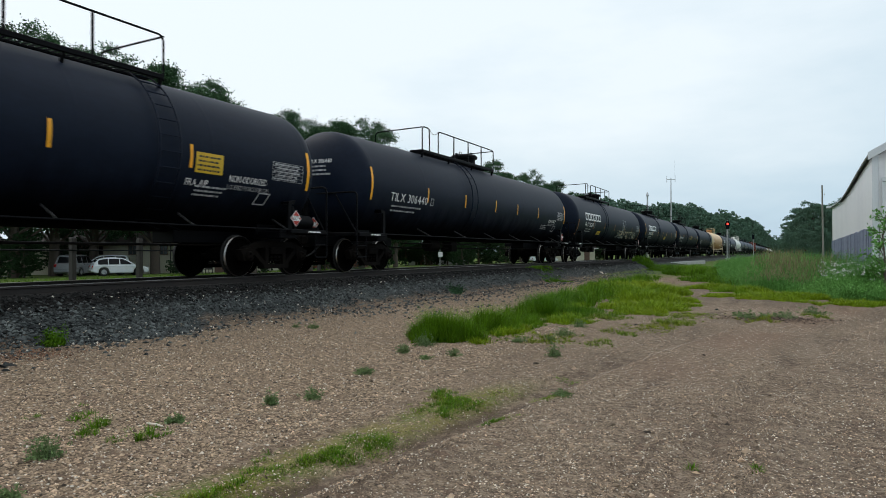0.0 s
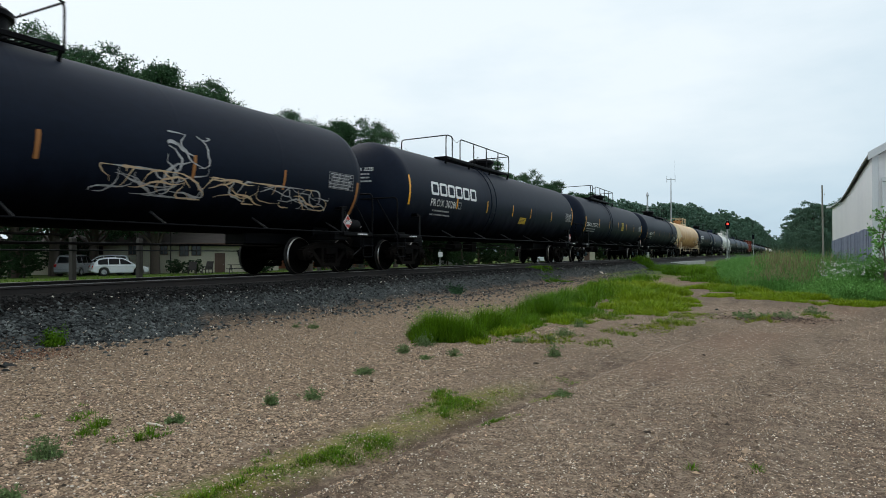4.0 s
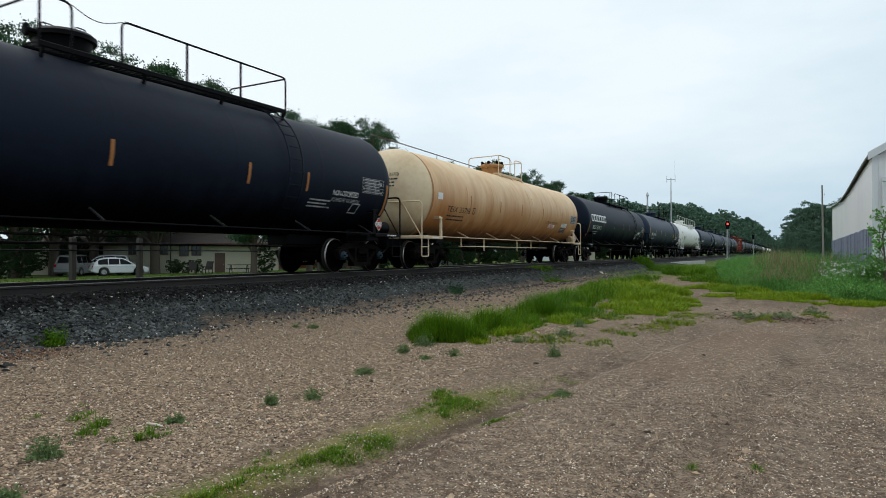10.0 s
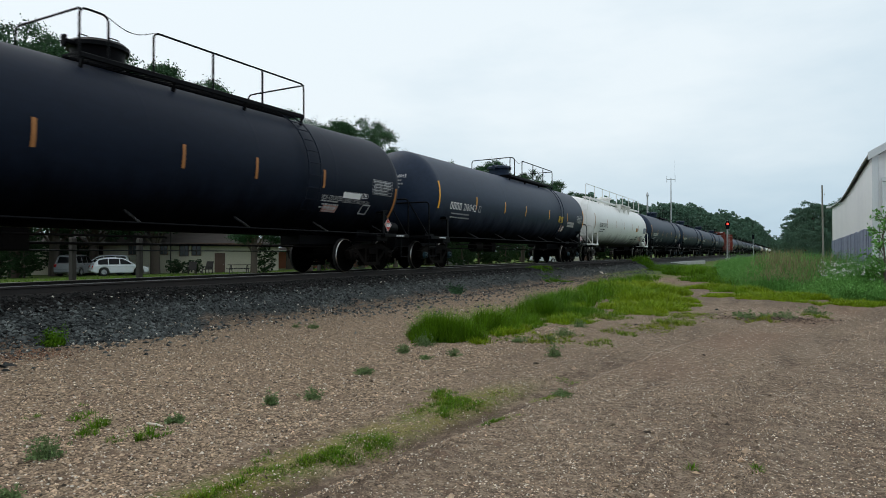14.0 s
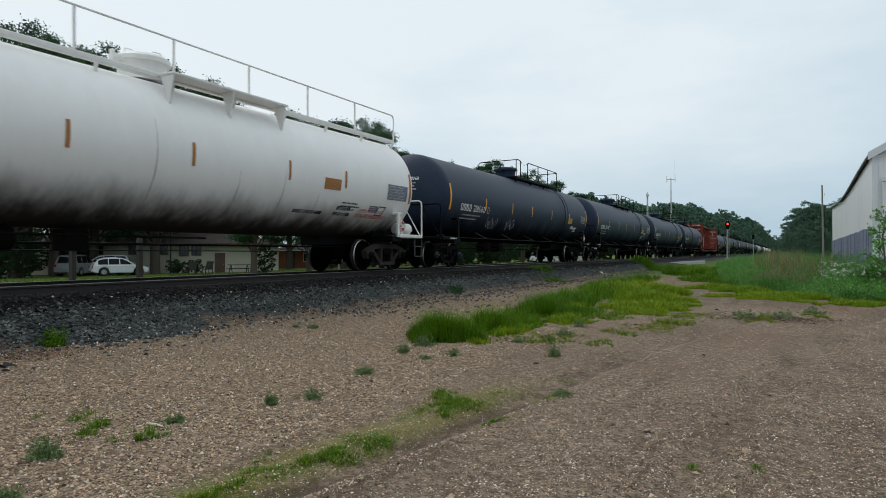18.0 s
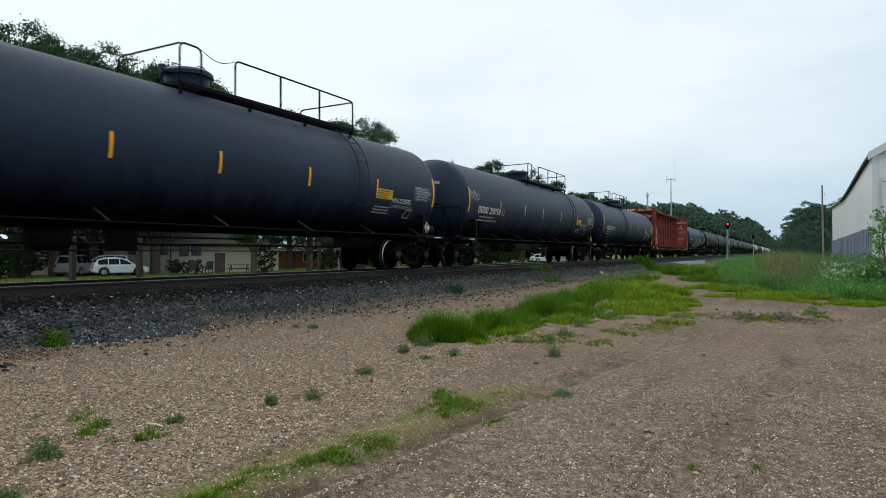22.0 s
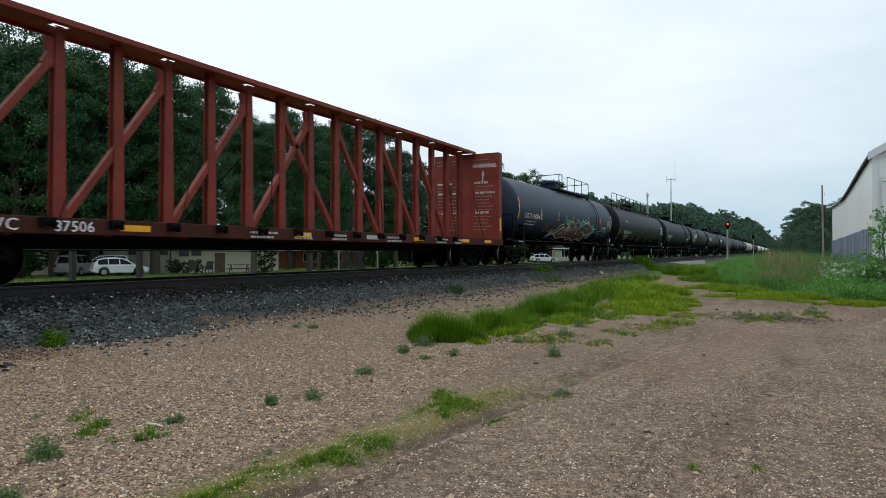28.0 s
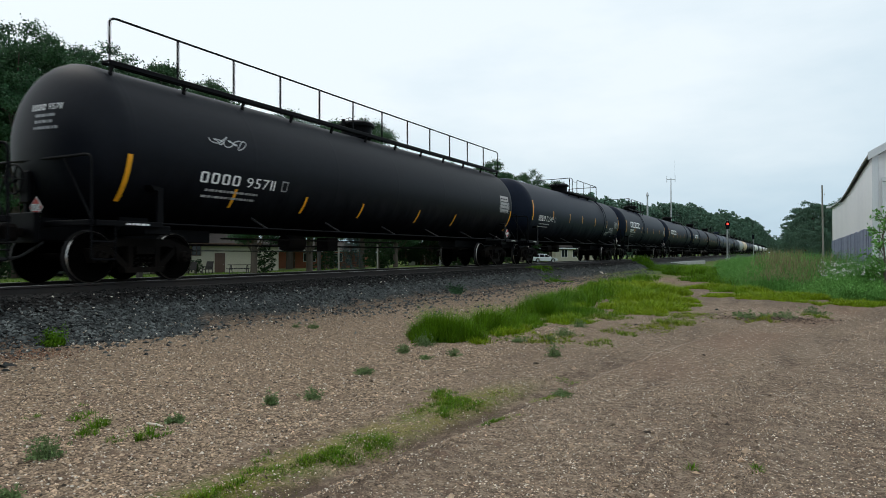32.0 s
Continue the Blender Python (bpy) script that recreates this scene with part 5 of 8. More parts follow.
        if not rear:
            vs, fs, w = lettering("CAUTION", 0.16, 1.0)
            gpart("warning_lettering", Geo().add([(-0.1 + p * 0.62 / w, outer - 0.015, top - 0.24 + q * 0.9) for p, q in vs], fs), M_LETTER, bulk)
            for x in (-1.35, -0.8, 0.62):
                v2, f2 = bars(2, 0.5, 0.05, 0.03, x + 7)
                gpart("stencil", Geo().add([(x + p, outer - 0.015, top - 0.14 + q) for p, q in v2], f2), M_LETTER, bulk)
            vs, fs, w = lettering("WC_37506", 0.17, 0.95)
            gpart("car_number", Geo().add([(0.02 + p * 1.05 / w, inner - 0.038, 3.78 + q) for p, q in vs], fs), M_LETTER, bulk, "white painted car number")
            v2, f2 = bars(2, 0.5, 0.05, 0.05, 31)
            gpart("stencil", Geo().add([(0.55 + p, inner - 0.038, 3.2 + q) for p, q in v2], f2), M_STENCIL, bulk)
            v2, f2 = bars(3, 0.7, 0.05, 0.05, 37)
            gpart("stencil", Geo().add([(0.3 + p, inner - 0.038, 2.6 + q) for p, q in v2], f2), M_STENCIL, bulk)
            for x0 in (-1.28, -0.86):
                lad = Geo()
                for k in range(9):
                    z = 1.3 + 0.36 * k
                    lad.tube([(-1.36, outer - 0.06, z), (-0.9, outer - 0.06, z)], 0.014, 5)
            gpart("ladder", lad, M_OXIDE, bulk)
        else:
            rnd = random.Random(4)
            for k in range(22):
                z = 4.28 - k * 0.135
                if k in (2, 3, 4, 5, 6):
                    continue
                h = 0.085 if k in (7, 10, 16) else 0.042
                for x, w in ((-1.32, rnd.uniform(0.4, 0.75)), (-0.62, rnd.uniform(0.2, 0.4)), (rnd.uniform(0.3, 0.42), rnd.uniform(0.55, 0.95))):
                    v2, f2 = bars(1, w, h, 0.02, k + int(x * 50))
                    gpart("stencil", Geo().add([(x + p, inner - 0.006, z + q) for p, q in v2], f2), M_PALE if h > 0.05 else M_FADED, bulk)
            for x in (-1.0, 0.75):
                sil = [(-0.05, 0.0), (0.06, 0.02), (0.02, 0.1), (0.08, 0.32), (0.02, 0.45), (-0.04, 0.28), (-0.02, 0.1)]
                gpart("warning_pictogram", Geo().add([(x + p, inner - 0.006, 3.42 + q) for p, q in sil], [tuple(range(7))]), M_PALE, bulk, "pale worn warning pictogram")
            vs, fs, w = lettering("WARNING", 0.15, 1.0)
            gpart("warning_lettering", Geo().add([(0.3 + p, inner - 0.008, 3.98 + q) for p, q in vs], fs), M_LETTER, bulk)
        y0, y1 = min(outer, inner), max(outer, inner)
        gpart("reflector", Geo().box(W + 0.001, W + 0.006, y0 + 0.11, y1 - 0.11, 1.4, 1.92, 0.001), M_YELLOW, bulk, "yellow reflective panel")
        if not rear:
            for z0, z1 in ((1.34, 1.98), (2.1, 2.72)):
                for y in (y0 + 0.06, y1 - 0.06):
                    gpart("grab_iron", Geo().tube(rounded([(W, y, z0), (W + 0.07, y, z0), (W + 0.07, y, z1), (W, y, z1)], 0.03), 0.012, 6), M_PALE, bulk, "pale vertical grab iron")
            for word, y, z, h, w in (("PLATE", y0 + 0.085, 3.42, 0.06, 0.19), ("C", y0 + 0.13, 3.25, 0.13, 0.1), ("LEVER", y0 + 0.085, 2.86, 0.055, 0.19)):
                vs, fs, full = lettering(word, h, 1.0)
                gpart("plate_lettering", Geo().add([(W + 0.004, y + p * w / full, z + q) for p, q in vs], fs), M_LETTER, bulk, "white stencilled word")
            box = [(y0 + 0.05, 3.2), (y1 - 0.05, 3.2), (y1 - 0.05, 3.53), (y0 + 0.05, 3.53)]
            ins = [(y0 + 0.065, 3.215), (y1 - 0.065, 3.215), (y1 - 0.065, 3.515), (y0 + 0.065, 3.515)]
            gpart("plate_border", Geo().add([(W + 0.004, a, b) for a, b in box + ins], [(i, (i + 1) % 4, (i + 1) % 4 + 4, i + 4) for i in range(4)]), M_LETTER, bulk)
            v2, f2 = bars(4, 0.07, 0.035, 0.03, 41)
            for y in (y0 + 0.07, y1 - 0.13):
                gpart("stencil", Geo().add([(W + 0.004, y + p * 0.5, 3.12 + q) for p, q in v2], f2), M_STENCIL, bulk)
            gpart("top_panel", Geo().box(-W, W, y0 - 0.012, y0 - 0.002, top - 0.34, top, 0.003), M_OXIDE, bulk, "red header panel with warning words")
            for x in (-0.75, 0.0):
                gpart("hook", Geo().box(x - 0.06, x + 0.06, y0 + 0.02, y0 + 0.2, top, top + 0.12, 0.02), M_OXIDE, bulk)
    # the central truss
    top_z = 4.62
    c0, c1, cw = e0 + 0.36, e1 - 0.36, 0.43
    cuts = [c0]
    for i in range(9):
        y = 2.55 + 2.372 * i
        cuts += [y - 0.17, y + 0.17]
    cuts.append(c1)
    xs = (-cw, -0.10, 0.14, cw)
    g = Geo()
    for z in (top_z - 0.03, top_z):
        vs = [(x, y, z) for y in cuts for x in xs]
        fs = [(4 * j + i, 4 * j + i + 1, 4 * j + i + 5, 4 * j + i + 4) for j in range(len(cuts) - 1) for i in range(3) if not (i == 1 and j % 2 == 1)]
        g.add(vs, fs)
    gpart("top_chord", g, M_OXIDE, car, "long red top plate with slots")
    for s in (-1, 1):
        gpart("chord_lip", Geo().box(s * cw - 0.02, s * cw + 0.02, c0, c1, top_z - 0.09, top_z + 0.02, 0.006), M_OXIDE, car)
    n = 18
    ys = [1.35 + 1.186 * i for i in range(n)]

    def post():
        p = Geo()
        ring = [(-0.15, -1), (0.15, -1), (0.15, -0.8), (0.05, -0.8), (0.05, 0.8), (0.15, 0.8), (0.15, 1), (-0.15, 1), (-0.15, 0.8), (-0.05, 0.8), (-0.05, -0.8), (-0.15, -0.8)]
        vs = [(k * 0.085, a / 0.15 * w, z) for z, w in ((1.05, 0.125), (top_z - 0.03, 0.085)) for a, k in ring]
        fs = [(i, (i + 1) % 12, (i + 1) % 12 + 12, i + 12) for i in range(12)] + [(0, 1, 2, 3, 10, 11), (3, 4, 9, 10), (4, 5, 6, 7, 8, 9)]
        p.add(vs, fs)
        return p.mesh("post", M_OXIDE)

    pm = shared("beam_post", post)
    for i, y in enumerate(ys):
        part("truss_post", pm, car, at=pose(0, y, 0))
    for lo, hi in ((1, 3), (3, 5), (5, 7), (7, 9), (10, 8), (12, 10), (14, 12), (16, 14)):
        d = 0.12 if hi > lo else -0.12
        g = Geo().strut((0.0, ys[lo] + d, 1.15), (0.0, ys[hi] - d, top_z - 0.62), 0.13, 0.13)
        gpart("diagonal", g, M_OXIDE, car, "sloping brace")
        e = ys[hi]
        g = Geo().slab([(e - 2.6 * d, top_z - 0.72), (e, top_z - 0.82), (e, top_z - 0.25), (e - 2.2 * d, top_z - 0.25), (e - 1.6 * d, top_z - 0.5)], -0.05, 0.05)
        gpart("gusset", g, M_OXIDE, car)
    for i in range(0, n - 1, 2):
        a, b = ys[i] + 0.3, min(L - 1.2, ys[i] + 1.6)
        for s in (-1, 1):
            g = Geo().tube([(s * W, a, 1.08), (s * 0.5, b, 3.0)], 0.012, 5)
            gpart("tie_cable", g, M_CAST, car)
    return car


def scrawl(tank, y0, y1, s0, s1, mats, count, seed, width=0.05):
    """Sprayed lettering as wild strokes: each a band along a bent line."""
    rnd = random.Random(seed)
    for m in mats:
        g = Geo()
        for k in range(count):
            y, s = rnd.uniform(y0, y1), rnd.uniform(s0, s1)
            d = rnd.uniform(0, 6.28)
            pts = []
            for i in range(9):
                pts.append((y, s))
                d += rnd.uniform(-0.7, 0.7)
                y = min(y1, max(y0, y + 0.10 * math.cos(d) * 1.6))
                s = min(s1, max(s0, s + 0.10 * math.sin(d)))
            w = width * rnd.uniform(0.6, 1.5)
            vs, fs = [], []
            for i, (a, b) in enumerate(pts):
                p, q = pts[max(0, i - 1)], pts[min(8, i + 1)]
                l = math.hypot(q[0] - p[0], q[1] - p[1]) or 1
                nx, ny = -(q[1] - p[1]) / l, (q[0] - p[0]) / l
                t = w * (1 - abs(i - 4) / 5.5)
                lift = 0.010 + 0.001 * (k % 7) + 0.004 * mats.index(m)
                vs += [on_tank(a + nx * t, b + ny * t, lift), on_tank(a - nx * t, b - ny * t, lift)]
            fs = [(2 * i, 2 * i + 1, 2 * i + 3, 2 * i + 2) for i in range(8)]
            g.add(vs, fs)
        gpart("graffiti", g, m, tank, "sprayed graffiti strokes")


def cursive(tank, y0, y1, s, amp, mat, seed):
    """A thin looping sprayed tag."""
    v = []
    n = 110
    pts = []
    for i in range(n):
        f = i / (n - 1)
        pts.append((y0 + (y1 - y0) * f + 0.09 * math.cos(f * 44 + seed), s + amp * (math.sin(f * 31 + seed) * (0.6 + 0.4 * math.sin(f * 13 + seed)))))
    for i, (a, b) in enumerate(pts):
        e, f = pts[max(0, i - 1)], pts[min(n - 1, i + 1)]
        dy, ds = f[0] - e[0], f[1] - e[1]
        k = math.hypot(dy, ds) or 1.0
        v += [on_tank(a - ds / k * 0.008, b + dy / k * 0.012, 0.014), on_tank(a + ds / k * 0.012, b - dy / k * 0.012, 0.014)]
    gpart("graffiti", Geo().add(v, [(2 * i, 2 * i + 1, 2 * i + 3, 2 * i + 2) for i in range(n - 1)]), mat, tank, "thin looping sprayed tag")


def mural(tank):
    """A wide sprayed mural: teal spikes behind, a pale spiky outline, maroon and black shapes on it."""
    top = [(6.3, -1.2), (7.2, -0.78), (7.7, -0.48), (8.15, -0.44), (8.4, 0.04), (8.62, -0.42), (9.1, -0.5), (9.38, -0.2), (9.6, -0.31), (9.94, -0.3), (10.1, -0.53), (10.29, -0.31), (10.51, -0.06), (10.68, -0.35), (10.87, -0.07), (11.19, -0.46), (11.4, -0.51), (11.62, -0.17), (11.97, -0.22), (12.18, -0.03), (12.42, -0.17), (13.01, -0.22), (13.36, -0.44), (13.62, -0.36), (13.8, -0.56), (14.8, -0.5)]
    low = [(6.3, -1.26), (7.2, -1.12), (8.2, -1.4), (9.0, -1.28), (9.61, -1.3), (10.11, -1.48), (10.48, -1.31), (11.04, -1.41), (11.6, -1.6), (11.83, -1.4), (12.37, -1.42), (13.06, -1.5), (13.29, -1.16), (14.5, -0.62), (14.8, -0.54)]
    ys = [6.3 + 8.5 * i / 136 for i in range(137)]

    def at_line(line, y):
        for (a, b), (c, d) in zip(line, line[1:]):
            if a <= y <= c:
                return b + (d - b) * (y - a) / (c - a)
        return line[-1][1]

    def band(name, mat, lo, hi, lift, keep, label=""):
        g = Geo()
        for a, b in zip(ys, ys[1:]):
            if not keep((a + b) / 2):
                continue
            q = []
            for k in range(4):
                f = k / 3
                q += [(a, lo(a) + (hi(a) - lo(a)) * f), (b, lo(b) + (hi(b) - lo(b)) * f)]
            g.add([on_tank(y, s, lift) for y, s in q], [(0, 1, 3, 2), (2, 3, 5, 4), (4, 5, 7, 6)])
        gpart(name, g, mat, tank, label)

    T, B = (lambda y: at_line(top, y)), (lambda y: at_line(low, y))
    band("graffiti", M_GRAF_C, lambda y: T(y) - 0.3, lambda y: T(y) + 0.14 * (1 + math.sin(y * 5.1)), 0.005, lambda y: math.sin(y * 2.3) > 0.25, "teal sprayed background")
    band("graffiti", M_GRAF_C, lambda y: B(y) - 0.02 - 0.35 * max(0.0, math.sin((y - 13.4) * 3.4)), B, 0.005, lambda y: 13.4 < y < 14.3, "teal sprayed background")
    band("graffiti", M_GRAF_Y, lambda y: T(y) - 0.05, lambda y: T(y) + 0.03 + 0.03 * math.sin(y * 9), 0.008, lambda y: math.sin(y * 3.1) > 0.2, "lime sprayed glow")
    band("graffiti", M_GRAF_B, B, T, 0.011, lambda y: True, "pale sprayed outline")
    M, S = (lambda y: T(y) - 0.05), (lambda y: B(y) + 0.07)
    band("graffiti", M_GRAF_K, S, lambda y: max(S(y), M(y)), 0.014, lambda y: True, "black plum sprayed lettering shapes")
    band("graffiti", M_GRAF_A, S, lambda y: max(S(y), S(y) + (M(y) - S(y)) * (0.42 + 0.3 * math.sin(y * 2.9))), 0.017, lambda y: math.sin(y * 2.1 + 0.5) > -0.8, "maroon sprayed shading")

    def ribbon(line, width, mat, lift=0.021):
        """A brush stroke through the given places, thick in its middle."""
        p = [line[0]] + list(line) + [line[-1]]
        fine = []
        for a, b, c, d in zip(p, p[1:], p[2:], p[3:]):
            for k in range(8):
                u = k / 8
                fine.append(tuple(0.5 * (2 * b[m] + (c[m] - a[m]) * u + (2 * a[m] - 5 * b[m] + 4 * c[m] - d[m]) * u * u + (3 * b[m] - a[m] - 3 * c[m] + d[m]) * u ** 3) for m in (0, 1)))
        n = len(fine)
        v = []
        for i, q in enumerate(fine):
            e, f = fine[max(0, i - 1)], fine[min(n - 1, i + 1)]
            dy, ds = f[0] - e[0], f[1] - e[1]
            k = math.hypot(dy, ds) or 1.0
            w = width * (0.25 + 0.75 * math.sin(math.pi * i / (n - 1)))
            v += [on_tank(q[0] - ds / k * w, q[1] + dy / k * w, lift), on_tank(q[0] + ds / k * w, q[1] - dy / k * w, lift)]
        gpart("graffiti", Geo().add(v, [(2 * i, 2 * i + 1, 2 * i + 3, 2 * i + 2) for i in range(n - 1)]), mat, tank, "curved sprayed stroke")

    strokes = [([(9.6, -1.19), (9.94, -1.38), (10.35, -1.4), (10.58, -1.2), (10.78, -0.94), (10.86, -0.76)], 0.03), ([(9.5, -0.8), (9.75, -0.74), (9.78, -0.6)], 0.02), ([(10.08, -0.98), (10.15, -0.73), (10.37, -0.54), (10.48, -0.58), (10.35, -0.81), (10.24, -1.06)], 0.028), ([(11.72, -0.87), (12.03, -0.78), (12.55, -0.92), (13.17, -0.94), (14.4, -0.6)], 0.035), ([(11.67, -0.43), (12.07, -0.29), (12.62, -0.28), (13.05, -0.32), (13.02, -0.53), (12.89, -0.82)], 0.026), ([(11.9, -1.3), (12.37, -1.26), (12.72, -1.05), (13.07, -0.97)], 0.04), ([(12.22, -0.55), (12.56, -0.59), (12.82, -0.76)], 0.022)]
    strokes += [([(6.6, -1.15), (7.3, -0.98), (7.9, -0.72), (8.3, -0.62), (8.2, -0.95), (7.6, -1.12)], 0.04), ([(8.5, -1.2), (8.6, -0.8), (8.95, -0.62), (9.3, -0.62), (8.95, -0.9), (9.3, -1.2)], 0.035), ([(8.7, -0.5), (8.9, -0.72), (9.3, -0.8), (9.45, -0.4)], 0.024)]
    for line, w in strokes:
        ribbon(line, w, M_GRAF_B)
        ribbon([(a + 0.05, b - 0.045) for a, b in line], w * 0.6, M_GRAF_A, 0.019)
    ring = [(11.0 + 0.2 * math.cos(a * 0.5236), -0.78 + 0.2 * math.sin(a * 0.5236)) for a in range(13)]
    ribbon(ring, 0.03, M_GRAF_B, 0.023)
    ribbon([(9.2, -0.35), (9.32, -0.2), (9.4, -0.42), (9.25, -0.55)], 0.05, M_GRAF_D, 0.019)
    for k in range(5):
        a = 9.93 - 0.03 * k * k * 0.4
        gpart("graffiti", Geo().add([on_tank(a + 0.028 * math.cos(q * 0.785), -0.55 - 0.07 * k + 0.028 * math.sin(q * 0.785), 0.022) for q in range(8)], [tuple(range(8))]), M_GRAF_B, tank, "pale sprayed dot")


BLK = "black tank car with yellow stripes and white lettering"
DUSK = "faded blue-black tank car with yellow stripes"
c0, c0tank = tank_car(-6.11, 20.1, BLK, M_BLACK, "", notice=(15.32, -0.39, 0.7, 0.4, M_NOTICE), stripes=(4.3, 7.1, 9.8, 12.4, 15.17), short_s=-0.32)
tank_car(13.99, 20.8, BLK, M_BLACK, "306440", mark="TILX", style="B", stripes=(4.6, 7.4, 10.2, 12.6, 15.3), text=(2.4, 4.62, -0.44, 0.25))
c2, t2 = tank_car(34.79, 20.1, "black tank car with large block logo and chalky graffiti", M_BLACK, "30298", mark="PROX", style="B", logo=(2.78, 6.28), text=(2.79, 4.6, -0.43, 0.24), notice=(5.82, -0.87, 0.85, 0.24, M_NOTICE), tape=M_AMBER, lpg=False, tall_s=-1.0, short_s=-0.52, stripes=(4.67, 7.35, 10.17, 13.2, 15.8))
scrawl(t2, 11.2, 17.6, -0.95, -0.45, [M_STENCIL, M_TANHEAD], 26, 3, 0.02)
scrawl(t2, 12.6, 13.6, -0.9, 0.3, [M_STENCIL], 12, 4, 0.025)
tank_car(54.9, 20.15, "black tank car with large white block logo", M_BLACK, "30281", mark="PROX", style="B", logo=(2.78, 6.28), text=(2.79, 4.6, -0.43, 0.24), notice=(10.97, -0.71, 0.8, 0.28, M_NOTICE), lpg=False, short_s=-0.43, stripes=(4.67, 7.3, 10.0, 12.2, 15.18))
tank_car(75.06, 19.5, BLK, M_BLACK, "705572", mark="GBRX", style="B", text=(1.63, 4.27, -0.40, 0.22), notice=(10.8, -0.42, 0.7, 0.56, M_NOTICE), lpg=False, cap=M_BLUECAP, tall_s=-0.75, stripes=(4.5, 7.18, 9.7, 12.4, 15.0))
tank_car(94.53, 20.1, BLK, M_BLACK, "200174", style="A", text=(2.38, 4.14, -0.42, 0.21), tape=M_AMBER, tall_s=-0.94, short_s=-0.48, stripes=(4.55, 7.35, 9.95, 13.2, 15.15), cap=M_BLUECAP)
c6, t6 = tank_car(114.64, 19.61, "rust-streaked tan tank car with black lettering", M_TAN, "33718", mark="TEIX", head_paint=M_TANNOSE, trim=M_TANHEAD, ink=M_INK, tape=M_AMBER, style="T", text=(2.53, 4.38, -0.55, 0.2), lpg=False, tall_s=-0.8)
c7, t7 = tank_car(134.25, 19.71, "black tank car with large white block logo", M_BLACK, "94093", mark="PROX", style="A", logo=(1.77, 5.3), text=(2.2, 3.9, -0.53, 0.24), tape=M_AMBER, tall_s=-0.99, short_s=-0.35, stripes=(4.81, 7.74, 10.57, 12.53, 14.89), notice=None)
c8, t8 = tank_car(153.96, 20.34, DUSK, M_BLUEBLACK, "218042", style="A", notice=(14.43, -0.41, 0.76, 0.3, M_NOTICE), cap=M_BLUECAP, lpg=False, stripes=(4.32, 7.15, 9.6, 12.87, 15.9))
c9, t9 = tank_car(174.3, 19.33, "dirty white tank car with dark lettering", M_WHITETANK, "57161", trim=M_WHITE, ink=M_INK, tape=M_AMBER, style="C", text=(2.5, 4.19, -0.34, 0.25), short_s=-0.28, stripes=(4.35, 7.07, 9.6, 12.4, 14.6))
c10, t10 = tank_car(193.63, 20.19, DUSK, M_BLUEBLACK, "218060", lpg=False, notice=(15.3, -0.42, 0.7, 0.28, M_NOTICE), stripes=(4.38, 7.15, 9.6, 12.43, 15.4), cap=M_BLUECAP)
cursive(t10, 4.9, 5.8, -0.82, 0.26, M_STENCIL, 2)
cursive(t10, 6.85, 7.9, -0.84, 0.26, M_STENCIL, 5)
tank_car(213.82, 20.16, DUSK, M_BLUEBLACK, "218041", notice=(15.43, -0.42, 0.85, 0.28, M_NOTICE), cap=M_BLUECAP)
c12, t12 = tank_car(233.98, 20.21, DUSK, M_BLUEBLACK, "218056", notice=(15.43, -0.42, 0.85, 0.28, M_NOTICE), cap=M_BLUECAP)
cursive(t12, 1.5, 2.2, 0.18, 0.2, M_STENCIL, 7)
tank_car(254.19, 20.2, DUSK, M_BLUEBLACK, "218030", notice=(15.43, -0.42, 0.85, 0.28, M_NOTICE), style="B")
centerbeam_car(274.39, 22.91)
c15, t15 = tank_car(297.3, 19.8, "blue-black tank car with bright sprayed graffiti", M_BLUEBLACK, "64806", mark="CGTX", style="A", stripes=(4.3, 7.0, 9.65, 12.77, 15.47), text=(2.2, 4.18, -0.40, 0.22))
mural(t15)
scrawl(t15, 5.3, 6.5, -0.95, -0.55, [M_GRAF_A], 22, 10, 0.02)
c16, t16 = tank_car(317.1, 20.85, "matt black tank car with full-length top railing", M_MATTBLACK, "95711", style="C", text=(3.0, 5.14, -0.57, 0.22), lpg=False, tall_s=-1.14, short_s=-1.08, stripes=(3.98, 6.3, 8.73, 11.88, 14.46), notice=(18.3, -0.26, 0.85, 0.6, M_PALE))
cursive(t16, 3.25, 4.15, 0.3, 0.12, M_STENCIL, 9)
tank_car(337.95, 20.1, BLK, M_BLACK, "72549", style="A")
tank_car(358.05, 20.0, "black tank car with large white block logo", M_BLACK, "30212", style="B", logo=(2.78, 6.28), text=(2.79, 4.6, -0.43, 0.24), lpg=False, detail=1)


def decals(tank, rows):
    """Small painted or stuck-on labels on the flank, with bars of print."""
    for y, s, w, h, mat, ink in rows:
        flank("label", patch_mesh(w, h, 4), y, s, mat, tank, lift=0.011)
        b = bars(3, w * 0.9, h * 0.16, h * 0.14, y)
        flank("label_print", ([(p + w * 0.04, q + h * 0.68) for p, q in b[0]], b[1]), y, s, ink, tank, lift=0.015)


def worded(tank, rows):
    for body, y, s, w, h, mat in rows:
        flank("lettering", fitted(lettering(body, h, 0.9), w), y, s, mat, tank)


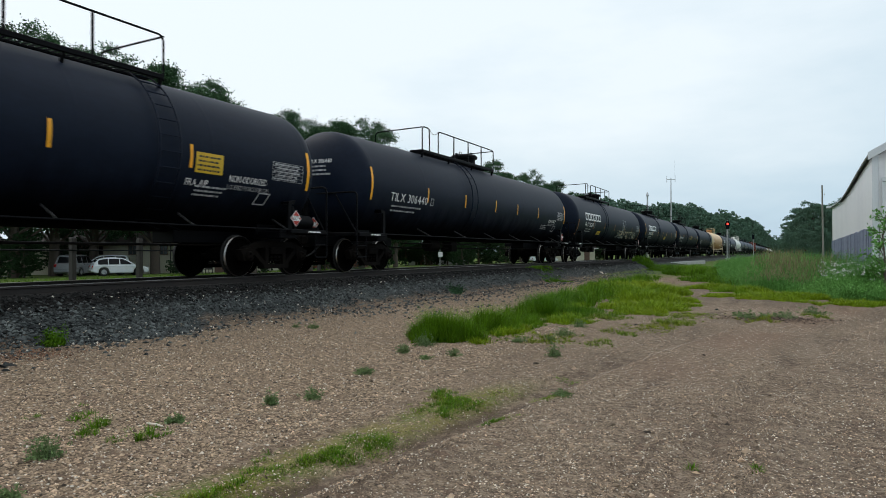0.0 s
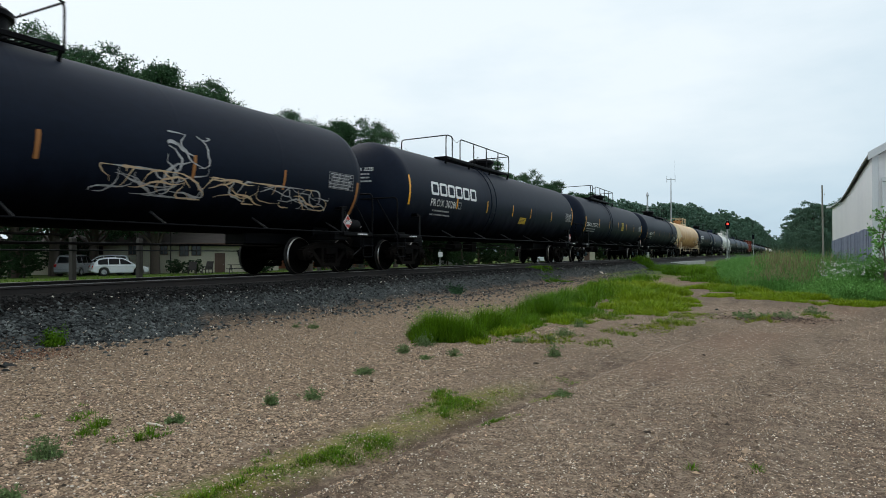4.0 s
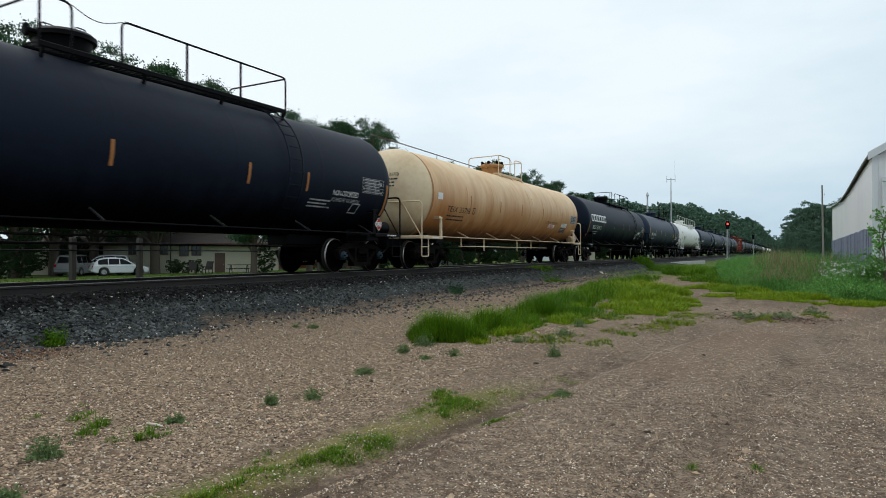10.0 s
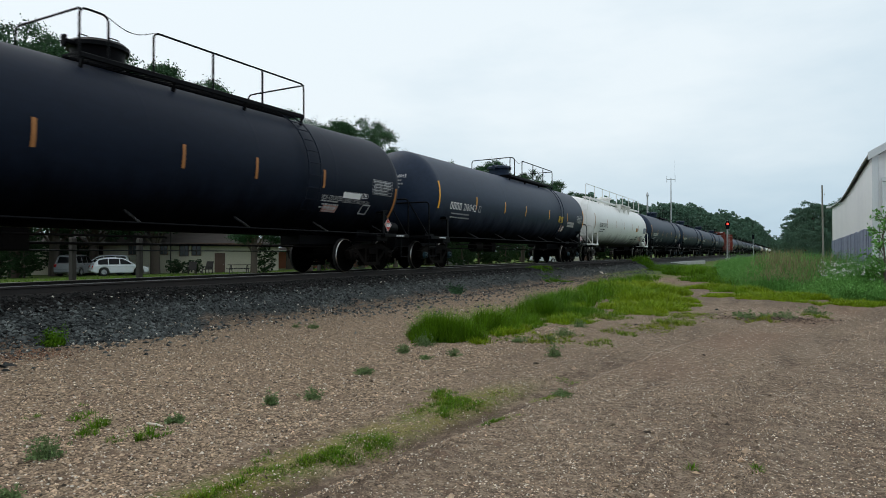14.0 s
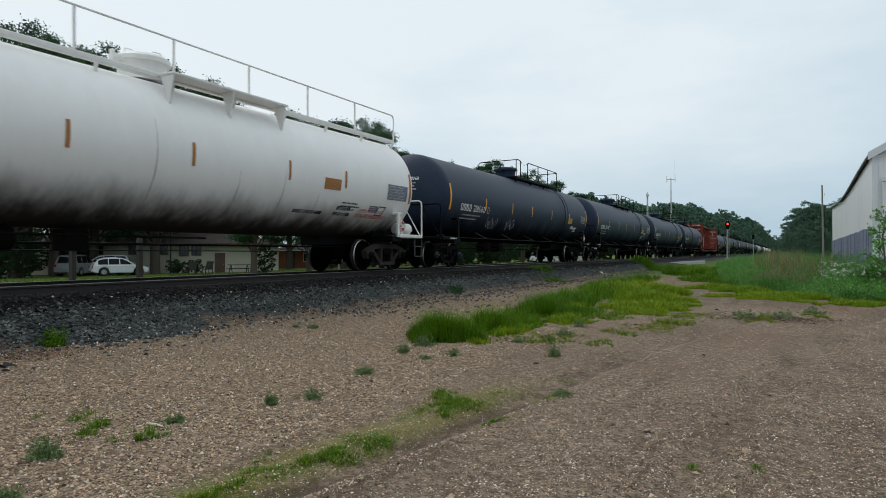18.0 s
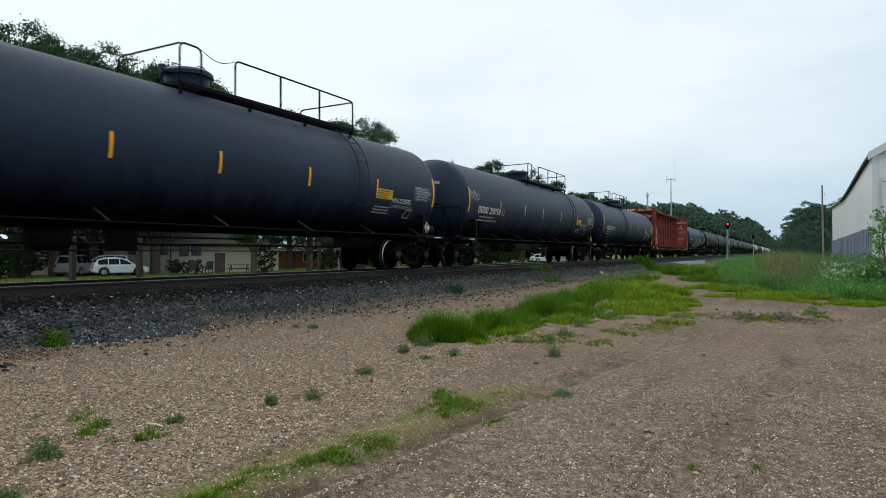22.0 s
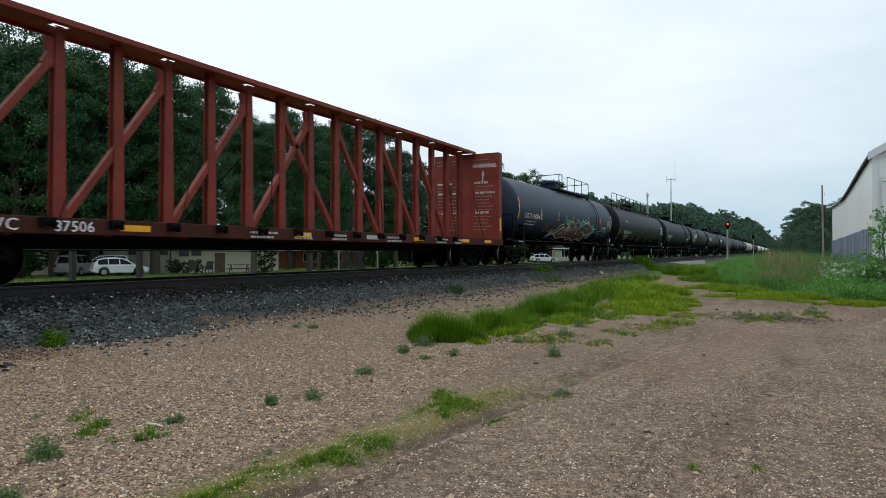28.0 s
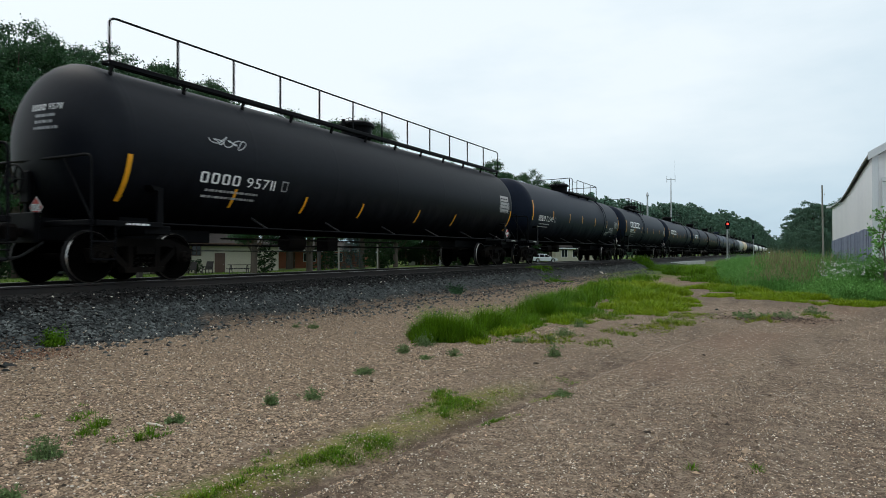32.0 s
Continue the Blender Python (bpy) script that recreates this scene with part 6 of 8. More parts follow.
decals(t10, [(15.98, -0.69, 0.5, 0.15, M_LETTER, M_INK), (16.55, -0.86, 0.5, 0.29, M_PINK, M_LETTER)])
decals(t8, [(15.0, -0.9, 0.62, 0.33, M_PINK, M_LETTER), (16.05, -0.45, 1.2, 0.12, M_PALE, M_STENCIL), (16.1, -0.6, 1.2, 0.12, M_PALE, M_STENCIL)])
decals(t7, [(15.8, -0.53, 0.78, 0.15, M_LETTER, M_LETTER), (15.12, -0.97, 0.6, 0.2, M_PINK, M_STENCIL)])
worded(t7, [("NON-ODORIZED", 14.95, -0.62, 0.85, 0.12, M_STENCIL)])
worded(t6, [("LIQUEFIED_PETROLEUM_GAS", 13.05, -0.55, 1.85, 0.11, M_INK)])
decals(t6, [(13.62, -0.76, 0.9, 0.18, M_LETTER, M_RED), (15.6, -0.97, 0.9, 0.26, M_INK, M_STENCIL), (15.6, -0.66, 0.9, 0.2, M_LETTER, M_STENCIL), (1.75, -0.18, 0.35, 0.22, M_LETTER, M_LETTER)])
decals(t9, [(13.75, -0.36, 0.68, 0.28, M_AMBER, M_RUST), (12.88, -1.06, 1.1, 0.1, M_INK, M_STENCIL), (14.45, -1.05, 0.72, 0.1, M_INK, M_STENCIL), (14.5, -0.88, 0.6, 0.12, M_INK, M_STENCIL), (15.95, -0.86, 0.42, 0.2, M_SLATE, M_STENCIL)])
worded(t9, [("NON-ODORIZED", 16.3, -1.05, 0.7, 0.1, M_RED)])
worded(c0tank, [("FRA_AIP", 15.15, -0.66, 0.55, 0.14, M_LETTER)])
FAR = [M_BLACK, M_BLACK, M_MATTBLACK, M_BLUEBLACK, M_BLACK, M_BLACK, M_GREY, M_TANHEAD, M_BLACK, M_MATTBLACK, M_BLACK, M_WHITE, M_WHITE, M_BLUEBLACK, M_WHITE, M_WHITE, M_BLACK, M_WHITE, M_GREY, M_WHITE, M_BLACK, M_WHITE]
place = 378.05
for k, paint in enumerate(FAR):
    lab = {"dirty_white_paint": "distant dirty white tank car", "pale_tan_paint": "distant pale tan tank car", "light_grey_paint": "distant light grey tank car"}.get(paint.name, "distant dark tank car with top walkway")
    tank_car(place, 20.0, lab, paint, "", style="B" if k % 2 else "A", detail=0, lpg=False, logo=(2.78, 6.28) if k < 2 else None)
    place += 20.0


def motions():
    """Roll the cars along the track and turn their wheels."""
    for car, start in ROLLING:
        walk(car, [(t, pose(TRACK_X, start - SPEED * t, RAIL_Z)) for t in (0.0, 8.0, 16.0, 24.0, 32.0)])
    for ws, dy in TURNING:
        walk(ws, [(k / 15, pose(0, dy, 0.457, math.degrees(SPEED * k / 15 / 0.457))) for k in range(481)])

# ---- beyond the track and beside the lot ----
VIEW = 27.193


def spot(side, ahead):
    """A place given by metres to the right of the camera's aim and metres ahead along it."""
    c, s = math.cos(radians(VIEW)), math.sin(radians(VIEW))
    return c * side - s * ahead, s * side + c * ahead


def stand(side, ahead, turn=0.0, dz=0.0):
    x, y = spot(side, ahead)
    return pose(x, y, ground_height(x, y) + dz, 0, 0, VIEW + turn)


# trees
RNG = np.random.default_rng(11)


def leaf_cloud(centres, per, spread, size, flat=1.0, broad=0.42):
    """Small four-sided leaf sprays scattered round the given centres."""
    n = len(centres) * per
    c = np.repeat(centres, per, axis=0) + RNG.normal(0, spread, (n, 3)) * (1, 1, flat)
    a = RNG.normal(0, 1, (n, 3))
    a /= np.linalg.norm(a, axis=1, keepdims=True)
    b = np.cross(a, RNG.normal(0, 1, (n, 3)))
    b /= np.linalg.norm(b, axis=1, keepdims=True)
    s = size * RNG.uniform(0.55, 1.25, (n, 1))
    vs = np.stack([c - a * s, c + b * s * broad, c + a * s, c - b * s * broad], axis=1).reshape(-1, 3)
    return vs, np.arange(4 * n).reshape(-1, 4)


def tree_parts(height, radius, lobes, clumps, per, leaf, seed, low=0.22, size=0.24, spread=0.3):
    rnd = random.Random(seed)
    trunk = Geo()
    top = height * 0.72
    bend = [(rnd.uniform(-0.3, 0.3), rnd.uniform(-0.3, 0.3)) for _ in range(5)]
    pts = [(bend[i][0] * i / 3, bend[i][1] * i / 3, top * i / 4) for i in range(5)]
    k = height / 18
    trunk.tube([(0, 0, -0.3)] + pts[1:], [0.42 * k, 0.33 * k, 0.26 * k, 0.17 * k, 0.07 * k], 10)
    centres = []
    for i in range(lobes):
        a = i * 2.4 + rnd.uniform(-0.4, 0.4)
        f = (i + 0.5) / lobes
        z = height * (low + (0.93 - low) * f)
        reach = radius * math.sqrt(max(0.05, 1 - (abs(f - 0.42) / 0.66) ** 2)) * rnd.uniform(0.45, 0.9)
        x, y = reach * math.cos(a), reach * math.sin(a)
        base = max(0.12, min(0.68, (z / height) - 0.18)) * height
        trunk.tube([(0, 0, base), (x * 0.5, y * 0.5, (base + z) / 2 - 0.2), (x * 0.9, y * 0.9, z - 0.1)], [0.12 * k, 0.08 * k, 0.03 * k], 6)
        lr = radius * rnd.uniform(0.30, 0.46)
        d = RNG.normal(0, 1, (clumps, 3))
        d[:, 2] = np.abs(d[:, 2]) * 1.2 - 0.55
        d /= np.linalg.norm(d, axis=1, keepdims=True)
        d *= lr * RNG.uniform(0.7, 1.0, (clumps, 1))
        d[:, 2] *= 0.8
        centres.append(d + (x, y, z))
    centres = np.concatenate(centres)
    vs, fs = leaf_cloud(centres, per, spread * k, size, 0.6, 0.6)
    return trunk.mesh("trunk", M_BARK, True), soup("crown", vs, fs, leaf)


TREE_KINDS = [tree_parts(18.0, r, 30, 14, 190, M_LEAF, s, size=0.10, spread=0.36) for r, s in ((5.2, 1), (4.3, 2), (5.8, 3), (3.4, 4))]
SHRUB_KINDS = [tree_parts(8.0, 3.2, 16, 34, 24, M_LEAF_SHADED, 9, 0.06, 0.13)]
BUSH_KINDS = [tree_parts(1.7, 1.0, 14, 26, 16, M_LEAF_SHADED, 21, 0.12, 0.06)]
FAR_KINDS = [tree_parts(16.0, r, 20, 20, 12, M_LEAF_HAZE, s, 0.1, 0.42) for r, s in ((5.0, 5), (6.0, 6), (4.2, 7))]

MID_KINDS = [tree_parts(16.0, r, 28, 14, 60, M_LEAF_HAZE, s, 0.08, 0.2, 0.4) for r, s in ((5.0, 15), (4.2, 16))]


def plant(name, label, kinds, i, x, y, scale, turn, group):
    t = thing(name, label, "tree" if name == "tree" else "shrub", pose(x, y, ground_height(x, y) if abs(x) < 400 else 0, 0, 0, turn), group)
    t.scale = (scale, scale, scale)
    trunk, crown = kinds[i % len(kinds)]
    part("trunk", trunk, t)
    part("crown", crown, t, "dense dark green foliage")
    return t


def tree_by_sight(px, top, ahead, kinds, i, full, group, label):
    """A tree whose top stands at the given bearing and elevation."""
    side = (px - 784) / 1173.8 * ahead
    x, y = spot(side, ahead)
    h = (448 - top) / 1173.8 * ahead + 1.25 - ground_height(x, y)
    plant("tree", label, kinds, i, x, y, h / full, 47.0 * i, group)


for i, (px, top, ahead) in enumerate(((-120, 40, 50), (-40, 42, 54), (25, 52, 52), (95, 70, 57), (165, 90, 60), (215, 100, 64), (275, 105, 60), (338, 140, 74), (376, 182, 88), (449, 200, 48), (548, 209, 52), (512, 198, 76), (585, 206, 74), (640, 214, 78), (700, 262, 80), (762, 285, 95), (815, 305, 105), (868, 284, 108), (925, 304, 116), (975, 316, 122), (1020, 338, 135))):
    tree_by_sight(px, top, ahead, TREE_KINDS, i + (i // 4), 18.2, "trees beyond the track", "tall leafy deciduous tree beyond the track")
for i in range(46):
    f = i / 45
    px = 1030 + 352 * (f ** 0.8)
    ahead = 145 + 620 * f ** 2.2 + (i % 3) * 12
    skyline = ((1030, 340), (1090, 352), (1150, 361), (1200, 357), (1225, 361), (1250, 375), (1275, 371), (1300, 381), (1330, 387), (1352, 408), (1386, 424))
    top = 424
    for (a, b), (c, d) in zip(skyline, skyline[1:]):
        if a <= px <= c:
            top = b + (d - b) * (px - a) / (c - a)
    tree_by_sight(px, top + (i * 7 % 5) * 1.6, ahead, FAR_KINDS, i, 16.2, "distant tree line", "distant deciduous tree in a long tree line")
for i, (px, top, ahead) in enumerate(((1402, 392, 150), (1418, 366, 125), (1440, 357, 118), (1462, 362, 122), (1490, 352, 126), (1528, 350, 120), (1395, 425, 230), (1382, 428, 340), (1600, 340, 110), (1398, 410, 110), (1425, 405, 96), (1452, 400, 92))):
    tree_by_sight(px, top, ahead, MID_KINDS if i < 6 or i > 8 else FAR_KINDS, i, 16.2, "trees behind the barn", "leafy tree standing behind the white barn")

# cream single-storey building with its yard


def window_part(parent, x, z, w, h, y=-0.03, casing=None):
    g = Geo()
    for a, b, c, d in ((x - w / 2 - 0.06, x + w / 2 + 0.06, z - 0.06, z), (x - w / 2 - 0.06, x + w / 2 + 0.06, z + h, z + h + 0.06), (x - w / 2 - 0.06, x - w / 2, z, z + h), (x + w / 2, x + w / 2 + 0.06, z, z + h), (x - 0.02, x + 0.02, z, z + h)):
        g.box(a, b, y - 0.02, y + 0.05, c, d, 0.005)
    win = gpart("window", g, casing or M_SIDING, parent, "dark framed window" if casing else "white framed window")
    gpart("pane", Geo().box(x - w / 2, x + w / 2, y + 0.02, y + 0.04, z, z + h, 0.002), M_GLASS, win)


def house(at, width, depth, height, wall, roof, label, doors, windows, rise=1.5, band=None, o=0.5, casing=None):
    h = thing("house", label, "house", at)
    g = Geo()
    g.box(0, width, 0, 0.2, 0, height)
    g.box(0, width, depth - 0.2, depth, 0, height)
    g.box(0, 0.2, 0.2, depth - 0.2, 0, height)
    g.box(width - 0.2, width, 0.2, depth - 0.2, 0, height)
    gpart("wall", g, wall, h)
    g = Geo()
    top = [(o + depth * 0.5 - o, depth / 2, height + rise), (width - depth * 0.5, depth / 2, height + rise)]
    base = [(-o, -o, height), (width + o, -o, height), (width + o, depth + o, height), (-o, depth + o, height)]
    low = [(a, b, c - 0.16) for a, b, c in base]
    g.add(base + top + low, [(0, 1, 5, 4), (1, 2, 5), (2, 3, 4, 5), (3, 0, 4), (6, 7, 1, 0), (7, 8, 2, 1), (8, 9, 3, 2), (9, 6, 0, 3), (9, 8, 7, 6)])
    gpart("roof", g, roof, h, "shingled hip roof")
    gpart("fascia", Geo().box(-o - 0.03, width + o + 0.03, -o - 0.03, -o - 0.004, height - 0.2, height + 0.02), band or M_SIDING, h)
    for x in doors:
        d = gpart("door", Geo().box(x - 0.48, x + 0.48, -0.05, -0.003, 0.02, 2.05, 0.01), M_DOOR, h, "brown panelled door")
        gpart("handle", Geo().lathe([(-0.04, 0.03), (0.0, 0.035)], "y", (x + 0.38, -0.06, 1.0), 10), M_STEEL, d)
    for x, z, w, hh in windows:
        window_part(h, x, z, w, hh, casing=casing)
    return h


house(stand(-41.9, 62.0), 24.3, 9.0, 2.95, M_CREAM, M_SHINGLE, "long off-white painted building beyond the track", (21.05,), ((2.7, 1.4, 1.3, 1.0), (6.7, 1.4, 1.3, 1.0), (9.7, 1.95, 0.8, 0.7), (12.9, 1.95, 0.7, 0.8), (15.8, 1.95, 0.65, 0.85), (17.7, 1.8, 0.8, 1.0), (18.85, 1.85, 0.8, 1.0)), band=M_DOOR, o=0.9, casing=M_DOOR)
pipe = thing("utility_pole", "thin dark pole against the off-white building", "pole", stand(-25.05, 61.0))
gpart("shaft", Geo().tube([(0, 0, -0.3), (0, 0, 5.2)], 0.06, 8), M_POST, pipe)
gpart("cap", Geo().lathe([(5.2, 0.075), (5.24, 0.075)], "z", seg=8), M_POST, pipe)
house(stand(-21.4, 84.0), 11.0, 8.0, 2.3, M_BRICK, M_SHINGLE, "low red brick house with a white eave", (2.2,), ((4.5, 0.9, 1.5, 1.0), (8.0, 0.9, 1.2, 1.0)))
house(stand(-5.5, 104.0), 9.0, 8.0, 2.6, M_GREY, M_SHINGLE, "grey bungalow among trees", (2.0,), ((4.0, 1.0, 1.6, 1.1), (6.8, 1.0, 1.2, 1.0)))
house(stand(20.0, 118.0), 7.0, 7.0, 2.5, M_CREAM, M_SHINGLE, "small white house near the crossing", (5.6,), ((1.6, 0.9, 1.0, 1.2), (3.6, 0.9, 1.0, 1.2)))

g = Geo().box(0, 26, -9.0, -2.0, -0.3, 0.03, 0.01)
tagged(gpart("driveway", g, M_ASPHALT, None, at=stand(-47.0, 61.5)), "grey asphalt parking yard beside the building", "driveway", kind="structure")


def car_thing(at, paint, label, length, height, boxy=False):
    """A parked car: lower body with wheel arches, rounded cabin, dark side glass between pillars, lamps and wheels."""
    c = thing("car", label, "car", at, "parked cars")
    L2, W, r = length / 2, 0.88, 0.36 if boxy else 0.33
    belt = height * 0.60
    ax = (-L2 * 0.6, L2 * 0.63)

    def arch(x):
        return [(x + (r + 0.06) * math.cos(a), r + (r + 0.06) * math.sin(a)) for a in [math.pi * (1 - k / 8) for k in range(9)]]

    nose = [(L2 - 0.04, 0.28), (L2, 0.5), (L2 - 0.06, belt - 0.30), (L2 * 0.86, belt - 0.16), (L2 * 0.5, belt - 0.02)]
    tail = [(-L2 + 0.12, belt), (-L2, belt - 0.16), (-L2 - 0.02, 0.62), (-L2 + 0.03, 0.34)]
    sill = 0.24
    low = [(-L2 + 0.12, sill + 0.04)] + [(ax[0] - r - 0.06, sill)] + arch(ax[0]) + [(ax[0] + r + 0.06, sill), (ax[1] - r - 0.06, sill)] + arch(ax[1]) + [(ax[1] + r + 0.06, sill)]
    outline = low + nose + tail
    body_geo = Geo().slab([(x, z) for x, z in outline], -W, W)
    body_geo.v = [(y, x, z) for x, y, z in body_geo.v]
    shell = gpart("body", body_geo, paint, c, "painted body")
    bev = shell.modifiers.new("round", "BEVEL")
    bev.width, bev.segments, bev.limit_method = 0.07, 3, "ANGLE"
    top = [(-L2 + 0.10, belt - 0.03), (-L2 + 0.16, belt + 0.12), (-L2 + (0.28 if boxy else 0.45), height - 0.16), (-L2 + (0.5 if boxy else 0.85), height - 0.04), (-L2 * 0.3, height), (L2 * 0.02, height - 0.035), (L2 * 0.16, height - 0.13), (L2 * 0.54, belt - 0.03)]
    m = len(top)

    def lean(z):
        return 0.19 * (z - belt) / (height - belt)

    vs = [(x, s * (W - 0.05 - lean(z)), z) for s in (-1, 1) for x, z in top]
    fs = [tuple(range(m))[::-1], tuple(range(m, 2 * m))] + [(i, (i + 1) % m, (i + 1) % m + m, i + m) for i in range(m)]
    cab = gpart("cabin", Geo().add(vs, fs), paint, c, "painted cabin roof and pillars")
    bev = cab.modifiers.new("round", "BEVEL")
    bev.width, bev.segments, bev.limit_method = 0.07, 3, "ANGLE"

    def roof_at(x):
        for (a, b), (d, e) in zip(top, top[1:]):
            if a <= x <= d:
                return b + (e - b) * (x - a) / (d - a)
        return belt

    for s in (-1, 1):
        for x0, x1 in ((-L2 + 0.42, -L2 * 0.46), (-L2 * 0.43, -L2 * 0.06), (-L2 * 0.03, L2 * 0.40)):
            xs = [x0 + (x1 - x0) * k / 6 for k in range(7)]
            v = []
            for x in xs:
                z1 = max(belt + 0.05, min(height - 0.11, roof_at(x) - 0.09))
                v += [(x, s * (W - 0.05 - lean(belt + 0.03) + 0.006), belt + 0.03), (x, s * (W - 0.05 - lean(z1) + 0.006), z1)]
            gpart("window", Geo().add(v, [(2 * k, 2 * k + 2, 2 * k + 3, 2 * k + 1) for k in range(6)]), M_CARGLASS, c, "dark tinted side window")
        gpart("tail_lamp", Geo().box(-L2 - 0.03, -L2 + 0.16, s * (W - 0.12) - 0.1, s * (W - 0.12) + 0.1, belt - 0.3, belt - 0.06, 0.03), M_TAIL, c, "red tail lamp")
        gpart("headlamp", Geo().box(L2 - 0.24, L2 - 0.02, s * (W - 0.22) - 0.17, s * (W - 0.22) + 0.17, belt - 0.34, belt - 0.2, 0.03), M_GALV, c)
        gpart("mirror", Geo().box(L2 * 0.34, L2 * 0.34 + 0.13, s * (W + 0.07) - 0.1, s * (W + 0.07) + 0.1, belt + 0.02, belt + 0.17, 0.04), paint, c)
        for x in (-L2 * 0.2, L2 * 0.18):
            gpart("door_handle", Geo().box(x, x + 0.17, s * W - 0.02, s * W + 0.02, belt - 0.16, belt - 0.12, 0.008), paint, c)
    gpart("rear_window", Geo().add([(-L2 + 0.13, -0.62, belt + 0.06), (-L2 + 0.13, 0.62, belt + 0.06), (-L2 + (0.25 if boxy else 0.39), 0.55, height - 0.2), (-L2 + (0.25 if boxy else 0.39), -0.55, height - 0.2)], [(0, 1, 2, 3)]), M_CARGLASS, c)
    gpart("windscreen", Geo().add([(L2 * 0.52, -0.66, belt + 0.02), (L2 * 0.52, 0.66, belt + 0.02), (L2 * 0.19, 0.56, height - 0.13), (L2 * 0.19, -0.56, height - 0.13)], [(0, 1, 2, 3)]), M_CARGLASS, c)
    gpart("bumper", Geo().box(-L2 - 0.08, -L2 + 0.1, -W + 0.04, W - 0.04, 0.34, 0.56, 0.05), paint, c)
    for x in ax:
        for s in (-1, 1):
            w = gpart("wheel", Geo().lathe([(-0.1, 0.2), (-0.1, r - 0.03), (-0.06, r), (0.06, r), (0.1, r - 0.03), (0.1, 0.2)], "y", (x, s * 0.78, r), 28), M_RUBBER, c, smooth=True)
            gpart("rim", Geo().lathe([(-0.1, 0.05), (-0.105, 0.2), (0.105, 0.2), (0.1, 0.05)], "y", (x, s * 0.785, r), 20), M_CARSILVER, w)
    return c


car_thing(stand(-26.6, 54.5, 36), M_CARWHITE, "silver-white hatchback parked in the yard", 4.2, 1.5)
car_thing(stand(-30.3, 59.2, 200), M_CARWHITE, "white sport utility vehicle parked by the wall", 4.6, 1.78, True)
car_thing(stand(-30.5, 55.4, 95), M_CARGREY, "grey sport utility vehicle parked tail outwards", 4.5, 1.78, True)
car_thing(stand(17.0, 112.0, 10), M_CARWHITE, "white car parked near the small house", 4.4, 1.45)


def yard_chair(at):
    c = thing("garden_chair", "dark wooden garden chair against the cream wall", "chair", at, "garden chairs")
    gpart("seat", Geo().box(-0.3, 0.3, -0.3, 0.28, 0.38, 0.44), M_POST, c)
    gpart("backrest", Geo().slab([(0.24, 0.4), (0.3, 0.4), (0.5, 1.05), (0.44, 1.05)], -0.3, 0.3), M_POST, c)
    for x in (-0.3, 0.3):
        gpart("armrest", Geo().box(x - 0.05, x + 0.05, -0.34, 0.32, 0.6, 0.64), M_POST, c)
        for y in (-0.28, 0.26):
            gpart("leg", Geo().box(x - 0.03, x + 0.03, y - 0.03, y + 0.03, 0, 0.6), M_POST, c)


yard_chair(stand(-20.6, 54.5, 15))
yard_chair(stand(-19.4, 54.6, -10))
tb = thing("picnic_table", "weathered wooden picnic table with benches", "picnic table", stand(-16.6, 54.0, 8))
for k in range(5):
    gpart("plank", Geo().box(-0.9, 0.9, -0.37 + k * 0.15, -0.24 + k * 0.15, 0.72, 0.76), M_POST, tb)
for s in (-1, 1):
    gpart("bench", Geo().box(-0.9, 0.9, s * 0.72 - 0.13, s * 0.72 + 0.13, 0.42, 0.46), M_POST, tb)
    for x in (-0.65, 0.65):
        gpart("leg", Geo().strut((x, s * 0.7, 0), (x, s * 0.2, 0.72), 0.05, 0.09), M_POST, tb)
for x in (-0.65, 0.65):
    gpart("crossbar", Geo().box(x - 0.03, x + 0.03, -0.8, 0.8, 0.36, 0.42), M_POST, tb)
for i, (side, ahead, sc) in enumerate(((-22.5, 55.4, 0.72), (-20.9, 55.8, 0.7), (-22.0, 56.0, 0.6))):
    x, y = spot(side, ahead)
    plant("shrub", "rounded dark green shrub by the cream wall", BUSH_KINDS, i, x, y, sc, 60 * i, "yard shrubs")
for i, (side, ahead, sc) in enumerate(((-32.2, 51.0, 0.42), (-32.6, 48.5, 0.3), (-5.6, 58.0, 0.5), (-13.6, 50.5, 0.27), (-10.7, 60.0, 0.42), (2.0, 70.0, 0.5), (8.0, 84.0, 0.5), (-41.0, 50.0, 0.7), (-36.0, 53.0, 0.4), (-34.4, 59.8, 0.5), (-33.0, 60.2, 0.42), (-37.5, 59.0, 0.5))):
    x, y = spot(side, ahead)
    plant("shrub", "large dark green shrub in the yard", SHRUB_KINDS, i, x, y, sc, 60 * i, "yard shrubs")

# Filler row added so the low background stays dark below the train.
for i in range(24):
    px = 644 + i * 18.5
    ahead = (64 if px < 560 else 92 if px < 900 else 128) + (i * 5 % 9)
    side = (px - 784) / 1173.8 * ahead
    x, y = spot(side, ahead)
    plant("shrub", "dense dark green hedge shrub beyond the track", SHRUB_KINDS, i, x, y, (0.55 + 0.08 * (i % 4)) * ahead / 80, 75 * i, "hedge beyond the track")
# blue spruce
spruce = thing("spruce", "small blue-green spruce in the yard beyond the track", "spruce", stand(-7.9, 57.0))
g = Geo().tube([(0, 0, -0.2), (0, 0, 5.2)], [0.11, 0.02], 8)
cents = []
for i in range(26):
    z, a = 0.35 + i * 0.185, i * 2.4
    for k in range(5):
        r = (1.55 - 0.28 * z) * (0.75 + 0.25 * ((i + k) % 3) / 2)
        w = a + k * 1.257
        tip = (r * math.cos(w), r * math.sin(w), z - 0.12 * r)
        g.tube([(0, 0, z), tip], [0.025, 0.008], 5)
        cents += [(tip[0] * f, tip[1] * f, z - 0.12 * r * f) for f in (0.35, 0.55, 0.75, 0.95)]
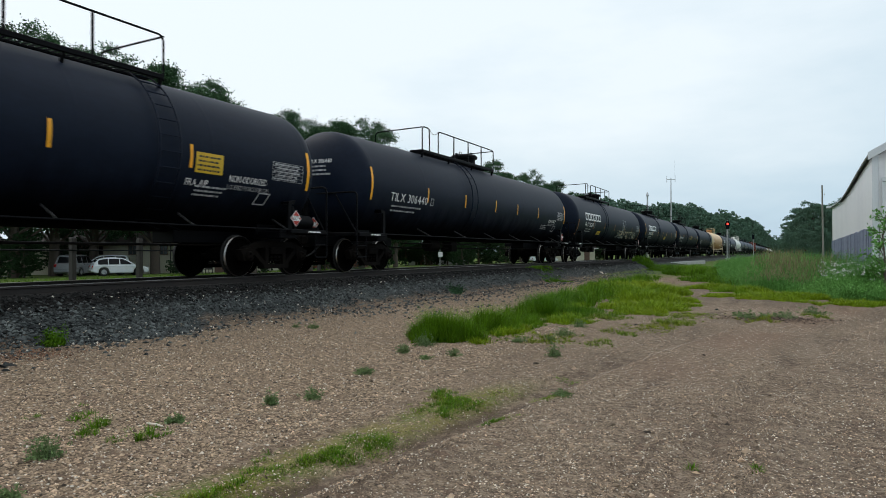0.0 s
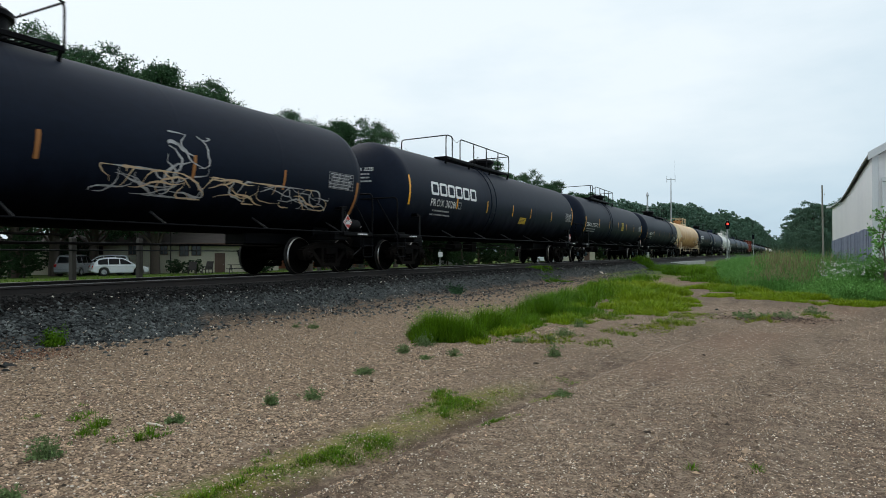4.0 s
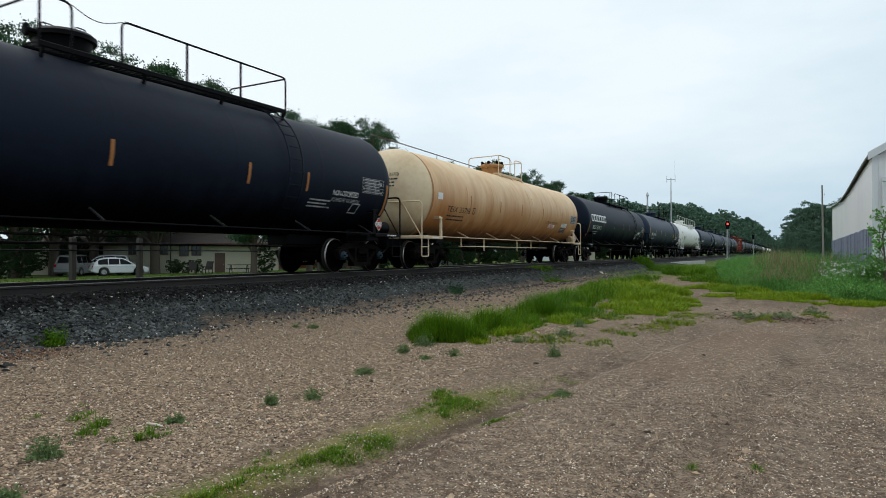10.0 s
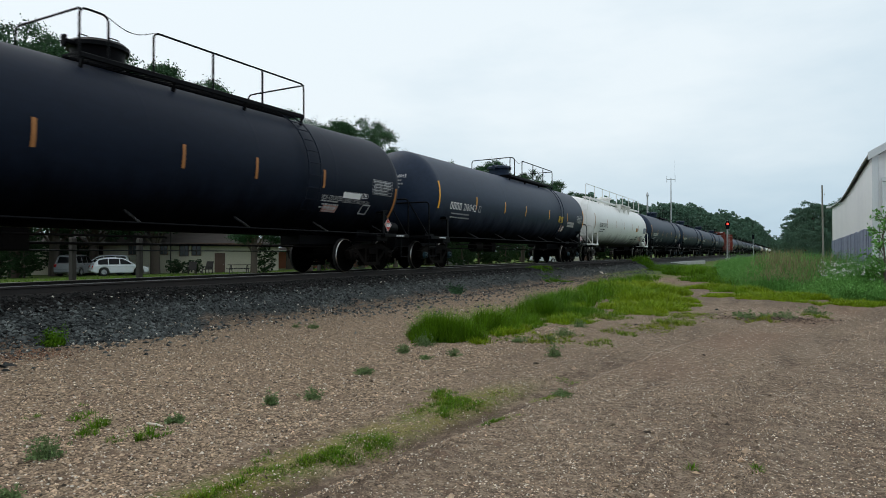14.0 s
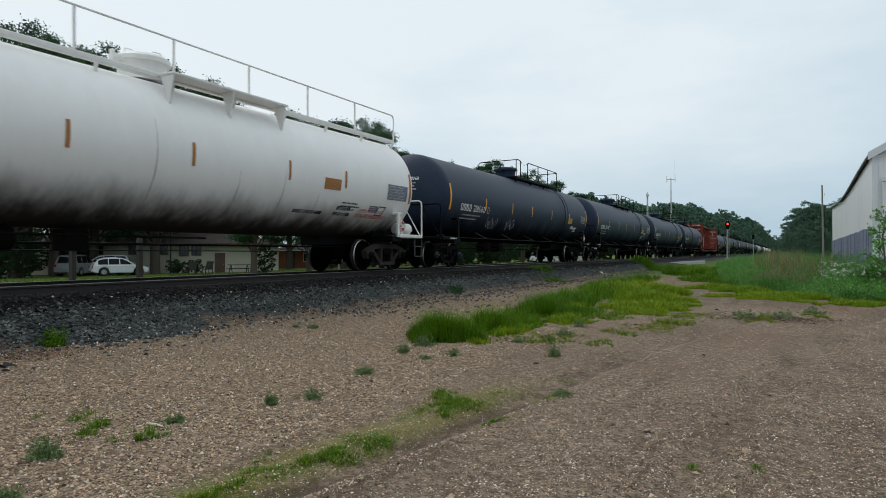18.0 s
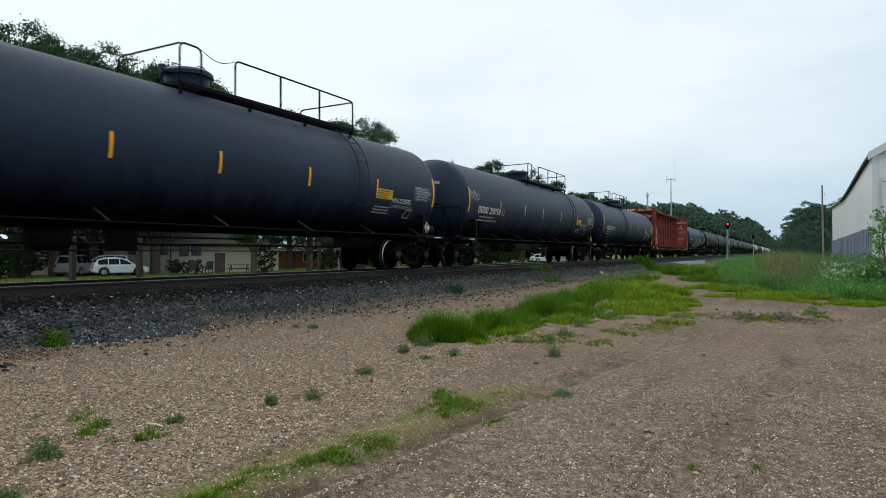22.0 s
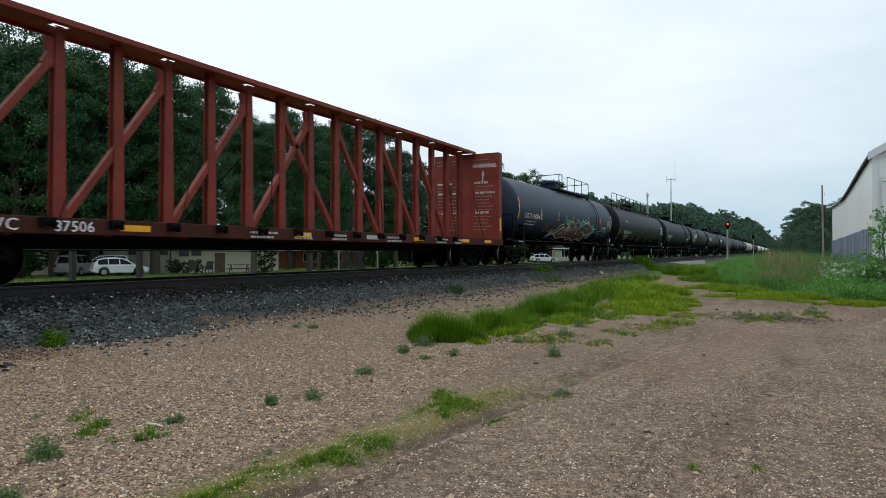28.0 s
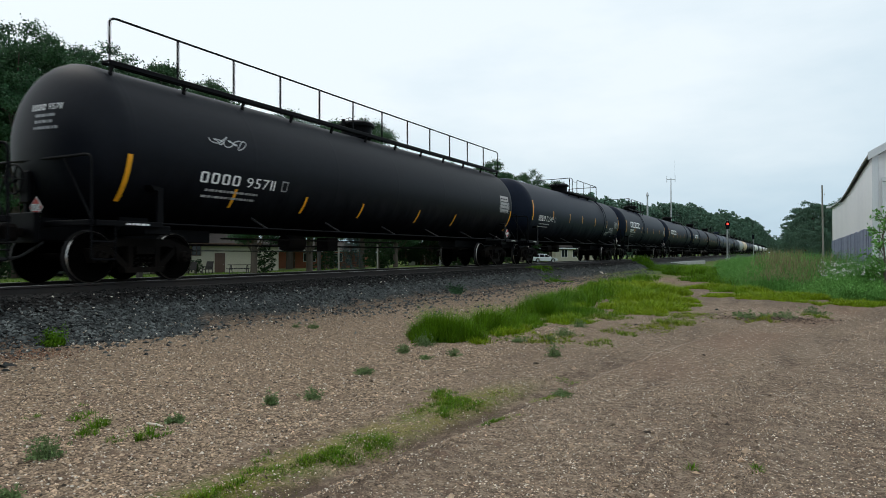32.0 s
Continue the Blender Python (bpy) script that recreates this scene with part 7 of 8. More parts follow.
gpart("trunk", g, M_BARK, spruce)
v, f = leaf_cloud(np.array(cents), 18, 0.09, 0.07, 0.5, 0.25)
part("needles", soup("needles", v, f, M_SPRUCE), spruce, "blue-green needles")
# short posts beyond the rails
for x, y, h, w in ((-20.0, 13.3, 1.85, 0.11), (-20.0, 15.75, 1.85, 0.11), (-20.0, -6.0, 1.85, 0.11), (-20.0, 25.8, 1.85, 0.09)):
    z = ground_height(x, y)
    p = gpart("post", Geo().box(-w, w, -w * 0.7, w * 0.7, -0.3, h, 0.03), M_POST, None, at=pose(x, y, z))
    tagged(p, "short weathered grey wooden post beyond the rails", "post", "posts beyond the rails")
for z in (1.36, 1.6):
    cb = gpart("guard_cable", Geo().tube([(-19.87, -6.0, z + 0.02), (-19.87, 13.3, z), (-19.87, 15.75, z), (-19.87, 25.8, z - 0.02)], 0.022, 6), M_TRIM, None)
    tagged(cb, "long dark cable strung between short posts beyond the rails", "cable", "guard cables")
for x, y, h in ((-20.0, 27.4, 1.65), (-20.0, 31.0, 1.8)):
    p = gpart("marker_post", Geo().tube([(0, 0, -0.3), (0, 0, h)], 0.045, 8), M_POLE, None, at=pose(x, y, ground_height(x, y)))
    tagged(p, "thin pale metal marker post beyond the rails", "post", "marker posts")
sg = thing("sign", "small pale sign plate on a post beyond the rails", "sign", pose(-20.0, 38.5, ground_height(-20, 38.5)))
gpart("pole", Geo().tube([(0, 0, -0.3), (0, 0, 1.5)], 0.03, 8), M_GALV, sg)
gpart("plate", Geo().box(0.031, 0.04, -0.3, 0.3, 1.1, 1.4, 0.002), M_SIDING, sg)

# signal, masts and poles
sig = thing("railway_signal", "trackside signal on a silver mast showing red", "railway signal", pose(-7.95, 115.0, ground_height(-7.95, 115)))
gpart("base", Geo().box(-0.35, 0.35, -0.35, 0.35, -0.2, 0.35, 0.03), M_CONCRETE, sig)
gpart("mast", Geo().tube([(0, 0, 0.3), (0, 0, 6.4)], 0.075, 12), M_GALV, sig)
hd = gpart("signal_head", Geo().box(-0.24, 0.24, -0.12, 0.12, 5.0, 6.3, 0.04), M_MATTBLACK, sig, "black signal head")
gpart("backplate", Geo().lathe([(-0.14, 0.40), (-0.122, 0.40)], "y", (0, 0, 5.75), 24), M_MATTBLACK, hd)
gpart("red_lamp", Geo().lathe([(-0.17, 0.14), (-0.143, 0.15)], "y", (0, 0, 5.8), 20), M_SIGNAL, hd, "lit red lamp")
gpart("hood", Geo().box(-0.2, 0.2, -0.34, -0.145, 5.97, 5.99, 0.004), M_MATTBLACK, hd)
gpart("ladder", Geo().tube([(-0.2, 0.2, 0.3), (-0.2, 0.2, 5.6)], 0.02, 5).tube([(0.2, 0.2, 0.3), (0.2, 0.2, 5.6)], 0.02, 5), M_GALV, sig)
s2 = thing("railway_signal", "far trackside signal with a dark head", "railway signal", pose(-7.6, 205.0, 0.0))
gpart("mast", Geo().tube([(0, 0, -0.2), (0, 0, 6.2)], 0.075, 10), M_GALV, s2)
gpart("signal_head", Geo().box(-0.3, 0.3, -0.12, 0.12, 5.0, 6.3, 0.05), M_MATTBLACK, s2)
am = thing("antenna_mast", "tall slender radio mast with a cross-arm", "antenna mast", pose(-18.1, 125.5, ground_height(-18, 125)))
gpart("mast", Geo().tube([(0, 0, -0.3), (0, 0, 8.0), (0, 0, 14.9)], [0.16, 0.12, 0.07], 10), M_GALV, am)
ax, ay = math.cos(radians(VIEW)), math.sin(radians(VIEW))
gpart("cross_arm", Geo().tube([(-0.75 * ax, -0.75 * ay, 14.6), (0.75 * ax, 0.75 * ay, 14.6)], 0.05, 8), M_GALV, am)
for k in (-0.75, 0.75):
    gpart("aerial", Geo().tube([(k * ax, k * ay, 14.0), (k * ax, k * ay, 15.2 if k < 0 else 15.3)], 0.045, 8), M_GALV, am)
gpart("whip_aerial", Geo().tube([(0.7 * ax, 0.7 * ay, 15.2), (0.7 * ax, 0.7 * ay, 18.0)], 0.012, 6), M_GALV, am)
tp = thing("utility_pole", "short weathered pole behind the train", "utility pole", pose(-21.9, 123.6, ground_height(-22, 123)))
gpart("pole", Geo().tube([(0, 0, -0.3), (0, 0, 11.6)], [0.2, 0.14], 10), M_GALV, tp)
gpart("cap", Geo().lathe([(11.6, 0.22), (11.75, 0.25), (12.3, 0.12), (12.4, 0.03)], "z", seg=12), M_GALV, tp)
up = thing("utility_pole", "tall grey wooden utility pole near the barn", "utility pole", pose(4.5, 97.8, 0.0))
gpart("pole", Geo().tube([(0, 0, -0.3), (-0.1, 0, 9.9)], [0.13, 0.09], 10), M_POLE, up)
gpart("insulator", Geo().lathe([(9.2, 0.03), (9.3, 0.06), (9.4, 0.03)], "z", (0.16, 0, -0.6), 8), M_GALV, up)

# barn
bx, by = 2.24, 22.04
barn_turn = math.degrees(math.atan2(2.8 - 2.24, 52.0 - 22.04))
barn = thing("barn", "white metal-sided barn with a blue-grey board base and a sagging eave", "barn", pose(bx, by, 0, 0, 0, -barn_turn))
BL, BW, BE, BRIDGE = 26.4, 14.0, 4.0, 8.2


def eave(y):
    """The eave's height along the long wall, which sags beyond its middle."""
    f = min(1.0, max(0.0, y / BL))
    return BE - 0.3 * math.sin(math.pi * f ** 1.1) ** 1.5 + 0.08 * f


LEVELS = [BL * k / 22 for k in range(23)]
vs = [(x, y, z) for y in LEVELS for x, z in ((0, 1.96), (0.15, 1.96), (0.15, eave(y) - 0.02), (0, eave(y) - 0.02))]
fs = [(4 * k + a, 4 * k + (a + 1) % 4, 4 * k + 4 + (a + 1) % 4, 4 * k + 4 + a) for k in range(22) for a in range(4)] + [(3, 2, 1, 0), (88, 89, 90, 91)]
gpart("side_wall", Geo().add(vs, fs), M_SIDING, barn, "white sheet metal wall")
gpart("side_wall", Geo().box(BW - 0.15, BW, 0, BL, -0.1, BE, 0.01), M_SIDING, barn)
for y0 in (0.0, BL - 0.15):
    g = Geo().add([(0.15, y0, -0.1), (BW - 0.15, y0, -0.1), (BW - 0.15, y0, BE), (BW / 2, y0, BRIDGE - 0.1), (0.15, y0, BE), (0.15, y0 + 0.15, -0.1), (BW - 0.15, y0 + 0.15, -0.1), (BW - 0.15, y0 + 0.15, BE), (BW / 2, y0 + 0.15, BRIDGE - 0.1), (0.15, y0 + 0.15, BE)], [(4, 3, 2, 1, 0), (5, 6, 7, 8, 9), (0, 1, 6, 5), (1, 2, 7, 6), (2, 3, 8, 7), (3, 4, 9, 8), (4, 0, 5, 9)])
    gpart("gable_wall", g, M_SIDING, barn)
for s in (0, 1):
    vs = []
    for k, y in enumerate([-0.12] + LEVELS[1:-1] + [BL + 0.3]):
        a = (-0.1, eave(y)) if s == 0 else (BW + 0.1, BE - 0.03)
        vs += [(a[0], y, a[1]), (BW / 2, y, BRIDGE), (BW / 2, y, BRIDGE + 0.06), (a[0], y, a[1] + 0.06)]
    gpart("roof", Geo().add(vs, fs), M_ROOF, barn, "weathered sheet metal roof")
gutter = Geo()
gutter.add([(x, y, eave(y) + z) for y in LEVELS for x, z in ((-0.13, -0.02), (-0.1, -0.02), (-0.1, 0.01), (-0.13, 0.01))], fs)
gpart("gutter", gutter, M_ROOF, barn, "dark eave gutter")
gpart("fascia_end", Geo().box(-0.32, 0.1, BL - 0.1, BL + 0.34, BE + 0.06, BE + 0.2, 0.01), M_CARWHITE, barn, "white end of the eave board")
rake = (BRIDGE - BE) / (BW / 2)
for x0, x1, z0, z1 in ((-0.14, BW / 2, BE - 0.03, BRIDGE), (BW / 2, BW + 0.14, BRIDGE, BE - 0.03)):
    gpart("rake_board", Geo().add([(x0, -0.16, z0 - 0.14), (x1, -0.16, z1 - 0.14), (x1, -0.16, z1 + 0.08), (x0, -0.16, z0 + 0.08), (x0, -0.125, z0 - 0.14), (x1, -0.125, z1 - 0.14), (x1, -0.125, z1 + 0.08), (x0, -0.125, z0 + 0.08)], [(3, 2, 1, 0), (4, 5, 6, 7), (0, 1, 5, 4), (1, 2, 6, 5), (2, 3, 7, 6), (3, 0, 4, 7)]), M_CARWHITE, barn, "white rake board")
gpart("corner_trim", Geo().box(-0.03, 0.12, -0.05, -0.003, 0, BE - 0.05, 0.008), M_CARWHITE, barn)
gpart("barn_door", Geo().box(0.32, 3.8, -0.09, -0.02, 0.05, 3.2, 0.01), M_SIDING, barn, "large pale sliding door")
gpart("door_track", Geo().box(0.2, 6.8, -0.14, -0.02, 3.22, 3.34, 0.01), M_CARWHITE, barn)
gpart("door_jamb", Geo().box(0.2, 0.31, -0.1, -0.02, 0.05, 3.215, 0.01), M_CARWHITE, barn)
# base boards, one by one
board = Geo().box(-0.05, 0.1, -0.14, 0.14, -0.1, 1.96, 0.012).mesh("board", M_SLATE)
y = 0.15
while y < BL:
    part("board", board, barn, at=pose(random.uniform(-0.012, 0.012), y, random.uniform(-0.03, 0.03)))
    y += 0.296

# pale crossing slab beside the rails
tagged(gpart("crossing_slab", Geo().box(-0.3, 0.3, -12.0, 12.0, -0.4, 0.03, 0.02), M_CONCRETE, None, at=pose(-9.3, 70.0, 0.33, 0, 0, -4.5)), "pale concrete crossing slab beside the rails", "crossing slab", kind="structure")

# ---- loose stones ----


def stones(name, label, pts, sizes, material):
    """Joined small angular stones, each a squashed eight-sided block."""
    n = len(pts)
    base = np.array([(1, 0, 0), (-1, 0, 0), (0, 1, 0), (0, -1, 0), (0, 0, 1), (0, 0, -1)], float)
    v = base[None] * RNG.uniform(0.65, 1.25, (n, 6, 1)) + RNG.normal(0, 0.16, (n, 6, 3))
    ang = RNG.uniform(0, 6.28, n)
    tilt = RNG.uniform(-0.7, 0.7, n)
    c, s = np.cos(ang), np.sin(ang)
    ct, st = np.cos(tilt), np.sin(tilt)
    v = v * np.stack([np.ones(n), RNG.uniform(0.6, 1.0, n), RNG.uniform(0.45, 0.8, n)], 1)[:, None]
    x, y, z = v[..., 0], v[..., 1], v[..., 2]
    y, z = y * ct[:, None] - z * st[:, None], y * st[:, None] + z * ct[:, None]
    x, y = x * c[:, None] - y * s[:, None], x * s[:, None] + y * c[:, None]
    v = np.stack([x, y, z], -1) * sizes[:, None, None] + pts[:, None]
    f = np.array([(0, 2, 4), (2, 1, 4), (1, 3, 4), (3, 0, 4), (2, 0, 5), (1, 2, 5), (3, 1, 5), (0, 3, 5)])
    f = (f[None] + (np.arange(n) * 6)[:, None, None]).reshape(-1, 3)
    ob = new(name, soup(name, v.reshape(-1, 3), f, material))
    return tagged(ob, label, "stones", kind="stuff")


def on_ground(xs, ys, lift=0.0):
    return np.array([(x, y, ground_height(x, y) + lift) for x, y in zip(xs, ys)])


n = 46000
ys = 3.0 + 52.0 * RNG.random(n) ** 1.9
toe = np.interp(ys, [3.0, 5.0, 6.4, 7.1, 7.7, 8.6, 60.0], [2.6, 2.65, 3.1, 3.35, 3.0, 2.55, 2.4])
xs = TRACK_X + np.where(RNG.random(n) < 0.9, 1.0 + (toe - 1.0) * RNG.random(n), RNG.uniform(-3.0, 1.0, n)) + RNG.normal(0, 0.1, n) + 0.22 * np.sin(ys * 1.7) * np.sin(ys * 0.6)
spill = RNG.random(n) < np.where(ys > 11.0, 0.16, 0.05)
xs = np.where(spill, TRACK_X + toe + RNG.exponential(1.0, n) * np.where(ys > 11.0, 1.0, 0.4), xs)
sz = 0.016 + 0.036 * RNG.random(n) ** 1.3
# Stones close to the ties get the tone that carries the train's shade.
bed_shade = np.abs(xs - TRACK_X) < 2.0 + RNG.normal(0, 0.14, n)
stones("ballast", "loose grey crushed stone track ballast", on_ground(xs[~bed_shade], ys[~bed_shade], 0.004), sz[~bed_shade], M_BALLAST)
stones("oily_shaded_ballast", "oily ballast stones by the ties, darkened with the train's shade", on_ground(xs[bed_shade], ys[bed_shade], 0.004), sz[bed_shade], M_SHADESTONE)
n = 130000
dist = 1.3 + 14.0 * RNG.random(n) ** 1.4
bear = np.where(RNG.random(n) < 0.86, RNG.uniform(-0.7, 0.7, n), RNG.normal(0, 0.9, n))
sx, sy = [], []
for d, t in zip(dist, bear):
    x, y = spot(d * t, d)
    sx.append(x + random.gauss(0, 0.15))
    sy.append(y + random.gauss(0, 0.3))
sx, sy = np.array(sx), np.array(sy)
keep = (sx > -9.0)
sx, sy = sx[keep], sy[keep]
pale = RNG.random(len(sx)) < np.where(sx > -2.4, 0.26, 0.16)
stones("pale_gravel", "scattered pale limestone pebbles on the lot", on_ground(sx[pale], sy[pale], 0.002), (0.003 + 0.007 * RNG.random(int(pale.sum())) ** 3) * (1 + 0.5 * (sx[pale] < -3)), M_PALESTONE)
sx, sy = sx[~pale], sy[~pale]
stones("gravel", "loose tan and brown gravel pebbles on the lot", on_ground(sx, sy, 0.0), (0.003 + 0.0085 * RNG.random(len(sx)) ** 2.6) * (1 + 0.6 * (sx < -3)), M_PEBBLE)

n = 450
by_ = 4.0 + 40.0 * RNG.random(n) ** 1.7
bx_ = TRACK_X + RNG.uniform(1.6, 3.4, n)
stones("pale_ballast", "a few pale stones lying on the dark ballast", on_ground(bx_, by_, 0.02), RNG.uniform(0.008, 0.026, n), M_PALESTONE)
n = 240
dd = 2.6 + 9.0 * RNG.random(n) ** 1.4
tt = RNG.uniform(-0.66, 0.5, n)
q = np.array([spot(d * t, d) for d, t in zip(dd, tt)])
q = q[q[:, 0] > -8.8]
stones("cobbles", "scattered larger brown stones on the gravel", on_ground(q[:, 0], q[:, 1], 0.004), RNG.uniform(0.012, 0.035, len(q)), M_PEBBLE)

# ---- grass and weeds ----


def blades(pts, heights, width, lean=0.35, segs=3, facing=None):
    """Curved tapering blades."""
    n = len(pts)
    a = RNG.uniform(0, 6.283, n) if facing is None else facing
    out = np.stack([np.cos(a), np.sin(a), np.zeros(n)], 1)
    side = np.stack([-np.sin(a), np.cos(a), np.zeros(n)], 1)
    bend = RNG.uniform(0.1, 1.0, n) * lean
    rows = []
    for i in range(segs):
        f = i / segs
        c = pts + out * (bend * heights * f * f * 1.2)[:, None] + np.array((0, 0, 1.0)) * (heights * f)[:, None]
        w = (width * (1 - 0.75 * f))[:, None] if hasattr(width, "__len__") else width * (1 - 0.75 * f)
        rows += [c - side * w, c + side * w]
    rows.append(pts + out * (bend * heights * 1.2)[:, None] + np.array((0, 0, 1.0)) * heights[:, None])
    k = 2 * segs + 1
    v = np.stack(rows, 1).reshape(-1, 3)
    faces = []
    for i in range(segs - 1):
        faces.append((2 * i, 2 * i + 1, 2 * i + 3, 2 * i + 2))
    base = (np.arange(n) * k)
    quads = [np.stack([base + j for j in f], 1) for f in faces]
    tip = np.stack([base + 2 * segs - 2, base + 2 * segs - 1, base + 2 * segs], 1)
    return v, quads, tip


def grass(name, label, pts, heights, width, material, lean=0.4, category="grass", facing=None):
    v, quads, tip = blades(pts, heights, width, lean, 3, facing)
    faces = np.concatenate(quads).tolist() + tip.tolist()
    me = bpy.data.meshes.new(name)
    me.from_pydata(v.tolist(), [], faces)
    me.materials.append(material)
    return tagged(new(name, me), label, category, kind="stuff")


def tufts(spots, per, spread):
    """Separate little tufts, their blades falling outwards, from the same kind of rows."""
    P, H, A = [], [], []
    for x, y, rx, ry, h, n in spots:
        k = max(3, n // per)
        a, r = RNG.uniform(0, 6.283, k), np.sqrt(RNG.random(k))
        edge = 1 + 0.3 * np.sin(3 * a + x * 7) + 0.25 * np.sin(7 * a + y * 3)
        cx, cy = x + rx * r * np.cos(a) * edge, y + ry * r * np.sin(a) * edge
        tall = h * RNG.uniform(0.45, 1.2, k) * (1.15 - 0.8 * r * r)
        b = RNG.uniform(0, 6.283, k * per)
        q = np.abs(RNG.normal(0, spread, k * per)) * np.repeat(0.5 + tall / h, per)
        P.append(on_ground(np.repeat(cx, per) + q * np.cos(b), np.repeat(cy, per) + q * np.sin(b), -0.008))
        H.append(np.repeat(tall, per) * RNG.uniform(0.45, 1.1, k * per))
        A.append(b + RNG.normal(0, 0.5, k * per))
    return np.concatenate(P), np.concatenate(H), np.concatenate(A)


p, h, a = tufts([(-4.45, 8.6, 0.5, 0.4, 0.42, 15000), (-4.28, 10.0, 0.5, 0.55, 0.36, 11000), (-4.0, 11.0, 0.4, 0.5, 0.18, 3600), (-4.3, 12.6, 0.6, 0.9, 0.44, 12000), (-3.75, 13.6, 0.5, 0.9, 0.2, 4000), (-3.9, 9.3, 0.4, 0.5, 0.1, 1600)], 45, 0.045)
grass("grass_tussocks", "lush bright green grass tussocks on the gravel", p, h, 0.0028, M_GRASS, 0.8, facing=a)


def patches(rows, thick):
    """Tuft rows from rows of (metres aside, metres ahead, half width, half depth, height), laid along the camera's aim in small overlapping rounds."""
    out = []
    for side, ahead, rs, ra, h in rows:
        n = max(1, round(ra / rs))
        for k in range(n):
            off = (k - (n - 1) / 2) * 2 * ra / n
            x, y = spot(side + RNG.normal(0, rs * 0.2), ahead + off)
            wide = rs * (1.1 - 0.35 * abs(off) / ra)
            out.append((x, y, wide, max(ra / n * 1.25, rs * 0.6), h, int(3.14 * wide * max(ra / n * 1.25, rs * 0.6) * thick)))
    return out


p, h, a = tufts([(-4.6, 15.6, 0.7, 1.8, 0.4, 5400), (-5.0, 19.5, 0.8, 2.6, 0.4, 5600), (-5.6, 25.0, 0.9, 3.6, 0.36, 5600), (-5.9, 31.0, 0.8, 3.6, 0.3, 3600)], 40, 0.08)
grass("grass_strip", "strip of tall green grass beside the track ballast", p, h, 0.006, M_GRASS, 0.9, facing=a)
meadow = [(0.49, 9.47, 0.13, 0.4, 0.12), (1.08, 10.48, 0.31, 0.6, 0.13), (2.27, 12.43, 0.48, 0.9, 0.14), (4.31, 14.97, 0.84, 1.2, 0.18), (2.85, 14.82, 0.51, 1.1, 0.18), (6.41, 17.26, 0.21, 0.5, 0.12)]
meadow += [(5.36, 21.26, 1.0, 2.0, 0.3), (6.91, 21.58, 0.6, 2.2, 0.3), (5.41, 18.34, 1.0, 1.5, 0.24), (9.63, 22.4, 0.9, 2.0, 0.2), (9.47, 18.34, 1.3, 1.1, 0.17), (7.9, 19.2, 0.5, 0.6, 0.1), (9.89, 15.9, 0.74, 0.5, 0.14), (11.3, 15.9, 1.0, 0.5, 0.16)]
p, h, a = tufts(patches(meadow, 4200), 30, 0.05)
grass("meadow", "low yellow-green grass round the tussocks", p, h, 0.0065, M_MEADOW, 1.1, facing=a)
thin = [(2.03, 9.06, 0.25, 0.35, 0.06), (2.76, 10.33, 0.26, 0.4, 0.08), (3.88, 11.74, 0.4, 0.5, 0.1), (5.2, 13.59, 0.5, 0.5, 0.05), (7.37, 13.1, 0.17, 0.5, 0.1), (5.82, 12.23, 0.3, 0.35, 0.1), (1.5, 9.6, 0.4, 0.6, 0.07), (3.2, 11.0, 0.5, 0.6, 0.05), (3.0, 13.0, 0.5, 0.7, 0.1), (4.6, 12.9, 0.5, 0.5, 0.05)]
p, h, a = tufts(patches(thin, 1500), 16, 0.035)
grass("thin_grass", "thin scattered grass on the bare dirt", p, h, 0.005, M_TURF, 1.3, facing=a)
outer = [(13.59, 37.62, 0.71, 2.6, 0.6), (11.8, 28.22, 0.9, 3.4, 0.3), (4.82, 29.94, 0.7, 2.0, 0.13), (14.8, 34.0, 1.5, 4.0, 0.3), (17.5, 44.0, 2.0, 5.0, 0.4), (15.8, 50.0, 1.0, 5.0, 0.5)]
p, h, a = tufts(patches(outer, 700), 30, 0.1)
grass("outer_grass", "rough green grass further along the track", p, h, 0.012, M_GRASS, 1.0, facing=a)
strip = [(0.0, 5.96, 0.09, 0.16, 0.07), (0.16, 5.6, 0.23, 0.25, 0.045), (0.0, 5.24, 0.05, 0.1, 0.06), (0.37, 5.04, 0.12, 0.11, 0.035), (1.27, 6.67, 0.11, 0.1, 0.03), (-0.45, 4.42, 0.09, 0.14, 0.04), (-0.35, 4.41, 0.11, 0.11, 0.035), (-0.69, 4.14, 0.11, 0.13, 0.055), (-0.43, 4.22, 0.07, 0.08, 0.04), (-0.56, 4.1, 0.06, 0.06, 0.045), (-0.6, 4.51, 0.06, 0.12, 0.035)]
strip += [(-1.13, 4.14, 0.04, 0.09, 0.05), (-1.08, 3.86, 0.08, 0.1, 0.035), (-0.86, 3.99, 0.05, 0.08, 0.05), (-0.97, 3.9, 0.04, 0.06, 0.04), (-1.18, 3.49, 0.05, 0.09, 0.06), (-1.1, 3.58, 0.04, 0.08, 0.05), (-0.94, 3.4, 0.07, 0.05, 0.05), (-1.24, 3.36, 0.09, 0.07, 0.05)]
p, h, a = tufts(patches(strip, 8000), 14, 0.018)
grass("turf_strip", "green tufts along the edge of the wheel rut", p, h, 0.0028, M_GRASS, 1.2, facing=a)
p, h, a = tufts(patches([(u, v, 1.5 * b, 1.4 * c, 0.7 * d) for u, v, b, c, d in strip], 7000), 14, 0.018)
grass("yellow_turf", "yellowing low grass along the wheel rut", p, h, 0.003, M_TURF, 1.3, facing=a)
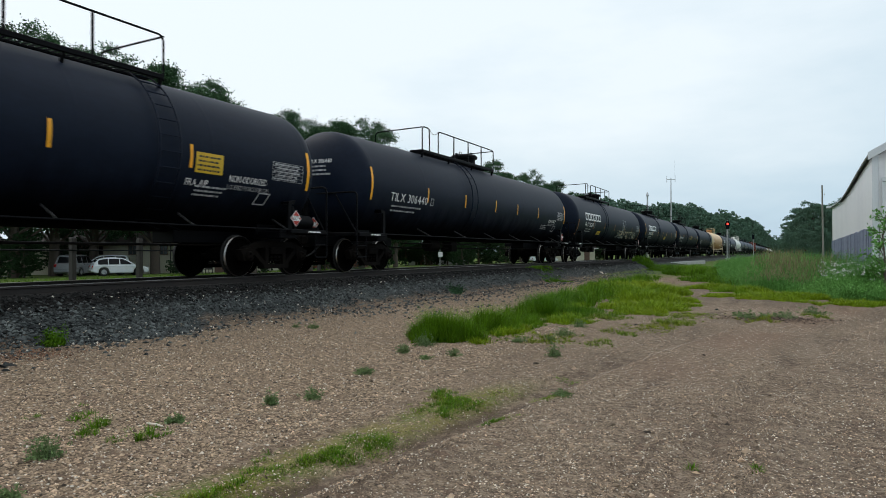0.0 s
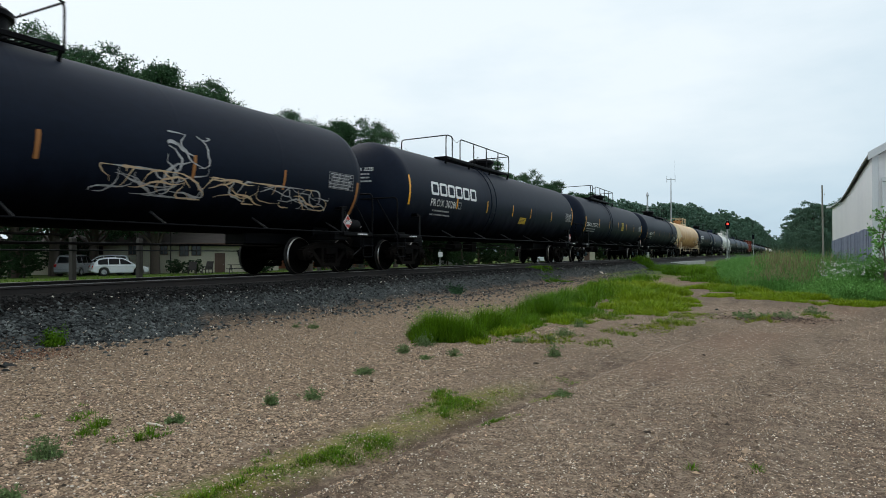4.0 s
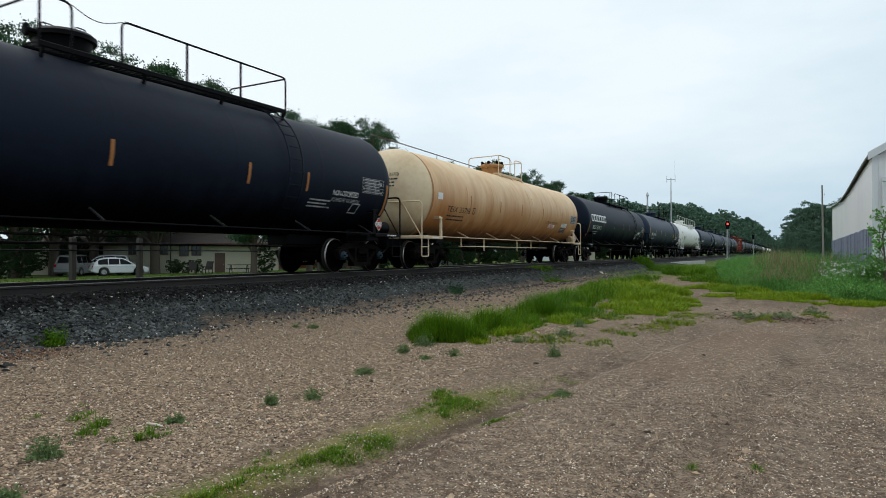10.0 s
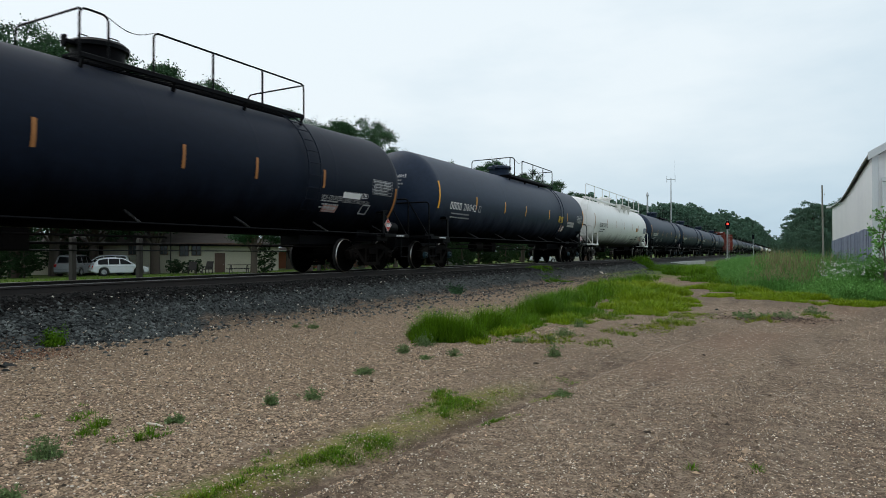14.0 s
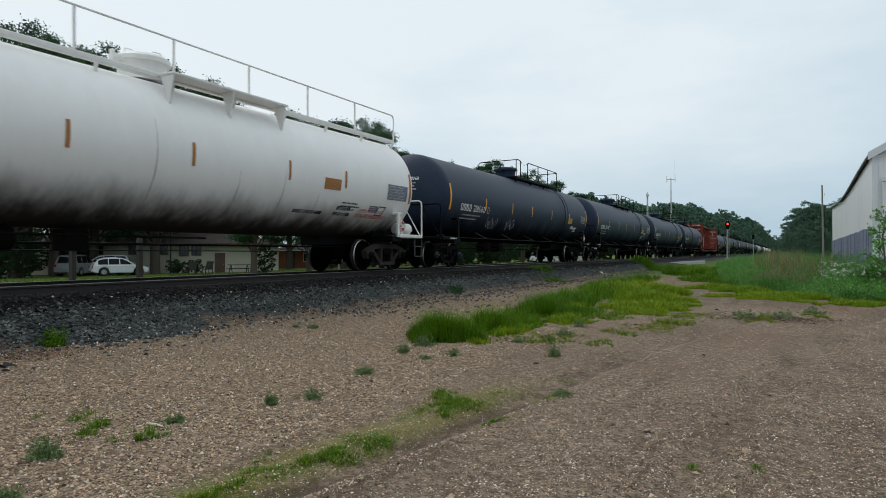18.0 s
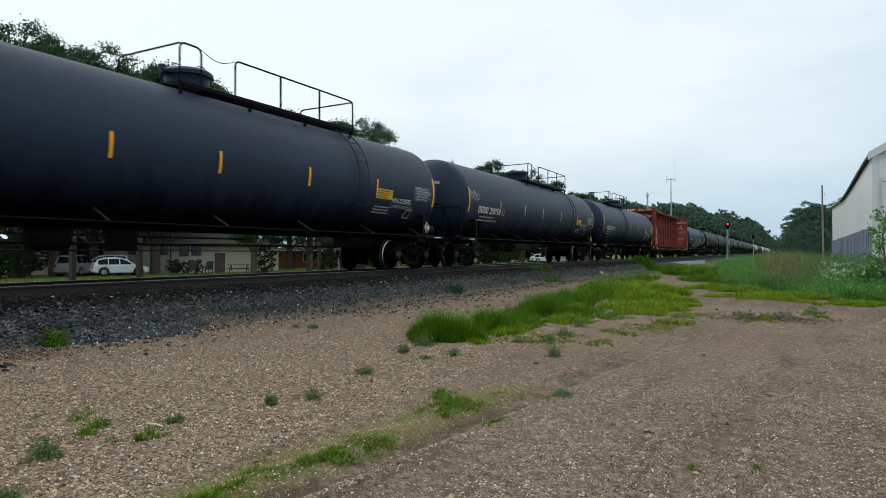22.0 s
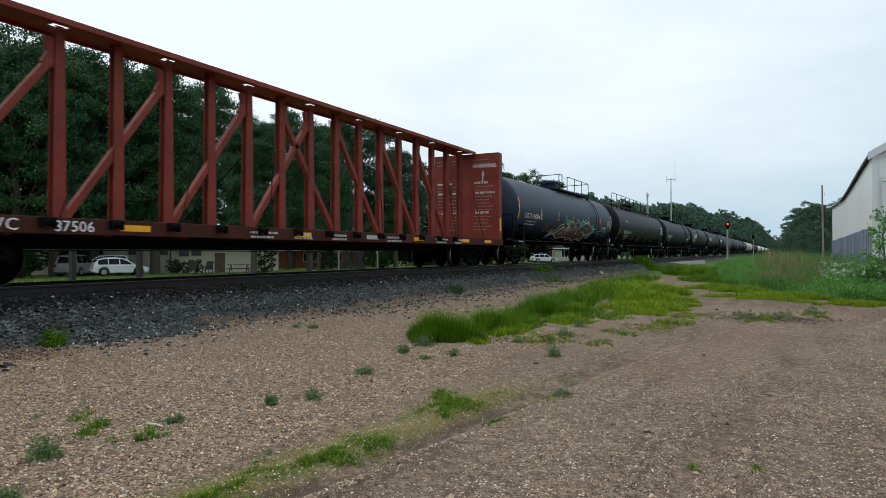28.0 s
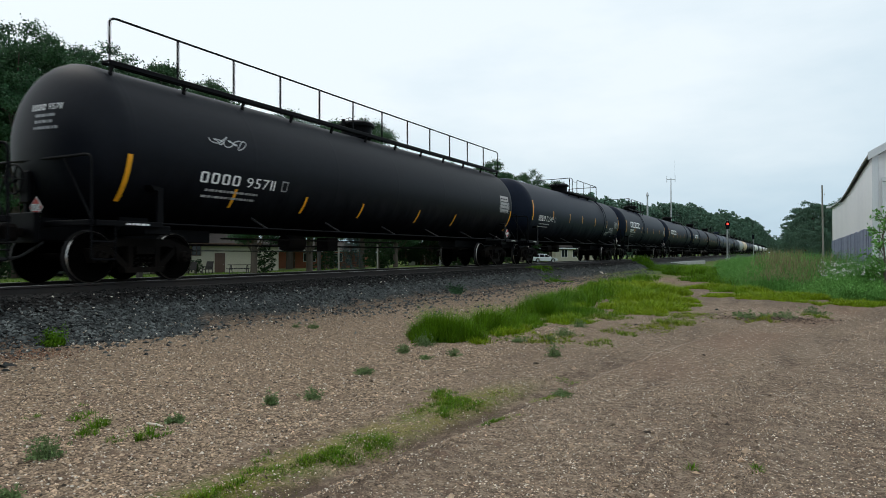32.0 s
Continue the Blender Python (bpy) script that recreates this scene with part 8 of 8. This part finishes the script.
moss = [(-0.24, 5.34, 0.12, 0.14, 0.02), (0.79, 5.87, 0.25, 0.17, 0.018), (-0.19, 4.64, 0.1, 0.1, 0.015), (0.2, 5.5, 0.3, 0.35, 0.015), (-0.82, 3.85, 0.06, 0.06, 0.02), (-0.98, 4.23, 0.08, 0.07, 0.015), (-0.78, 3.54, 0.13, 0.11, 0.014), (-0.4, 4.5, 0.28, 0.22, 0.014), (-0.97, 3.8, 0.24, 0.22, 0.014), (-1.05, 3.45, 0.2, 0.15, 0.014), (0.45, 6.0, 0.3, 0.25, 0.014)]
p, h, a = tufts(patches(moss, 15000), 12, 0.02)
grass("moss", "thin mossy yellow-green growth on the gravel", p, h, 0.0034, M_TURF, 1.6, facing=a)
sprigs = [(-2.77, 5.06, 0.08, 0.12, 0.05), (-2.5, 4.83, 0.06, 0.1, 0.1), (-2.48, 4.61, 0.06, 0.08, 0.07), (-2.97, 5.43, 0.04, 0.06, 0.04), (-2.08, 4.56, 0.05, 0.09, 0.1), (-2.23, 4.5, 0.05, 0.08, 0.045), (-1.94, 4.6, 0.05, 0.07, 0.05), (-2.11, 4.81, 0.04, 0.06, 0.04), (-2.26, 4.78, 0.04, 0.06, 0.03), (-3.12, 5.02, 0.03, 0.06, 0.04), (1.47, 3.94, 0.025, 0.04, 0.05), (1.78, 3.76, 0.025, 0.04, 0.04)]
p, h, a = tufts(patches(sprigs, 9000), 12, 0.02)
grass("grass_sprigs", "small green grass sprigs in the gravel", p, h, 0.0032, M_GRASS, 1.2, facing=a)
n = 42000
t = RNG.random(n)
wy = 19.4 + 44.0 * t ** 1.6
left = np.interp(wy, [19.4, 21, 23, 26, 30, 45, 64], [1.3, 0.9, 0.1, -1.3, -2.3, -3.8, -5.6])
wx = left + (np.maximum(2.3, left + 2.2) - left) * RNG.random(n)
wx = np.where(RNG.random(n) < 0.2, RNG.uniform(2.0, 5.0, n), wx)
wy = np.where(wx > 2.1, np.minimum(wy, 21.7), wy) + 0.55 * np.sin(wx * 2.1) * np.sin(wx * 0.9 + 1)
front = np.clip((wy - 19.0) / 3.4, 0, 1) * np.clip(0.15 + (wx - left) * 0.42, 0.12, 1.0)
patchy = np.array([noise.noise((x * 0.7, y * 0.45, 5.0)) for x, y in zip(wx, wy)])
hh = (0.26 + 0.86 * front + 0.5 * patchy) * RNG.uniform(0.6, 1.1, n)
hh = np.clip(hh, 0.1, 1.4)
grass("tall_weeds", "waist-high green weeds and grasses beside the barn", on_ground(wx, wy), hh, RNG.uniform(0.003, 0.008, n), M_WEED, 0.7, "weeds")
m = (RNG.random(n) < 0.85 * np.exp(-((wx - 0.1) / 0.9) ** 2)) & (wy > 24) & (wy < 36)
grass("seed_heads", "pinkish dry seed heads above the weeds", on_ground(wx[m], wy[m]) + np.array((0, 0, 0.8)) * hh[m][:, None], hh[m] * 0.3, 0.007, M_SEED, 0.3, "weeds")
cent = on_ground(wx[:4200], wy[:4200]) + np.array((0, 0, 1.0)) * (hh[:4200] * RNG.uniform(0.25, 0.95, 4200))[:, None]
v, f = leaf_cloud(cent, 22, 0.12, 0.03)
tagged(new("weed_leaves", soup("weed_leaves", v, f, M_WEED)), "broad leaves among the tall weeds", "weeds", kind="stuff")
fx, fy = RNG.uniform(0.9, 2.8, 170), RNG.uniform(19.5, 24.0, 170)
v, f = leaf_cloud(on_ground(fx, fy) + np.stack([np.zeros(170), np.zeros(170), RNG.uniform(0.6, 1.0, 170)], 1), 5, 0.03, 0.022)
tagged(new("wild_flowers", soup("wild_flowers", v, f, M_PETAL)), "small white wild flowers among the weeds", "flowers", kind="stuff")
# turf beyond the track
n = 9000
gx, gy = RNG.uniform(-44, -15.5, n), RNG.uniform(8, 60, n)
# Darker grass tone used here, standing in for the trees' shade.
grass("far_lawn", "mown lawn beyond the track", on_ground(gx, gy), RNG.uniform(0.06, 0.16, n), 0.02, M_GRASS, 0.5)


def forb(x, y, r, h, count, label, leaf=0.02, mat=None):
    """A small low weed with many narrow leaves."""
    z = ground_height(x, y)
    c = np.stack([RNG.normal(0, r * 0.45, count), RNG.normal(0, r * 0.45, count), np.abs(RNG.normal(0, h * 0.45, count))], 1)
    v, f = leaf_cloud(c, 9, leaf * 0.9, leaf)
    st, quads, tip = blades(np.stack([RNG.normal(0, r * 0.3, 30), RNG.normal(0, r * 0.3, 30), np.zeros(30)], 1), RNG.uniform(0.5, 1.1, 30) * h, 0.003, 0.9)
    w = thing("weed", label, "weed", pose(x, y, z), "small weeds on the gravel")
    part("foliage", soup("foliage", v, f, mat or M_FORB), w)
    me = bpy.data.meshes.new("stalk")
    me.from_pydata(st.tolist(), [], np.concatenate(quads).tolist() + tip.tolist())
    me.materials.append(M_FORB)
    tagged(part("stalk", me, w), kind="stuff")


for x, y, r, h, c in ((-4.08, 2.54, 0.11, 0.13, 90), (-3.83, 4.3, 0.06, 0.09, 50), (-3.65, 4.62, 0.09, 0.09, 44), (-3.93, 5.84, 0.11, 0.07, 44), (-4.28, 7.23, 0.1, 0.12, 60), (-4.33, 7.84, 0.16, 0.16, 90), (-3.61, 7.31, 0.09, 0.08, 34), (-3.83, 6.95, 0.1, 0.04, 24), (-2.49, 7.79, 0.1, 0.14, 60), (-3.3, 8.74, 0.12, 0.09, 44), (-2.94, 9.06, 0.1, 0.08, 36), (-2.95, 9.71, 0.16, 0.13, 60), (-3.05, 10.93, 0.16, 0.14, 60), (-4.08, 3.52, 0.09, 0.05, 40), (-3.5, 1.98, 0.08, 0.08, 50), (-7.05, 8.95, 0.12, 0.08, 40), (-7.4, 8.9, 0.08, 0.06, 24), (-1.74, 5.67, 0.1, 0.04, 30)):
    forb(x, y, r * 0.9, h, int(c * 1.5), "small grey-green weed growing in the gravel", 0.011)
forb(-8.75, 5.55, 0.16, 0.22, 150, "small bright green weed at the ballast edge", 0.022, M_GRASS)
forb(-8.85, 18.0, 0.3, 0.22, 130, "dark green weed growing on the ballast", 0.03, M_LEAF)
chips_x, chips_y = -8.5 + RNG.normal(0, 0.4, 700), 4.9 + RNG.normal(0, 0.3, 700)
stones("bark_chips", "reddish brown chips and soil at the ballast toe", on_ground(chips_x, chips_y, 0.004), RNG.uniform(0.006, 0.022, 700), M_CHIPS)
rock = stones("pale_rock", "single pale rock lying on the ballast edge", on_ground(np.array([-8.95]), np.array([36.6]), 0.05), np.array([0.13]), M_PALESTONE)
tagged(rock, "single pale rock lying on the ballast edge", "rock", kind="")
heap = stones("soil_heap", "low heap of brown soil clods at the edge of the lot", on_ground(-0.2 + RNG.normal(0, 0.45, 900), 14.0 + RNG.normal(0, 0.3, 900), 0.01), RNG.uniform(0.008, 0.03, 900), M_SOIL)
for x, y in ((-0.35, 14.05), (0.0, 14.1), (-0.7, 13.9), (0.55, 15.6)):
    forb(x, y, 0.22, 0.13, 60, "small weed on the low soil heap", 0.02)
sap = thing("sapling", "young leafy sapling beside the barn corner", "sapling", pose(2.3, 20.6, 0.0))
g = Geo().tube([(0, 0, -0.1), (0.05, 0, 0.8), (0.0, 0.05, 1.7), (0.1, 0, 2.35)], [0.03, 0.025, 0.016, 0.006], 7)
cents = []
for i in range(14):
    a, z = i * 2.4, 0.5 + i * 0.13
    rr = 0.55 - 0.028 * i
    g.tube([(0, 0, z - 0.1), (rr * math.cos(a) * 0.6, rr * math.sin(a) * 0.6, z + 0.12), (rr * math.cos(a), rr * math.sin(a), z + 0.2)], [0.012, 0.008, 0.004], 5)
    for f_ in (0.5, 0.75, 1.0):
        cents.append((rr * math.cos(a) * f_, rr * math.sin(a) * f_, z + 0.18 * f_))
gpart("stem", g, M_BARK, sap)
v, f = leaf_cloud(np.array(cents), 16, 0.07, 0.06)
part("leaves", soup("leaves", v, f, M_WEED), sap)

tw = gpart("stick", Geo().tube([(-0.09, 0.012, 0.01), (0.0, 0.0, 0.012), (0.09, -0.02, 0.008)], [0.007, 0.009, 0.005], 7), M_PALESTONE, None, at=pose(-4.12, 3.38, ground_height(-4.12, 3.38), 0, 0, 8))
tagged(tw, "short pale weathered stick lying on the gravel", "stick")


motions()
